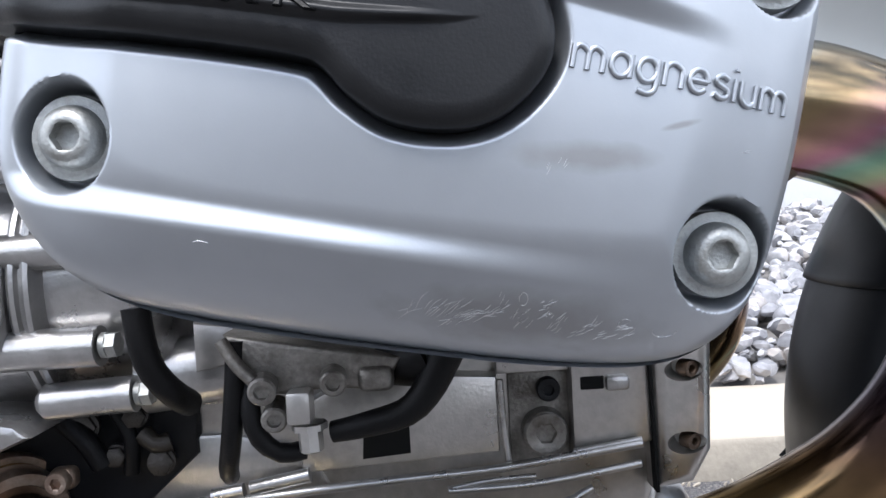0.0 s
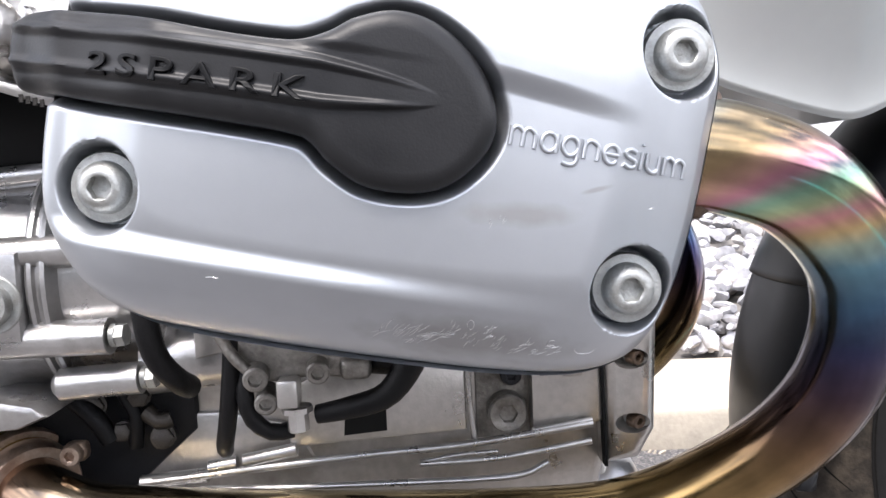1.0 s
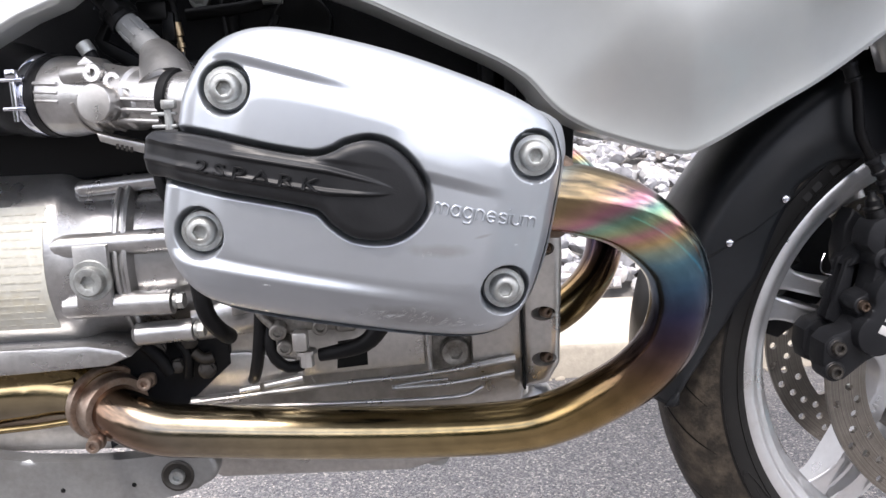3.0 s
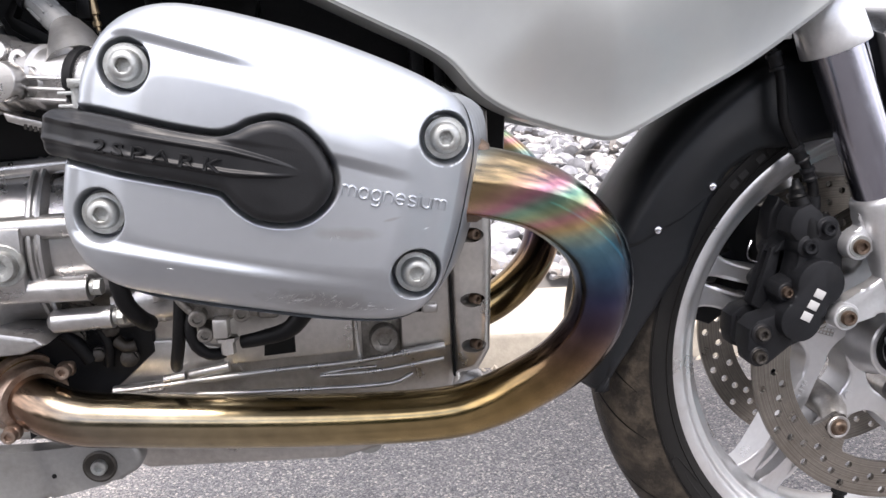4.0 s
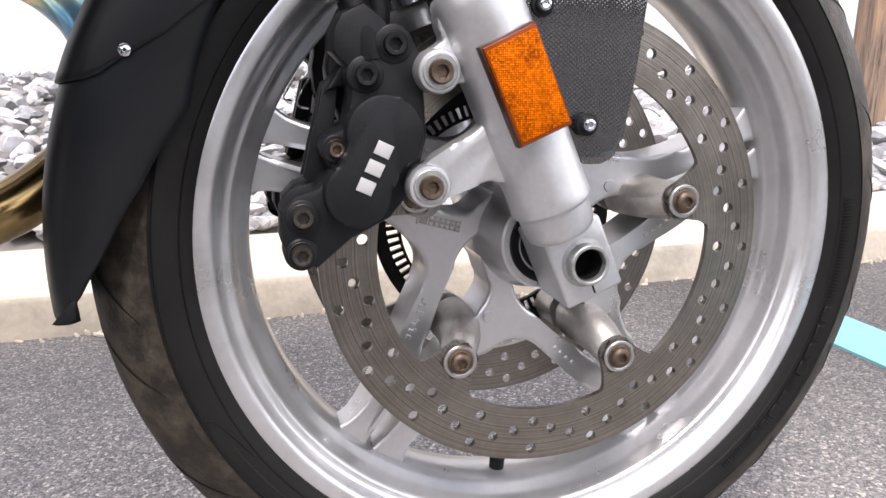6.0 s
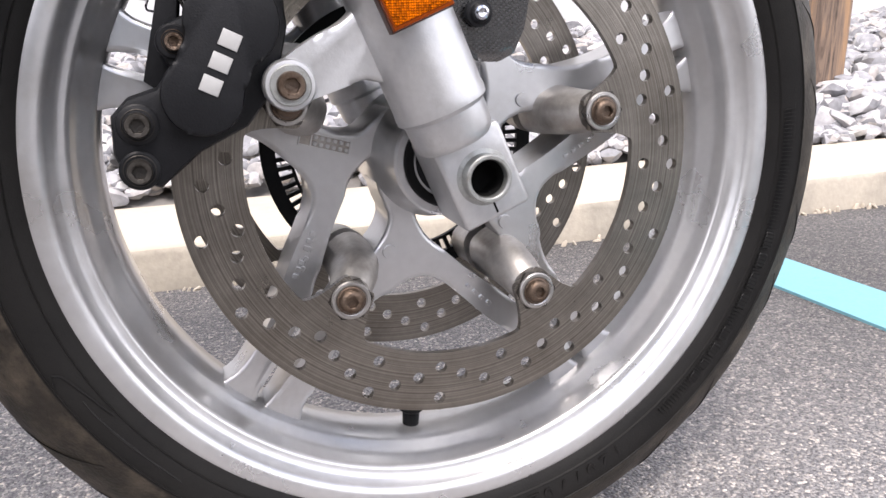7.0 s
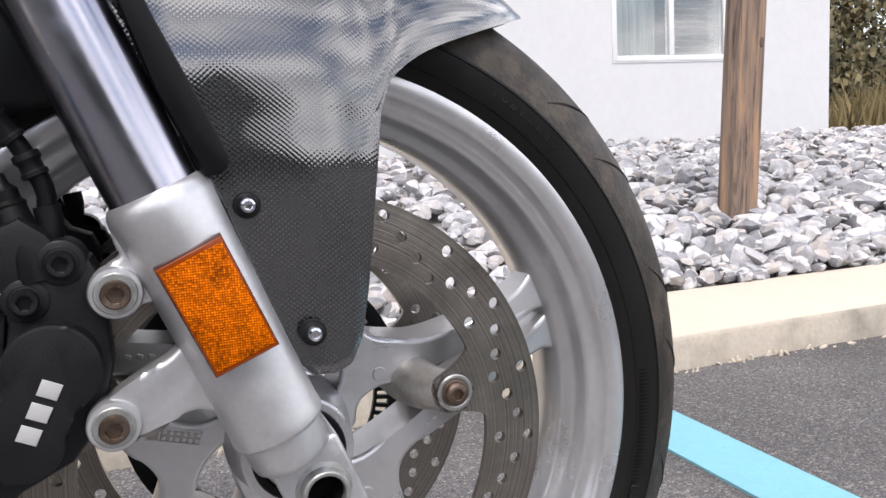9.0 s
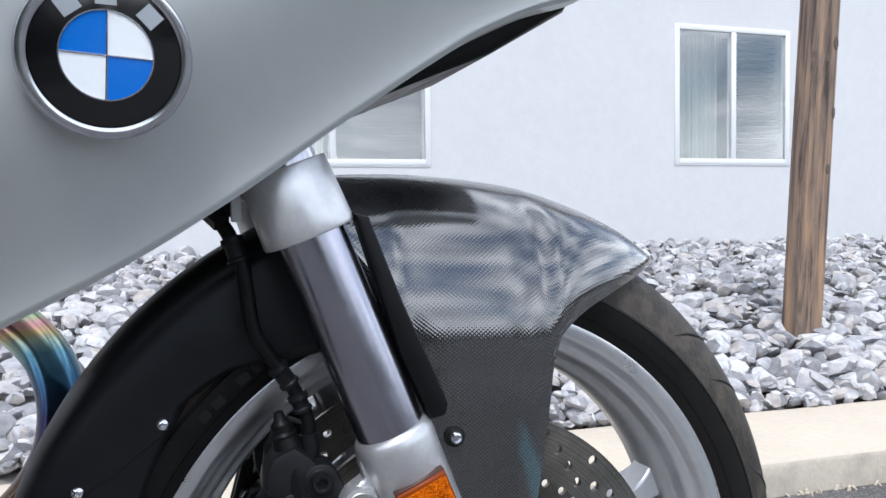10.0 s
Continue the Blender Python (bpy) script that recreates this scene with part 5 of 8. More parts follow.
def build_engine():
    """Crankcase side with its ribs, boss plates and front cover."""
    bm = bmesh.new()
    slab(bm, [(-0.96, 0.26), (-0.46, 0.245), (-0.448, 0.30), (-0.448, 0.545), (-0.62, 0.56), (-0.96, 0.52)], -0.075, 0.075, 0.008)
    block = part("engine_block", bm, CAST, BIKE, "dull cast aluminium crankcase, dirty between its ribs")
    # round housing whose axis runs lengthwise
    bm = bmesh.new()
    lathe(bm, [(0.0, 0.0), (0.060, 0.0), (0.066, 0.004), (0.067, 0.056), (0.0700, 0.0575), (0.0775, 0.0585), (0.0785, 0.0605), (0.0775, 0.0625), (0.0745, 0.0632), (0.0745, 0.0650), (0.0775, 0.0658), (0.0780, 0.0680), (0.0765, 0.0700), (0.0705, 0.0712), (0.071, 0.100), (0.079, 0.110), (0.0805, 0.118), (0.0805, 0.30), (0, 0.30)],
          axis((-0.715, -0.068, 0.440), (-1, 0, 0)) @ Matrix.Diagonal((1.0, 1.0, 1, 1)), 64)
    hous = part("gearbox_housing", bm, CAST_BRIGHT, BIKE, "bright cast gearbox housing with bolted ribs")
    for (p, q, r) in (((-0.832, -0.138, 0.4575), (-0.70, -0.135, 0.4600), 0.0096), ((-0.818, -0.112, 0.500), (-0.735, -0.106, 0.506), 0.0068),
                      ((-0.830, -0.136, 0.4085), (-0.742, -0.140, 0.4095), 0.0104), ((-0.780, -0.128, 0.380), (-0.731, -0.128, 0.382), 0.0096)):
        bm = bmesh.new()
        d = (Vector(q) - Vector(p)).normalized()
        tube(bm, [Vector(p) - d * 0.001, Vector(p) + d * 0.004, Vector(p).lerp(Vector(q), 0.5), q], lambda f, r=r: r * min(1.0, 0.55 + f * 9), 18, 0.004)
        part("bolt_boss", bm, CAST_BRIGHT, hous, "round cast bolt boss")
    for p in ((-0.741, -0.140, 0.4097), (-0.730, -0.128, 0.382)):
        bm = bmesh.new()
        lathe(bm, [(0.0066, 0), (0.0066, 0.003), (0.0058, 0.003, 1), (0.0058, 0.008, 1), (0.0044, 0.0085), (0, 0.0085)], axis(p, (1, -0.05, 0.03)), 24)
        part("hex_bolt", bm, ZINC, hous, "worn hexagon bolt")
    bm = bmesh.new()
    slab(bm, [(-0.8136, 0.4590), (-0.7862, 0.4595), (-0.7866, 0.4095), (-0.8150, 0.4090)], -0.1500, -0.11, 0.003)
    part("boss_plate", bm, CAST_BRIGHT, hous, "flat machined boss")
    bm = bmesh.new()
    screw(bm, (-0.8005, -0.150, 0.4317), OUT, 0.0118, 0.006, 0.42, 0.0165, 32)
    part("drain_plug", bm, ZINC, hous, "socket drain plug with washer")
    # faded type label
    bm = bmesh.new()
    rows = []
    for k in range(9):
        a = radians(-38 + 9.5 * k)
        rows.append([bm.verts.new((x, -0.068 - 0.0812 * math.cos(a), 0.440 + 0.0812 * math.sin(a))) for x in (-0.90, -0.836)])
    for a, b in zip(rows, rows[1:]):
        bm.faces.new((a[0], a[1], b[1], b[0]))
    lab = part("type_label", bm, LABEL, hous, "faded cream label with illegible print")
    bm = bmesh.new()
    rnd = random.Random(8)
    for k in range(15):
        a = radians(-34 + 4.8 * k)
        x = -0.898
        while x < -0.842:
            w = rnd.uniform(0.004, 0.012)
            nrm = Vector((0, -math.cos(a), math.sin(a)))
            box(bm, (x + w / 2, 0, 0), (w, 0.0015, 0.0003), axis((0, -0.068 + nrm.y * 0.0813, 0.440 + nrm.z * 0.0813), nrm))
            x += w + 0.003
    part("label_print", bm, LABEL_INK, hous, "faded rows of print")
    # lower flange of the housing
    bm = bmesh.new()
    slab(bm, [(-0.96, 0.376), (-0.815, 0.376), (-0.790, 0.371), (-0.782, 0.364), (-0.80, 0.357), (-0.96, 0.350)], -0.140, -0.05, 0.004)
    part("housing_foot", bm, CAST_BRIGHT, hous)
    # crankcase ribs
    for pts, r in (([(-0.742, -0.0930, 0.306), (-0.612, -0.0950, 0.3165), (-0.541, -0.0950, 0.3205), (-0.461, -0.0950, 0.330)], 0.0026),
                   ([(-0.747, -0.0930, 0.3005), (-0.703, -0.0960, 0.300), (-0.613, -0.0960, 0.298), (-0.516, -0.0960, 0.298), (-0.490, -0.0950, 0.306)], 0.0024),
                   ([(-0.572, -0.0950, 0.309), (-0.521, -0.0950, 0.3105), (-0.462, -0.0950, 0.3185)], 0.0022),
                   ([(-0.500, -0.0945, 0.327), (-0.461, -0.0945, 0.332)], 0.0018),
                   ([(-0.572, -0.0945, 0.310), (-0.548, -0.0945, 0.3135), (-0.522, -0.0945, 0.3145)], 0.0015)):
        bm = bmesh.new()
        tube(bm, pts, r, 10, 0.006)
        part("crankcase_rib", bm, CAST_BRIGHT, block, "bright edged casting rib")
    for p, q, r in (((-0.750, -0.090, 0.3045), (-0.708, -0.090, 0.3075), 0.0048), ((-0.706, -0.092, 0.313), (-0.688, -0.092, 0.3155), 0.0044), ((-0.684, -0.092, 0.316), (-0.650, -0.092, 0.322), 0.0044)):
        bm = bmesh.new()
        tube(bm, [p, Vector(p).lerp(Vector(q), 0.5), q], r, 14, 0.004)
        part("casting_lug", bm, CAST_BRIGHT, block)
    bm = bmesh.new()
    slab(bm, [(-0.755, 0.302), (-0.64, 0.309), (-0.655, 0.335), (-0.700, 0.345), (-0.735, 0.345)], -0.079, -0.05, 0.002)
    part("crankcase_web", bm, CAST, block)
    bm = bmesh.new()
    tube(bm, [(-0.735, -0.10, 0.385), (-0.690, -0.10, 0.389), (-0.668, -0.10, 0.390)], 0.020, 24, 0.006)
    part("oil_gallery", bm, CAST_BRIGHT, block, "round cast oil gallery")
    # panel with a black patch for a slot's shade, and a socket plug in a square recess
    bm = bmesh.new()
    slab(bm, [(-0.655, 0.322), (-0.541, 0.328), (-0.541, 0.372), (-0.62, 0.378), (-0.655, 0.36)], -0.0905, -0.06, 0.003)
    part("crankcase_panel", bm, CAST, block)
    bm = bmesh.new()
    slab(bm, [(-0.620, 0.3285), (-0.592, 0.3305), (-0.592, 0.357), (-0.618, 0.354)], -0.0910, -0.08, 0.001)
    part("slot", bm, GROOVE, block, "black patch for the shade in a casting slot")
    # same metal as the panel, coloured darker for the shade in the recess
    bm = bmesh.new()
    slab(bm, [(-0.534, 0.318), (-0.497, 0.320), (-0.497, 0.372), (-0.534, 0.372)], -0.0775, -0.06, 0.001)
    part("recess", bm, GRIMY_SHADED, block, "square recess, its shade put into a darker metal")
    bm = bmesh.new()
    screw(bm, (-0.514, -0.083, 0.3365), OUT, 0.0128, 0.006, 0.42, 0, 32)
    lathe(bm, [(0.0135, -0.01), (0.0135, 0.001), (0.0128, 0.002)], axis((-0.514, -0.083, 0.3365), OUT), 32)
    part("oil_plug", bm, GRIMY_SHADED, block, "worn socket oil plug")
    bm = bmesh.new()
    screw(bm, (-0.511, -0.081, 0.361), OUT, 0.0070, 0.004, 0.45)
    part("recess_bolt", bm, BLACK_METAL, block)
    bm = bmesh.new()
    slab(bm, [(-0.499, 0.320), (-0.453, 0.329), (-0.4575, 0.53), (-0.499, 0.53)], -0.0905, -0.06, 0.003)
    side = part("front_panel", bm, CAST, block)
    bm = bmesh.new()
    box(bm, (-0.4728, -0.0915, 0.3648), (0.0135, 0.008, 0.0085), None, 0.002)
    part("casting_lug", bm, CAST_BRIGHT, block)
    bm = bmesh.new()
    box(bm, (-0.4742, -0.0915, 0.4278), (0.0135, 0.008, 0.0085), None, 0.002)
    part("casting_lug", bm, CAST_BRIGHT, block)
    # slots are black boxes: their inner shade is painted, not hollowed out
    for x, z, w, h in ((-0.4900, 0.4272, 0.0170, 0.0080), (-0.4868, 0.3650, 0.0140, 0.0080), (-0.5120, 0.4080, 0.0210, 0.0240)):
        bm = bmesh.new()
        box(bm, (x, -0.0880, z), (w, 0.0062, h), None, 0.0008, 1)
        part("slot", bm, GROOVE, block, "black patch for the shade in a casting slot")
    bm = bmesh.new()
    slab(bm, [(-0.541, 0.372), (-0.499, 0.372), (-0.499, 0.396), (-0.527, 0.396), (-0.527, 0.388), (-0.541, 0.388)], -0.0860, -0.06, 0.002)
    part("crankcase_ledge", bm, CAST, block)
    bm = bmesh.new()
    tube(bm, [(-0.527, -0.088, 0.3925), (-0.515, -0.090, 0.3935), (-0.503, -0.090, 0.3945)], 0.0026, 10, 0.004)
    part("crankcase_rib", bm, CAST_BRIGHT, block, "bright edged casting rib")
    bm = bmesh.new()
    tube(bm, [(-0.5395, -0.0905, 0.370), (-0.5385, -0.0905, 0.345), (-0.5365, -0.0905, 0.322)], 0.0020, 10, 0.004)
    part("crankcase_rib", bm, CAST_BRIGHT, block, "bright edged casting rib")
    # front cover with its flange and bolts
    bm = bmesh.new()
    slab(bm, [(-0.4535, 0.300), (-0.4300, 0.303), (-0.4190, 0.322), (-0.4155, 0.42), (-0.4175, 0.535), (-0.4570, 0.56)], -0.0925, 0.0925, 0.009, 4)
    pockets = bmesh.new()
    for z in (0.4284, 0.3697, 0.3277, 0.490):
        lathe(pockets, [(0, -0.02), (0.0078, -0.02), (0.0078, 0.0085), (0, 0.0085)], axis((-0.4325, -0.0885, z), (0.55, 1, 0)) @ Matrix.Diagonal((1.25, 0.85, 1, 1)), 24)
    front = part("front_cover", cut_through(bm, pockets), CAST, BIKE, "grey cast timing cover at the front of the engine")
    bm = bmesh.new()
    slab(bm, [(-0.4532, 0.300), (-0.4512, 0.300), (-0.4568, 0.56), (-0.4588, 0.56)], -0.0930, -0.07, 0.0004)
    part("cover_seam", bm, GROOVE, front, "dark joint line")
    for z in (0.4284, 0.3697, 0.3277, 0.490):
        bm = bmesh.new()
        screw(bm, (-0.4320, -0.0855, z), (0.45, -1, 0), 0.0050, 0.006, 0.45)
        part("cover_screw", bm, RUSTY, front, "brownish tarnished cover screw")
    # rounded nose of the sump under the front cover
    bm = bmesh.new()
    lathe(bm, [(0.0, 0.034), (0.016, 0.032), (0.025, 0.025), (0.029, 0.012), (0.030, 0.0), (0.030, -0.06)], axis((-0.450, -0.03, 0.262), (0.75, -0.25, -0.1)), 28)
    part("sump_nose", bm, CAST_BRIGHT, block, "rounded cast nose of the sump")
    bm = bmesh.new()
    slab(bm, [(-0.80, 0.250), (-0.74, 0.212), (-0.56, 0.208), (-0.50, 0.225), (-0.44, 0.24), (-0.44, 0.30), (-0.80, 0.32)], -0.055, 0.06, 0.010, 3)
    sump = part("oil_sump", bm, CAST, BIKE, "cast aluminium oil sump")
    bm = bmesh.new()
    lathe(bm, [(0.012, 0), (0.012, 0.006), (0.010, 0.009), (0, 0.009)], axis((-0.533, -0.025, 0.213), (0, 0, -1)), 18)
    part("sump_plug", bm, ZINC, sump)
    # plain footrest plate at the rear, with a recessed bolt
    bm = bmesh.new()
    slab(bm, [tuple(p) for p in rounded([(-0.960, 0.2640), (-0.8924, 0.2598), (-0.8442, 0.2568), (-0.795, 0.2578), (-0.752, 0.2606), (-0.7370, 0.2560), (-0.7315, 0.2455), (-0.7360, 0.2325), (-0.7542, 0.2236), (-0.7695, 0.2203), (-0.8002, 0.2138), (-0.8406, 0.2085), (-0.960, 0.2040)], 110)], -0.0960, -0.0780, 0.0055, 4)
    plate = part("footrest_plate", bm, FOOT, BIKE, "silver cast footrest plate")
    # dark ring puts the shade of the recess into the colour
    bm = bmesh.new()
    lathe(bm, [(0.0145, -0.001), (0.0145, 0.0010), (0.0125, 0.0018), (0.0110, 0.0006), (0.0, 0.0004)], axis((-0.7674, -0.0965, 0.2390), OUT), 32)
    part("bolt_recess", bm, DARK_STEEL, plate, "bolt recess, its shade coloured dark")
    bm = bmesh.new()
    screw(bm, (-0.7674, -0.0970, 0.2390), OUT, 0.0068, 0.005, 0.45)
    part("plate_bolt", bm, ZINC, plate)
    for x, z in ((-0.8696, 0.2311), (-0.8069, 0.2324)):
        bm = bmesh.new()
        lathe(bm, [(0.0022, 0), (0.0018, 0.0008), (0, 0.001)], axis((x, -0.096, z), OUT), 12)
        part("rivet", bm, GROOVE, plate)
    # added black slab makes the shaded gap behind the clamp, with stubs before it
    bm = bmesh.new()
    slab(bm, [(-0.83, 0.26), (-0.755, 0.30), (-0.715, 0.335), (-0.715, 0.40), (-0.83, 0.40)], -0.082, -0.03, 0.004)
    part("rear_shade", bm, BLACK_METAL, block)
    for pts, r, mat, lab in (([(-0.786, -0.095, 0.362), (-0.772, -0.100, 0.352), (-0.764, -0.098, 0.336)], 0.0060, HOSE, "dirty rubber hose"),
                             ([(-0.757, -0.092, 0.366), (-0.748, -0.096, 0.350), (-0.750, -0.094, 0.330)], 0.0045, HOSE, "dirty rubber hose"),
                             ([(-0.768, -0.088, 0.372), (-0.755, -0.092, 0.374), (-0.740, -0.090, 0.372)], 0.0070, DARK_STEEL, "grimy cast stub"),
                             ([(-0.742, -0.094, 0.352), (-0.734, -0.096, 0.346), (-0.727, -0.094, 0.347)], 0.0055, DARK_STEEL, "grimy cast stub")):
        bm = bmesh.new()
        tube(bm, pts, r, 14, 0.004)
        part("engine_stub", bm, mat, block, lab)
    for x, z, r in ((-0.776, 0.357, 0.0070), (-0.746, 0.362, 0.0055), (-0.733, 0.335, 0.0060), (-0.758, 0.340, 0.0050)):
        bm = bmesh.new()
        lathe(bm, [(r * 1.3, -0.006), (r * 1.3, 0), (r, 0.0005, 1), (r, 0.005, 1), (r * 0.8, 0.006), (0, 0.006)], axis((x, -0.094, z), (0.2, -1, 0.1)), 18)
        part("engine_bolt", bm, DARK_STEEL, block, "grimy hexagon bolt")


def build_wiring():
    """Sensor block, screws and black cables under the valve cover."""
    bm = bmesh.new()
    slab(bm, [(-0.6740, 0.4150), (-0.5900, 0.4000), (-0.5950, 0.3920), (-0.6060, 0.3850), (-0.6250, 0.3870), (-0.6470, 0.3850), (-0.6580, 0.3860), (-0.6640, 0.3915)], -0.168, -0.140, 0.003, 3)
    tube(bm, [(-0.6735, -0.172, 0.4130), (-0.6660, -0.173, 0.4010), (-0.6570, -0.174, 0.3920)], 0.0032, 12, 0.004)
    box(bm, (-0.6170, -0.160, 0.3800), (0.0300, 0.026, 0.0150), pose(0, 0, 0, 0, 4, 0), 0.004, 3)
    box(bm, (-0.6030, -0.158, 0.3905), (0.0170, 0.028, 0.0120), None, 0.004, 3)
    sens = part("injector_rail", bm, GRIMY_SHADED, BIKE, "dirty cast bracket under the cylinder head")
    for p, r in (((-0.6546, -0.176, 0.3898), 0.0066), ((-0.6220, -0.176, 0.3918), 0.0062), ((-0.6515, -0.168, 0.3745), 0.0062)):
        bm = bmesh.new()
        lathe(bm, [(r, -0.016), (r, 0.003), (r * 0.85, 0.004), (r * 0.55, 0.004), (r * 0.5, 0.001, 1), (0, 0.0005)], axis(p, (0.1, -1, -0.1)), 24)
        part("rail_screw", bm, GRIMY_SHADED, sens, "socket screw")
    bm = bmesh.new()
    box(bm, (-0.6384, -0.172, 0.3806), (0.0115, 0.014, 0.0155), None, 0.002, 2)
    part("rail_valve", bm, CAST, sens, "pale block of the rail")
    bm = bmesh.new()
    lathe(bm, [(0.0085, 0), (0.0085, 0.003), (0.0058, 0.0035), (0.0058, 0.013), (0.004, 0.014), (0, 0.014)], axis((-0.6350, -0.170, 0.3720), (0.03, 0, -1)), 8)
    part("nipple", bm, CAST, sens, "bright hexagon nipple")
    bm = bmesh.new()
    tube(bm, [(-0.668, -0.165, 0.412), (-0.6690, -0.165, 0.400), (-0.6705, -0.165, 0.3858), (-0.6745, -0.160, 0.3644), (-0.6810, -0.145, 0.345), (-0.690, -0.11, 0.330)], 0.0050, 12)
    part("cable", bm, HOSE, sens, "black cable")
    bm = bmesh.new()
    tube(bm, [(-0.6640, -0.160, 0.395), (-0.6635, -0.165, 0.380), (-0.6605, -0.165, 0.3655), (-0.6510, -0.162, 0.3560), (-0.6400, -0.158, 0.3560)], 0.0048, 12)
    part("cable", bm, HOSE, sens, "black cable loop")
    bm = bmesh.new()
    tube(bm, [(-0.6250, -0.166, 0.3660), (-0.6104, -0.168, 0.3687), (-0.5892, -0.168, 0.3740), (-0.5780, -0.168, 0.3850), (-0.5690, -0.168, 0.4020)], lambda f: 0.0052 + 0.0035 * f, 14)
    part("plug_boot", bm, HOSE, sens, "black rubber spark plug boot")
    bm = bmesh.new()
    tube(bm, [(-0.6020, -0.150, 0.3960), (-0.5900, -0.155, 0.3945), (-0.5760, -0.160, 0.4000)], lambda f: 0.0100 + 0.004 * f, 16)
    part("plug_boot", bm, HOSE, sens, "black rubber cap")
    bm = bmesh.new()
    tube(bm, [(-0.7140, -0.165, 0.430), (-0.7120, -0.165, 0.412), (-0.7085, -0.163, 0.3985), (-0.7020, -0.155, 0.386), (-0.700, -0.14, 0.378)], 0.0068, 12)
    part("cable", bm, HOSE, sens, "black cable")
    bm = bmesh.new()
    slab(bm, [(-0.7000, 0.4170), (-0.6730, 0.4130), (-0.6760, 0.3950), (-0.7000, 0.3905)], -0.128, -0.09, 0.003)
    part("cylinder_foot", bm, CAST, sens, "cast cylinder foot")
    # wiring behind the housing
    for pts, r in (([(-0.727, -0.16, 0.535), (-0.722, -0.165, 0.50), (-0.712, -0.168, 0.475), (-0.700, -0.165, 0.455)], 0.007),
                   ([(-0.742, -0.14, 0.53), (-0.738, -0.145, 0.50), (-0.720, -0.15, 0.47)], 0.006)):
        bm = bmesh.new()
        tube(bm, pts, r, 10)
        part("cable", bm, HOSE, sens, "black cable")


def build_intake():
    a, b = Vector((-0.708, -0.205, 0.567)), Vector((-0.806, -0.158, 0.574))
    d = (b - a).normalized()
    ln = (b - a).length
    bm = bmesh.new()
    lathe(bm, [(0.0, -0.03), (0.0190, -0.03), (0.0190, 0.0), (0.0200, 0.026), (0.0222, 0.028), (0.0222, 0.034), (0.0215, 0.038), (0.0245, 0.062), (0.0270, 0.078), (0.0290, 0.090), (0.0290, 0.1), (0.0272, 0.102), (0.0272, 0.108), (0, 0.108)], axis(a, d), 56)
    body = part("throttle_body", bm, CAST_BRIGHT, BIKE, "bright cast aluminium throttle body")
    up = Vector((0, 0, 1))
    side = d.cross(up).normalized()
    if side.y > 0:
        side = -side
    # webs and ribs on its near side
    for u in (0.003, -0.004, -0.011):
        bm = bmesh.new()
        p = a + d * -0.004 + side * 0.0195 + up * (u - 0.003)
        tube(bm, [p, p + d * 0.015 + side * 0.001, p + d * 0.032 + side * 0.003], 0.0015, 8)
        part("body_rib", bm, CAST_BRIGHT, body)
    for u in (0.010, 0.004, -0.002):
        bm = bmesh.new()
        p = a + d * 0.078 + side * 0.0262 + up * (u - 0.001)
        tube(bm, [p, p + d * 0.010 + side * 0.0015, p + d * 0.020 + side * 0.002], 0.0015, 8)
        part("body_rib", bm, CAST_BRIGHT, body)
    for t in (0.044, 0.056, 0.067):
        bm = bmesh.new()
        r = float(np.interp(t, (0.038, 0.062, 0.078), (0.0215, 0.0245, 0.0270)))
        pts = [a + d * t + side * (math.cos(radians(q)) * (r + 0.0003)) + up * (math.sin(radians(q)) * (r + 0.0003)) for q in (-8, -35, -60, -85)]
        tube(bm, pts, 0.0014, 8, 0.003)
        part("body_rib", bm, CAST, body)
    bm = bmesh.new()
    slab(bm, [(-0.766, 0.5465), (-0.764, 0.5405), (-0.731, 0.5295), (-0.712, 0.526), (-0.712, 0.532)], -0.197, -0.180, 0.0012)
    rail = part("cast_rail", bm, CAST, body, "cast rail with faint numbers")
    bm = bmesh.new()
    for k in range(4):
        box(bm, (-0.752 + 0.0032 * k, -0.1972, 0.5365 - 0.0009 * k), (0.0020, 0.0006, 0.0036))
    part("rail_marks", bm, DARK_STEEL, body, "illegible cast marks")
    # sensor cap on a round boss
    cd = Vector((-0.30, -1, 0.03)).normalized()
    cp = Vector((-0.7555, -0.2215, 0.5665))
    bm = bmesh.new()
    lathe(bm, [(0.0125, -0.05), (0.0130, -0.014), (0.0110, -0.012), (0.0105, -0.008)], axis(cp + Vector((0.010, 0.004, -0.001)), Vector((-0.75, -0.9, 0.0))), 32)
    part("sensor_boss", bm, CAST_BRIGHT, body)
    bm = bmesh.new()
    lathe(bm, [(0.0118, -0.018), (0.0118, -0.010), (0.0130, -0.010), (0.0130, 0.0), (0.0124, 0.0010), (0.0105, 0.0013), (0, 0.0013)], axis(cp, cd), 40)
    part("sensor_cap", bm, PLAIN_STEEL, body, "round plain steel cap")
    for (x, z), r in (((-0.7605, 0.587), 0.0068), ((-0.7475, 0.5810), 0.0068)):
        bm = bmesh.new()
        lathe(bm, [(r, -0.022), (r, 0.0), (r * 0.9, 0.0010), (r * 0.42, 0.0010), (r * 0.34, -0.003), (0, -0.003)], axis((x, -0.206, z), (-0.15, -1, 0.15)), 26)
        part("adjuster_boss", bm, CAST_BRIGHT, body, "round boss with a screw hole")
    bm = bmesh.new()
    tube(bm, [(-0.782, -0.192, 0.5865), (-0.774, -0.197, 0.5868), (-0.760, -0.200, 0.587)], 0.0072, 20)
    part("bypass_boss", bm, CAST_BRIGHT, body)
    bm = bmesh.new()
    slab(bm, [(-0.772, 0.594), (-0.766, 0.599), (-0.752, 0.588), (-0.748, 0.578), (-0.768, 0.578)], -0.202, -0.160, 0.002)
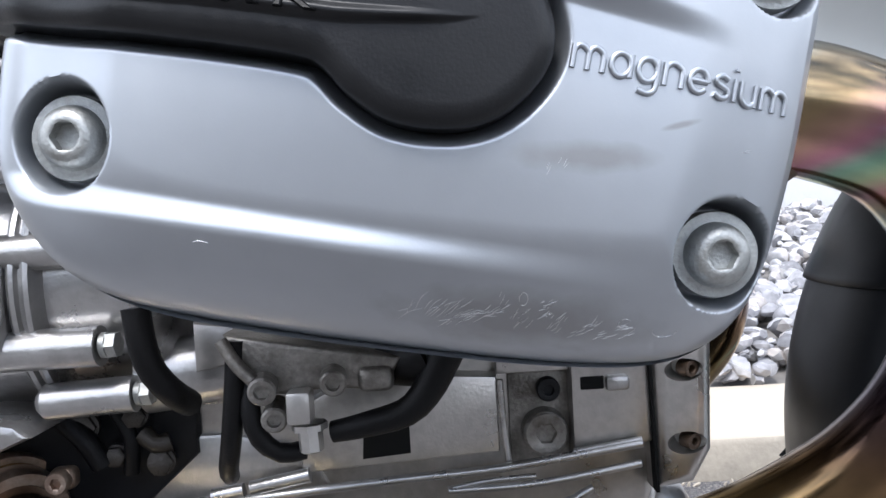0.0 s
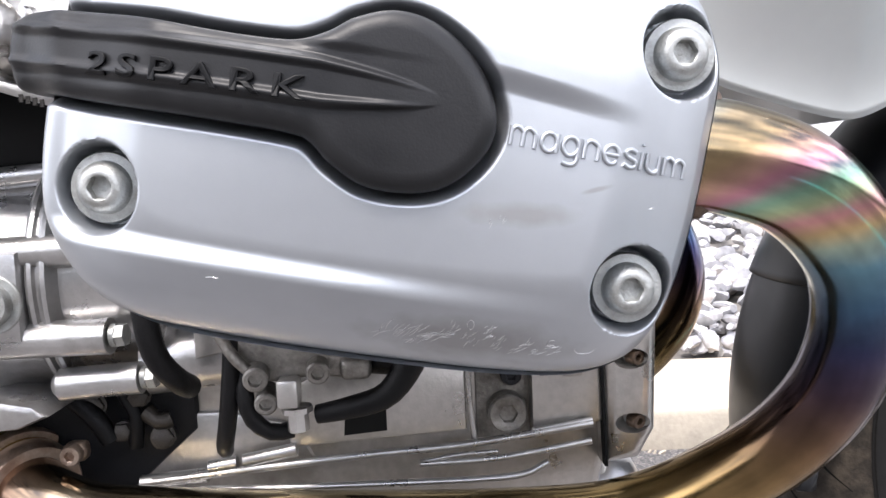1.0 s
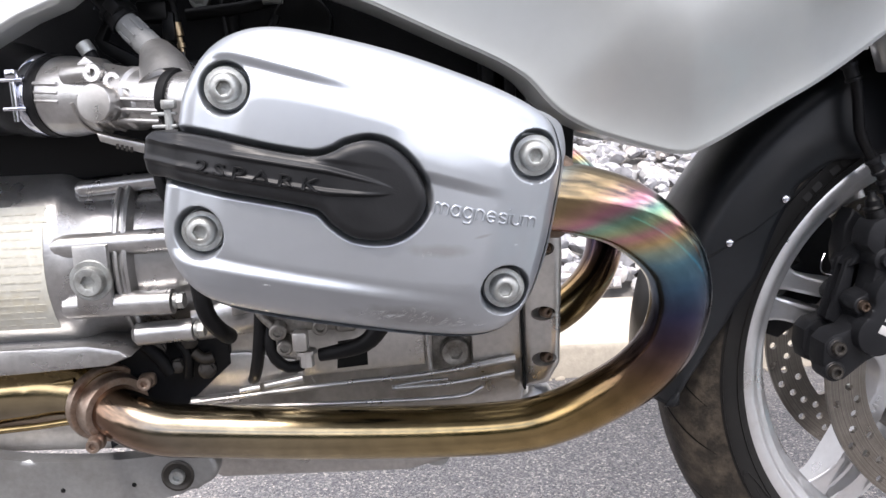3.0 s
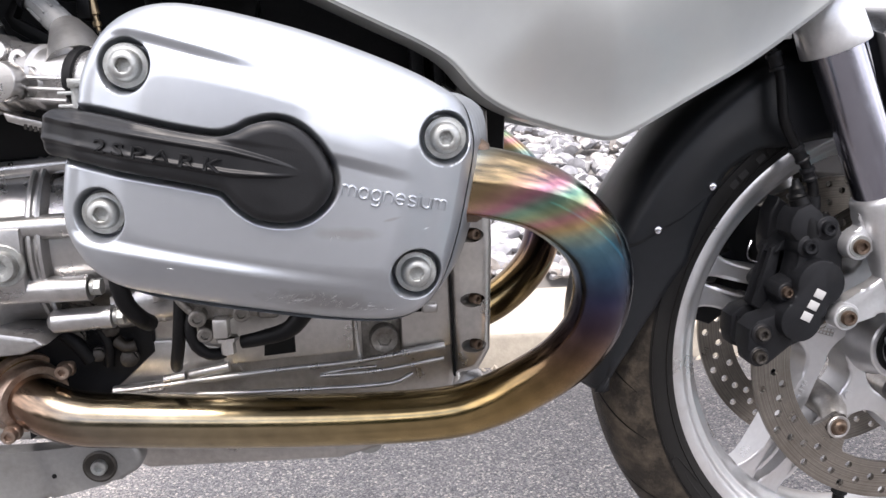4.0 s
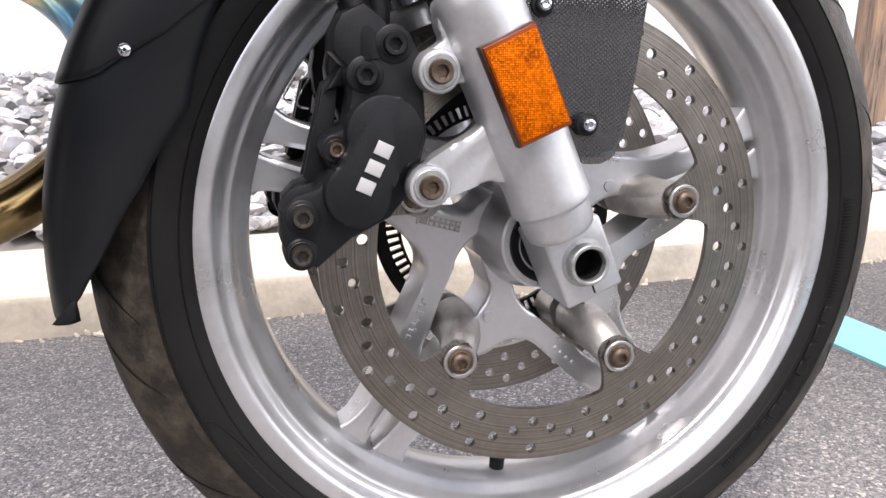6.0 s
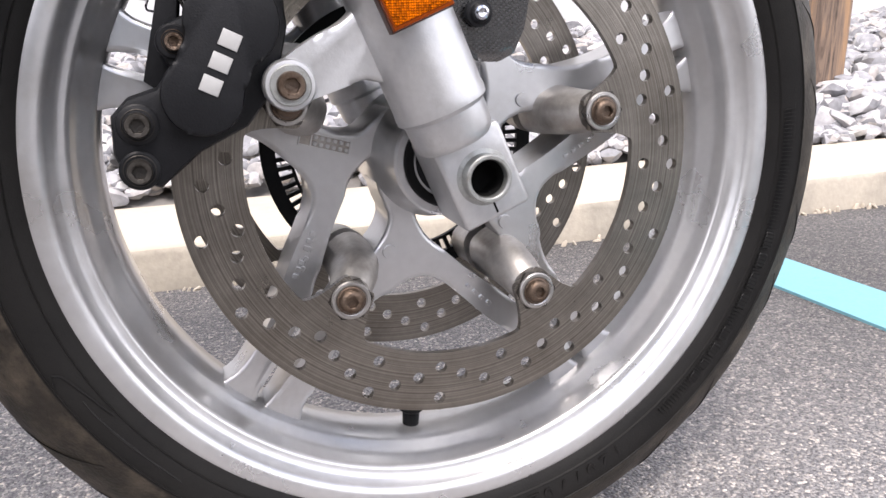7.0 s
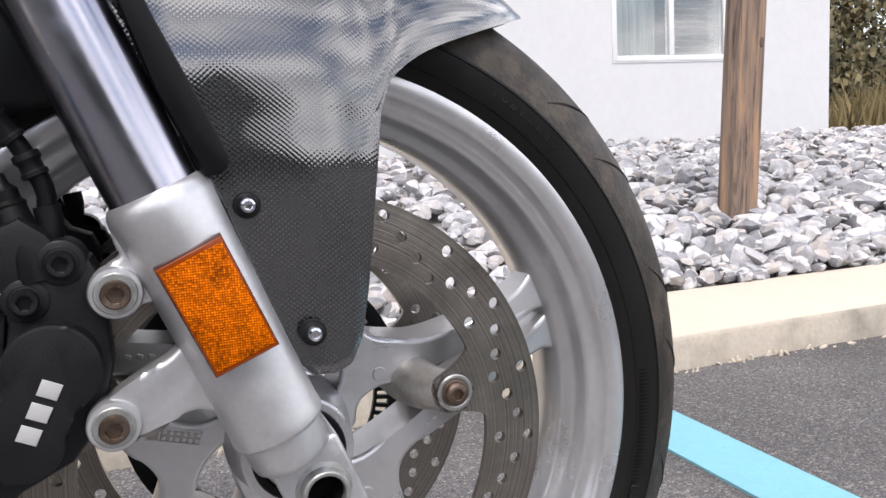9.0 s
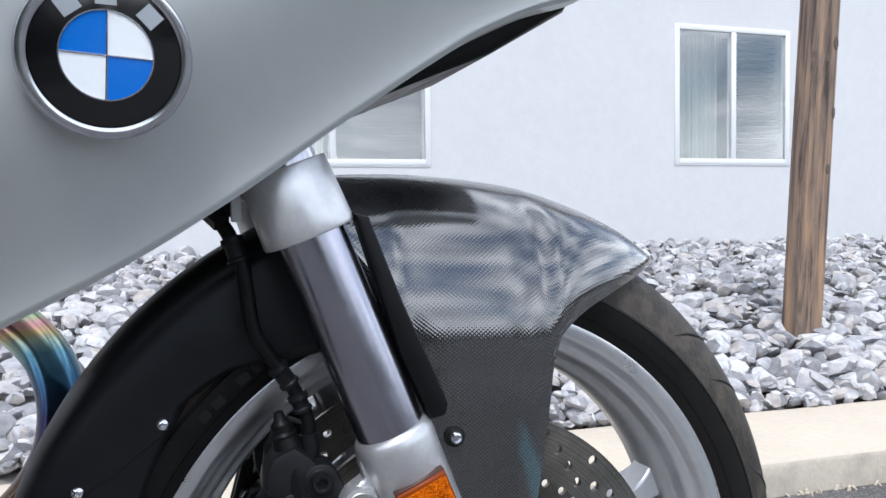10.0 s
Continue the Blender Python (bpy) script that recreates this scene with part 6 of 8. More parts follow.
    part("adjuster_web", bm, CAST_BRIGHT, body)
    bm = bmesh.new()
    tube(bm, [(-0.770, -0.168, 0.594), (-0.7735, -0.166, 0.600), (-0.777, -0.165, 0.6055)], 0.0046, 14)
    part("vacuum_nipple", bm, BLACK, body, "black rubber vacuum nipple")
    bm = bmesh.new()
    tube(bm, [(-0.7755, -0.1655, 0.603), (-0.778, -0.165, 0.607), (-0.780, -0.1645, 0.610)], 0.0056, 14)
    part("nipple_cap", bm, ZINC, body, "dull steel nipple cap")
    # clamp, rubber sleeve to the airbox and rubber ring to the head
    for t, r, mat, lab in ((0.103, 0.0298, HOSE, "black rubber collar"), (0.112, 0.0305, CHROME, "bright steel hose clamp"), (0.124, 0.0295, HOSE, "black rubber collar")):
        bm = bmesh.new()
        lathe(bm, [(r - 0.003, -0.0045), (r, -0.0045), (r + 0.0006, 0.0), (r, 0.0045), (r - 0.003, 0.0045)], axis(a + d * t, d), 56, True)
        part("hose_clamp", bm, mat, body, lab)
    bm = bmesh.new()
    p = a + d * 0.113 + side * 0.0325
    for k in (-0.009, 0.011):
        box(bm, (0, 0, 0), (0.016, 0.005, 0.0028), Matrix.Translation(p + up * k), 0.0008)
    tube(bm, [p + up * -0.018, p, p + up * 0.018], 0.0022, 10)
    box(bm, (0, 0, 0), (0.0075, 0.006, 0.007), Matrix.Translation(p + up * 0.015), 0.0012)
    part("clamp_screw", bm, CHROME, body, "bright clamp screw")
    bm = bmesh.new()
    tube(bm, [a + d * 0.105, a + d * 0.13, (-0.850, -0.135, 0.582), (-0.93, -0.11, 0.585)], lambda f: 0.0285 + 0.008 * min(1, f * 2.2), 36, 0.006)
    part("intake_sleeve", bm, HOSE, body, "black rubber intake sleeve")
    bm = bmesh.new()
    lathe(bm, [(0.018, -0.0035), (0.0215, -0.0035), (0.0222, 0.0), (0.0215, 0.0035), (0.018, 0.0035)], axis(a - d * 0.006, d), 44, True)
    part("intake_ring", bm, HOSE, body, "black rubber intake ring")
    bm = bmesh.new()
    for k in (-0.004, 0.004):
        box(bm, (0, 0, 0), (0.016, 0.006, 0.0024), Matrix.Translation((-0.706, -0.236, 0.5535 + k)), 0.0008)
    box(bm, (0, 0, 0), (0.009, 0.007, 0.006), Matrix.Translation((-0.702, -0.238, 0.5635)), 0.001)
    lathe(bm, [(0.0028, -0.010), (0.0028, 0.008)], axis((-0.703, -0.237, 0.5545), (0, 0, 1)), 12)
    part("clip", bm, ZINC, body, "small steel clip")
    # cone and grey injector above
    bm = bmesh.new()
    tube(bm, [(-0.711, -0.200, 0.573), (-0.717, -0.187, 0.588), (-0.7260, -0.1705, 0.601)], lambda f: 0.0225 - 0.0105 * f, 28)
    part("injector_boss", bm, CAST_BRIGHT, body, "cast cone that carries the injector")
    bm = bmesh.new()
    i0, i1 = Vector((-0.7250, -0.1700, 0.6000)), Vector((-0.7720, -0.1560, 0.6480))
    iv = (i1 - i0).normalized()
    lathe(bm, [(0.0, -0.002), (0.0098, -0.002), (0.0098, 0.016), (0.0090, 0.0165), (0.0090, 0.034), (0.0080, 0.036), (0.0, 0.036)], axis(i0, iv), 24)
    inj = part("injector", bm, GREY_PLASTIC, BIKE, "grey plastic fuel injector with its plug")
    for k in range(8):
        a = 2 * math.pi * k / 8
        e1 = iv.orthogonal().normalized()
        e2 = iv.cross(e1)
        p = i0 + iv * 0.024 + (e1 * math.cos(a) + e2 * math.sin(a)) * 0.0088
        bm = bmesh.new()
        tube(bm, [p - iv * 0.006, p, p + iv * 0.006], 0.0012, 6, 0.004)
        part("injector_rib", bm, GREY_PLASTIC, inj)
    bm = bmesh.new()
    lathe(bm, [(0.0, 0.034), (0.0112, 0.034), (0.0112, 0.039), (0.0096, 0.0395), (0.0096, 0.045), (0.0108, 0.0455), (0.0108, 0.049), (0.0062, 0.051), (0.0058, 0.068), (0.0, 0.069)], axis(i0, iv), 20)
    box(bm, (0, 0.006, 0.044), (0.024, 0.010, 0.012), axis(i0, iv), 0.002)
    part("injector_plug", bm, BLACK, inj, "black electrical plug")
    bm = bmesh.new()
    tube(bm, [(-0.785, -0.12, 0.640), (-0.776, -0.128, 0.646), (-0.768, -0.13, 0.640)], 0.0009, 6, 0.002)
    part("wire_clip", bm, CHROME, inj, "spring wire clip")
    bm = bmesh.new()
    slab(bm, [(-0.783, 0.615), (-0.768, 0.640), (-0.764, 0.637), (-0.776, 0.615), (-0.752, 0.602), (-0.748, 0.594), (-0.757, 0.592), (-0.778, 0.606)], -0.135, -0.122, 0.001)
    part("injector_bracket", bm, BLACK, inj)
    bm = bmesh.new()
    box(bm, (-0.7385, -0.118, 0.636), (0.024, 0.03, 0.015), pose(0, 0, 0), 0.003)
    box(bm, (-0.7385, -0.118, 0.648), (0.017, 0.02, 0.014), pose(0, 0, 0), 0.003)
    box(bm, (-0.7275, -0.120, 0.624), (0.010, 0.02, 0.022), pose(0, 0, 0), 0.002)
    tube(bm, [(-0.745, -0.115, 0.645), (-0.735, -0.11, 0.66), (-0.722, -0.10, 0.69)], 0.006, 10)
    part("coil_plug", bm, BLACK, BIKE, "black plug with cable")
    # throttle cable with brass end
    bm = bmesh.new()
    tube(bm, [(-0.732, -0.115, 0.72), (-0.7275, -0.119, 0.66), (-0.7232, -0.122, 0.627)], 0.0034, 10)
    cable = part("throttle_cable", bm, HOSE, BIKE, "black throttle cable with a brass end")
    bm = bmesh.new()
    lathe(bm, [(0.0040, -0.005), (0.0040, 0.005), (0.0022, 0.006), (0.0022, 0.010), (0.0032, 0.0105), (0.0032, 0.014), (0.0016, 0.0145), (0.0016, 0.019), (0, 0.019)], axis((-0.7225, -0.122, 0.622), (0.15, 0, -1)), 14)
    part("cable_end", bm, BRASS, cable)
    bm = bmesh.new()
    tube(bm, [(-0.7200, -0.122, 0.606), (-0.718, -0.125, 0.600), (-0.714, -0.135, 0.597), (-0.700, -0.15, 0.588)], 0.0011, 8)
    part("inner_cable", bm, CHROME, cable)


def build_frame():
    """Black parts between engine and fairing; flat black slabs fill in the shade there."""
    # solid slab closes the view and stands for the darkness among frame parts
    bm = bmesh.new()
    slab(bm, [(-1.0, 0.50), (-0.45, 0.50), (-0.43, 0.58), (-0.30, 0.66), (-0.2, 0.80), (-1.0, 0.80)], -0.035, 0.035, 0.008)
    fr = part("frame", bm, BLACK_METAL, BIKE, "black slab that stands for the frame and the shade round it")
    # added black slab makes the dark, shaded gap under the intake
    bm = bmesh.new()
    slab(bm, [(-1.0, 0.503), (-0.735, 0.509), (-0.703, 0.515), (-0.703, 0.60), (-1.0, 0.60)], -0.102, -0.03, 0.004)
    part("intake_shade", bm, BLACK, fr, "black slab filling in the shade under the intake")
    bm = bmesh.new()
    lathe(bm, [(0.026, -0.05), (0.026, 0.0), (0.0245, 0.0015), (0.020, 0.0), (0, 0.0)], axis((-0.634, -0.05, 0.630), OUT), 36)
    part("round_cap", bm, BLACK, fr)
    for pts, r in (([(-0.73, -0.06, 0.640), (-0.68, -0.06, 0.645), (-0.655, -0.06, 0.650)], 0.0055), ([(-0.655, -0.06, 0.635), (-0.66, -0.07, 0.62), (-0.668, -0.07, 0.60)], 0.004),
                   ([(-0.70, -0.045, 0.68), (-0.695, -0.045, 0.62), (-0.690, -0.045, 0.58)], 0.007)):
        bm = bmesh.new()
        tube(bm, pts, r, 10)
        part("hose", bm, HOSE, fr)
    bm = bmesh.new()
    screw(bm, (-0.722, -0.04, 0.655), OUT, 0.009, 0.006, 0.5)
    part("frame_bolt", bm, ZINC, fr)
    bm = bmesh.new()
    lathe(bm, [(0.006, -0.008), (0.006, 0.008), (0, 0.008)], axis((-0.655, -0.07, 0.651), (1, 0, 0)), 12)
    part("hose_ferrule", bm, ZINC, fr)
    bm = bmesh.new()
    slab(bm, [(-0.424, 0.46), (-0.398, 0.46), (-0.39, 0.60), (-0.424, 0.62)], -0.045, 0.045, 0.004)
    part("frame_strut", bm, BLACK_METAL, fr, "black frame strut")
    for x, z in ((-0.492, 0.553), (-0.438, 0.525)):
        bm = bmesh.new()
        screw(bm, (x, -0.062, z), OUT, 0.0085, 0.006, 0.45)
        part("frame_bolt", bm, BLACK_METAL, fr)
    for x0, x1 in ((-0.477, -0.466), (-0.458, -0.448)):
        bm = bmesh.new()
        slab(bm, [(x0, 0.50), (x1, 0.50), (x1 - 0.004, 0.60), (x0 - 0.004, 0.60)], -0.068, -0.03, 0.002)
        part("engine_bracket", bm, BLACK_METAL, fr)


build_valve_cover()
build_cylinder_head()
build_exhaust()
build_engine()
build_wiring()
build_intake()
build_frame()

# ---- front wheel, fork, brakes, mudguards, fairing ----
def around(a, r, y):
    """A point of the front wheel at angle a (degrees, from straight ahead upwards), radius r, side y."""
    return Vector((WC.x + r * math.cos(radians(a)), y, WC.z + r * math.sin(radians(a))))


WHEEL_AXIS = Matrix.Translation(WC) @ Matrix.Rotation(radians(90), 4, "X")   # local z points to -y


def build_tyre(wheel):
    half = [(0.2270, 0.046), (0.2330, 0.0525), (0.2400, 0.0565), (0.2470, 0.0588), (0.2520, 0.0599), (0.2555, 0.0603), (0.2575, 0.0603), (0.2587, 0.0600), (0.2596, 0.0592)]
    bm = bmesh.new()
    lathe(bm, half + [(0.2550, 0.050), (0.22, 0.030)], WHEEL_AXIS, 360)
    lathe(bm, [(0.22, -0.030), (0.2550, -0.050)] + [(r, -h) for r, h in half[::-1]], WHEEL_AXIS, 360)
    for v in bm.verts:
        v.co.z = max(v.co.z, 0.001)
    tyre = part("tyre", bm, RUBBER, wheel, "black sport tyre sidewall with moulded lettering", 50)
    bm = bmesh.new()
    tread = []
    for k in range(25):
        t = -1 + 2 * k / 24
        tread.append((0.3015 - 0.0437 * abs(t) ** 2.6, 0.0596 * t))
    lathe(bm, [(0.253, -0.0560)] + tread + [(0.253, 0.0560)], WHEEL_AXIS, 400)
    for v in bm.verts:
        v.co.z = max(v.co.z, 0.0008)
    part("tread", bm, TREAD, wheel, "worn brownish tyre tread with curved sipes", 50)
    # curved sipes cut across both shoulders
    bm = bmesh.new()
    for k in range(24):
        for sgn in (1, -1):
            a0 = k * 15 + (7 if sgn > 0 else 0)
            pts = []
            for j in range(7):
                f = j / 6
                y = sgn * (0.006 + 0.046 * f)
                t = y / 0.0596
                r = 0.3015 - 0.0437 * abs(t) ** 2.6 - 0.0003
                pts.append(around(a0 + 11 * f ** 1.4 + (4 if k % 2 else 0), r + 0.0002, -y))
            if min(p.z for p in pts) < 0.006:
                continue
            tube(bm, pts, lambda f: 0.0005 + 0.0014 * math.sin(math.pi * min(1, f * 0.95 + 0.05)), 6, 0.005, None, 0.25, (pts[3] - WC).cross(pts[4] - pts[3]))
    part("tread_groove", bm, GROOVE, wheel, "dark curved tread sipes")
    # moulded ridges on the sidewall
    for r, y in ((0.2575, 0.0606), (0.2415, 0.0574)):
        bm = bmesh.new()
        lathe(bm, [(r - 0.0009, y - 0.001), (r, y + 0.0006), (r + 0.0009, y - 0.001)], WHEEL_AXIS, 160)
        part("sidewall_ridge", bm, RUBBER, wheel)
    # fine radial ribbing behind the lettering
    bm = bmesh.new()
    for k in range(90):
        a = -52 + k * 0.62
        box(bm, (0, 0, 0), (0.0155, 0.0008, 0.0006), Matrix.Translation(around(a, 0.2510, -0.0594)) @ Matrix.Rotation(radians(-a), 4, "Y"))
    part("sidewall_ribbing", bm, RUBBER, wheel, "fine ribs moulded in the sidewall")

    def arc_bars(a, r, sizes, h, gap):
        for w in sizes:
            if w > 0:
                bm = bmesh.new()
                box(bm, (0, 0, 0), (h, 0.0008, w), Matrix.Translation(around(a + math.degrees(w / 2 / r), r, -0.0594)) @ Matrix.Rotation(radians(-(a + math.degrees(w / 2 / r))), 4, "Y"), 0.0005, 1)
                part("sidewall_mark", bm, LETTER_RUBBER, wheel, "raised maker's mark as a plain bar")
            a += math.degrees((abs(w) + gap) / r)

    arc_bars(-45, 0.2505, (0.008, 0.008, 0.011, 0.011, -0.008, 0.012, 0.013, 0.012, 0.012), 0.0115, 0.0035)
    arc_bars(118, 0.2505, (0.009, 0.005, 0.009, 0.008, 0.010, -0.006, 0.010, 0.009), 0.0115, 0.003)

    def arc_text(text, a, r, size, step):
        for ch in text:
            if ch != " ":
                cu = bpy.data.curves.new("letter", "FONT")
                cu.body, cu.size, cu.extrude, cu.align_x, cu.resolution_u = ch, size, 0.0005, "CENTER", 3
                tmp = bpy.data.objects.new("letter", cu)
                scene.collection.objects.link(tmp)
                me = bpy.data.meshes.new_from_object(tmp)
                bpy.data.objects.remove(tmp)
                me.transform(Matrix.Translation(around(a, r, -0.0594)) @ Matrix.Rotation(radians(-(a - 90)), 4, "Y") @ Matrix.Rotation(radians(90), 4, "X") @ Matrix.Translation((0, -size * 0.36, 0)))
                part("sidewall_letter", me, LETTER_RUBBER, wheel, "", 30)
            a -= step

    flip = "120/70ZR17"
    a = -86.0
    for ch in flip[::-1]:
        cu = bpy.data.curves.new("letter", "FONT")
        cu.body, cu.size, cu.extrude, cu.align_x, cu.resolution_u = ch, 0.016, 0.0005, "CENTER", 3
        tmp = bpy.data.objects.new("letter", cu)
        scene.collection.objects.link(tmp)
        me = bpy.data.meshes.new_from_object(tmp)
        bpy.data.objects.remove(tmp)
        me.transform(Matrix.Translation(around(a, 0.2500, -0.0594)) @ Matrix.Rotation(radians(-(a - 90)), 4, "Y") @ Matrix.Rotation(radians(90), 4, "X") @ Matrix.Translation((0, -0.0058, 0)))
        part("sidewall_letter", me, LETTER_RUBBER, wheel, "", 30)
        a += 2.7
    arc_text("TUBELESS", 56, 0.2520, 0.0082, 1.75)
    arc_text("LOAD RANGE B", 6, 0.2530, 0.0052, 0.85)
    # arrow for the turning direction
    bm = bmesh.new()
    for a in (208, 211.5):
        tube(bm, [around(a, 0.2500, -0.0592), around(a + 4, 0.2500, -0.0594), around(a + 14, 0.2500, -0.0592)], 0.0006, 6)
    tube(bm, [around(205.5, 0.2585, -0.0602), around(203, 0.2515, -0.0602), around(212, 0.2430, -0.0590)], 0.0006, 6)
    part("sidewall_arrow", bm, LETTER_RUBBER, wheel, "moulded arrow")


def build_rim(wheel):
    prof = [(0.2275, 0.0440), (0.2325, 0.0490), (0.2340, 0.0510), (0.2335, 0.0530), (0.2318, 0.0536), (0.2250, 0.0528), (0.2225, 0.0518), (0.2208, 0.0492), (0.2180, 0.0445), (0.2152, 0.0425),
            (0.2128, 0.0424), (0.2112, 0.0416), (0.2098, 0.0385), (0.2085, 0.0320), (0.2060, 0.0270), (0.2020, 0.0235), (0.1990, 0.0190), (0.1978, 0.0)]
    prof = prof + [(r, -h) for r, h in prof[::-1][1:]]
    bm = bmesh.new()
    lathe(bm, prof, WHEEL_AXIS, 180)
    part("rim", bm, SILVER_RIM, wheel, "silver painted cast rim with brake dust", 50)
    # five forked spokes
    for k in range(5):
        a = 49 + 72 * k
        bm = bmesh.new()
        b0 = 13 + 72 * k
        edge = [(-32, 0.034), (-27.0, 0.0405), (-8, 0.0450), (2.5, 0.0500), (5.8, 0.0624), (4.9, 0.0780), (4.0, 0.0950), (3.4, 0.1200), (3.6, 0.1500), (4.0, 0.1780), (4.0, 0.1920), (3.8, 0.2030), (7.6, 0.2056),
                (11.8, 0.2030), (10.8, 0.1920), (10.4, 0.1780), (10.4, 0.1500), (11.4, 0.1300), (14.6, 0.1080), (21.0, 0.0930), (28.5, 0.0835), (36.0, 0.0815), (43.0, 0.0865), (49.7, 0.0984), (56.4, 0.1180), (62.6, 0.1420),
                (66.2, 0.1700), (67.0, 0.1900), (66.4, 0.2030), (70.2, 0.2056), (74.0, 0.2030), (73.0, 0.1900), (72.0, 0.1720), (70.0, 0.1420), (66.4, 0.1130), (61.0, 0.0950), (54.5, 0.0800), (44.6, 0.0640), (37.0, 0.0565), (31.0, 0.0505), (25.0, 0.0440), (18.0, 0.037), (-6, 0.030)]
        ol = rounded([tuple(around(b0 + da, r, 0).xz) for da, r in edge], 150)
        slab(bm, [tuple(p) for p in ol], -0.0275, 0.0120, 0.0036, 3)
        # the arms thin out towards the rim
        for v in bm.verts:
            v.co.y *= 1 - 0.40 * float(smooth((v.co - WC).length, 0.160, 0.206))
        # boss marks
        if k != 2:
            lathe(bm, [(0.0048, 0), (0.0045, 0.0016), (0, 0.0018)], axis(around(b0 + 13, 0.069, -0.0275), OUT), 16)
        spoke = part("spoke", bm, SILVER_RIM, wheel, "silver cast forked spoke", 50)
        even = spoke.modifiers.new("even", "WEIGHTED_NORMAL")
        even.keep_sharp, even.weight = True, 90
        for q in range(4):
            c0 = around(b0 + 53.5 + 1.9 * q, 0.0935 + 0.0056 * q, -0.0279)
            bm = bmesh.new()
            box(bm, (0, 0, 0), (0.0036, 0.0022, 0.0028), Matrix.Translation(c0) @ Matrix.Rotation(radians(-(b0 + 76)), 4, "Y"), 0.0004, 1)
            part("cast_mark", bm, SILVER_RIM, wheel, "raised casting mark as a plain bar")
        # lug that carries the disc
        b = 13 + 72 * k
        for side in (-1, 1):
            bm = bmesh.new()
            loops = []
            for da, rc, wide, deep, yy in ((1.0, 0.0870, 0.0165, 0.0165, 0.006), (1.0, 0.0875, 0.0160, 0.0160, 0.020), (1.0, 0.0885, 0.0152, 0.0152, 0.034), (0.5, 0.0915, 0.0142, 0.0142, 0.046),
                                           (0.0, 0.0970, 0.0128, 0.0128, 0.056), (0.0, 0.1008, 0.0120, 0.0120, 0.0605)):
                loop = []
                for q in range(20):
                    th = 2 * math.pi * q / 20
                    cx, cy = math.cos(th), math.sin(th)
                    px, py = math.copysign(abs(cx) ** 0.8, cx), math.copysign(abs(cy) ** 0.8, cy)
                    loop.append(bm.verts.new(around(b + da + math.degrees(wide / rc) * py, rc + deep * px, side * yy)))
                loops.append(loop)
            for p0, p1 in zip(loops, loops[1:]):
                for q in range(20):
                    j = (q + 1) % 20
                    bm.faces.new((p0[q], p0[j], p1[j], p1[q]))
            bm.faces.new(loops[0])
            bm.faces.new(loops[-1][::-1])
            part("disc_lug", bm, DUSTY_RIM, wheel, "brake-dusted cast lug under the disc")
    # date stamp and bars of cast figures on two spokes
    stamp = Matrix.Translation((-0.0686, -0.0278, 0.3015)) @ Matrix.Rotation(radians(17), 4, "Y")
    bm = bmesh.new()
    box(bm, (0, 0, 0), (0.0312, 0.0010, 0.0084), stamp)
    part("stamp_field", bm, DUSTY_RIM, wheel, "darker field of the date stamp")
    bm = bmesh.new()
    for cx, cz, sx_, sz_ in ((0, 0.0041, 0.0318, 0.0008), (0, -0.0041, 0.0318, 0.0008), (-0.0157, 0, 0.0008, 0.0090), (0.0157, 0, 0.0008, 0.0090), (-0.0085, 0, 0.0007, 0.0080)):
        box(bm, (cx, -0.0004, cz), (sx_, 0.0022, sz_), stamp)
    for i in range(6):
        for j in (-1, 1):
            box(bm, (-0.0060 + 0.0040 * i, -0.0003, j * 0.0020), (0.0027, 0.0020, 0.0026), stamp, 0.0005, 1)
    part("date_stamp", bm, SILVER_RIM, wheel, "cast date stamp grid")
    for i in range(7):
        if i != 3:
            bm = bmesh.new()
            box(bm, (0, 0, 0), (0.0038, 0.0022, 0.0030), Matrix.Translation(Vector((-0.0812, -0.0279, 0.2455)).lerp(Vector((-0.0938, -0.0279, 0.2195)), i / 6)) @ Matrix.Rotation(radians(27), 4, "Y"), 0.0004, 1)
            part("cast_mark", bm, SILVER_RIM, wheel, "raised casting mark as a plain bar")
    bm = bmesh.new()
    lathe(bm, [(0.0, 0.0615), (0.0325, 0.0615), (0.0340, 0.060), (0.0345, 0.050), (0.0365, 0.035), (0.0405, 0.027), (0.0405, -0.027), (0.0365, -0.035), (0.0345, -0.05), (0.033, -0.0615), (0, -0.0615)], WHEEL_AXIS, 48)
    part("hub", bm, SILVER_RIM, wheel, "silver cast hub")
    bm = bmesh.new()
    lathe(bm, [(0.0225, 0.058), (0.0225, 0.0630), (0.0235, 0.0640), (0.0275, 0.0640), (0.0285, 0.0630), (0.0285, 0.058)], WHEEL_AXIS, 48, True)
    part("hub_seal", bm, BLACK, wheel, "black hub seal")
    # tooth ring behind the spokes
    bm = bmesh.new()
    lathe(bm, [(0.0800, -0.053), (0.0800, -0.057), (0.0822, -0.057), (0.0822, -0.053)], WHEEL_AXIS, 72, True)
    lathe(bm, [(0.0915, -0.053), (0.0915, -0.057), (0.1020, -0.057), (0.1020, -0.053)], WHEEL_AXIS, 72, True)
    for k in range(84):
        a = k * 360 / 84
        box(bm, (0, 0, 0), (0.0110, 0.0035, 0.0030), Matrix.Translation(around(a, 0.0870, 0.055)) @ Matrix.Rotation(radians(-a), 4, "Y"))
    part("sensor_ring", bm, BLACK_METAL, wheel, "black toothed speed sensor ring")
    bm = bmesh.new()
    lathe(bm, [(0.0058, -0.004), (0.0062, 0.010), (0.0085, 0.012), (0.0085, 0.014), (0.0055, 0.022), (0.0048, 0.026), (0, 0.026)], axis(around(264.5, 0.199, -0.002), around(84.5, 1, 0) - WC), 18)
    part("valve", bm, BLACK, wheel, "black rubber tyre valve")


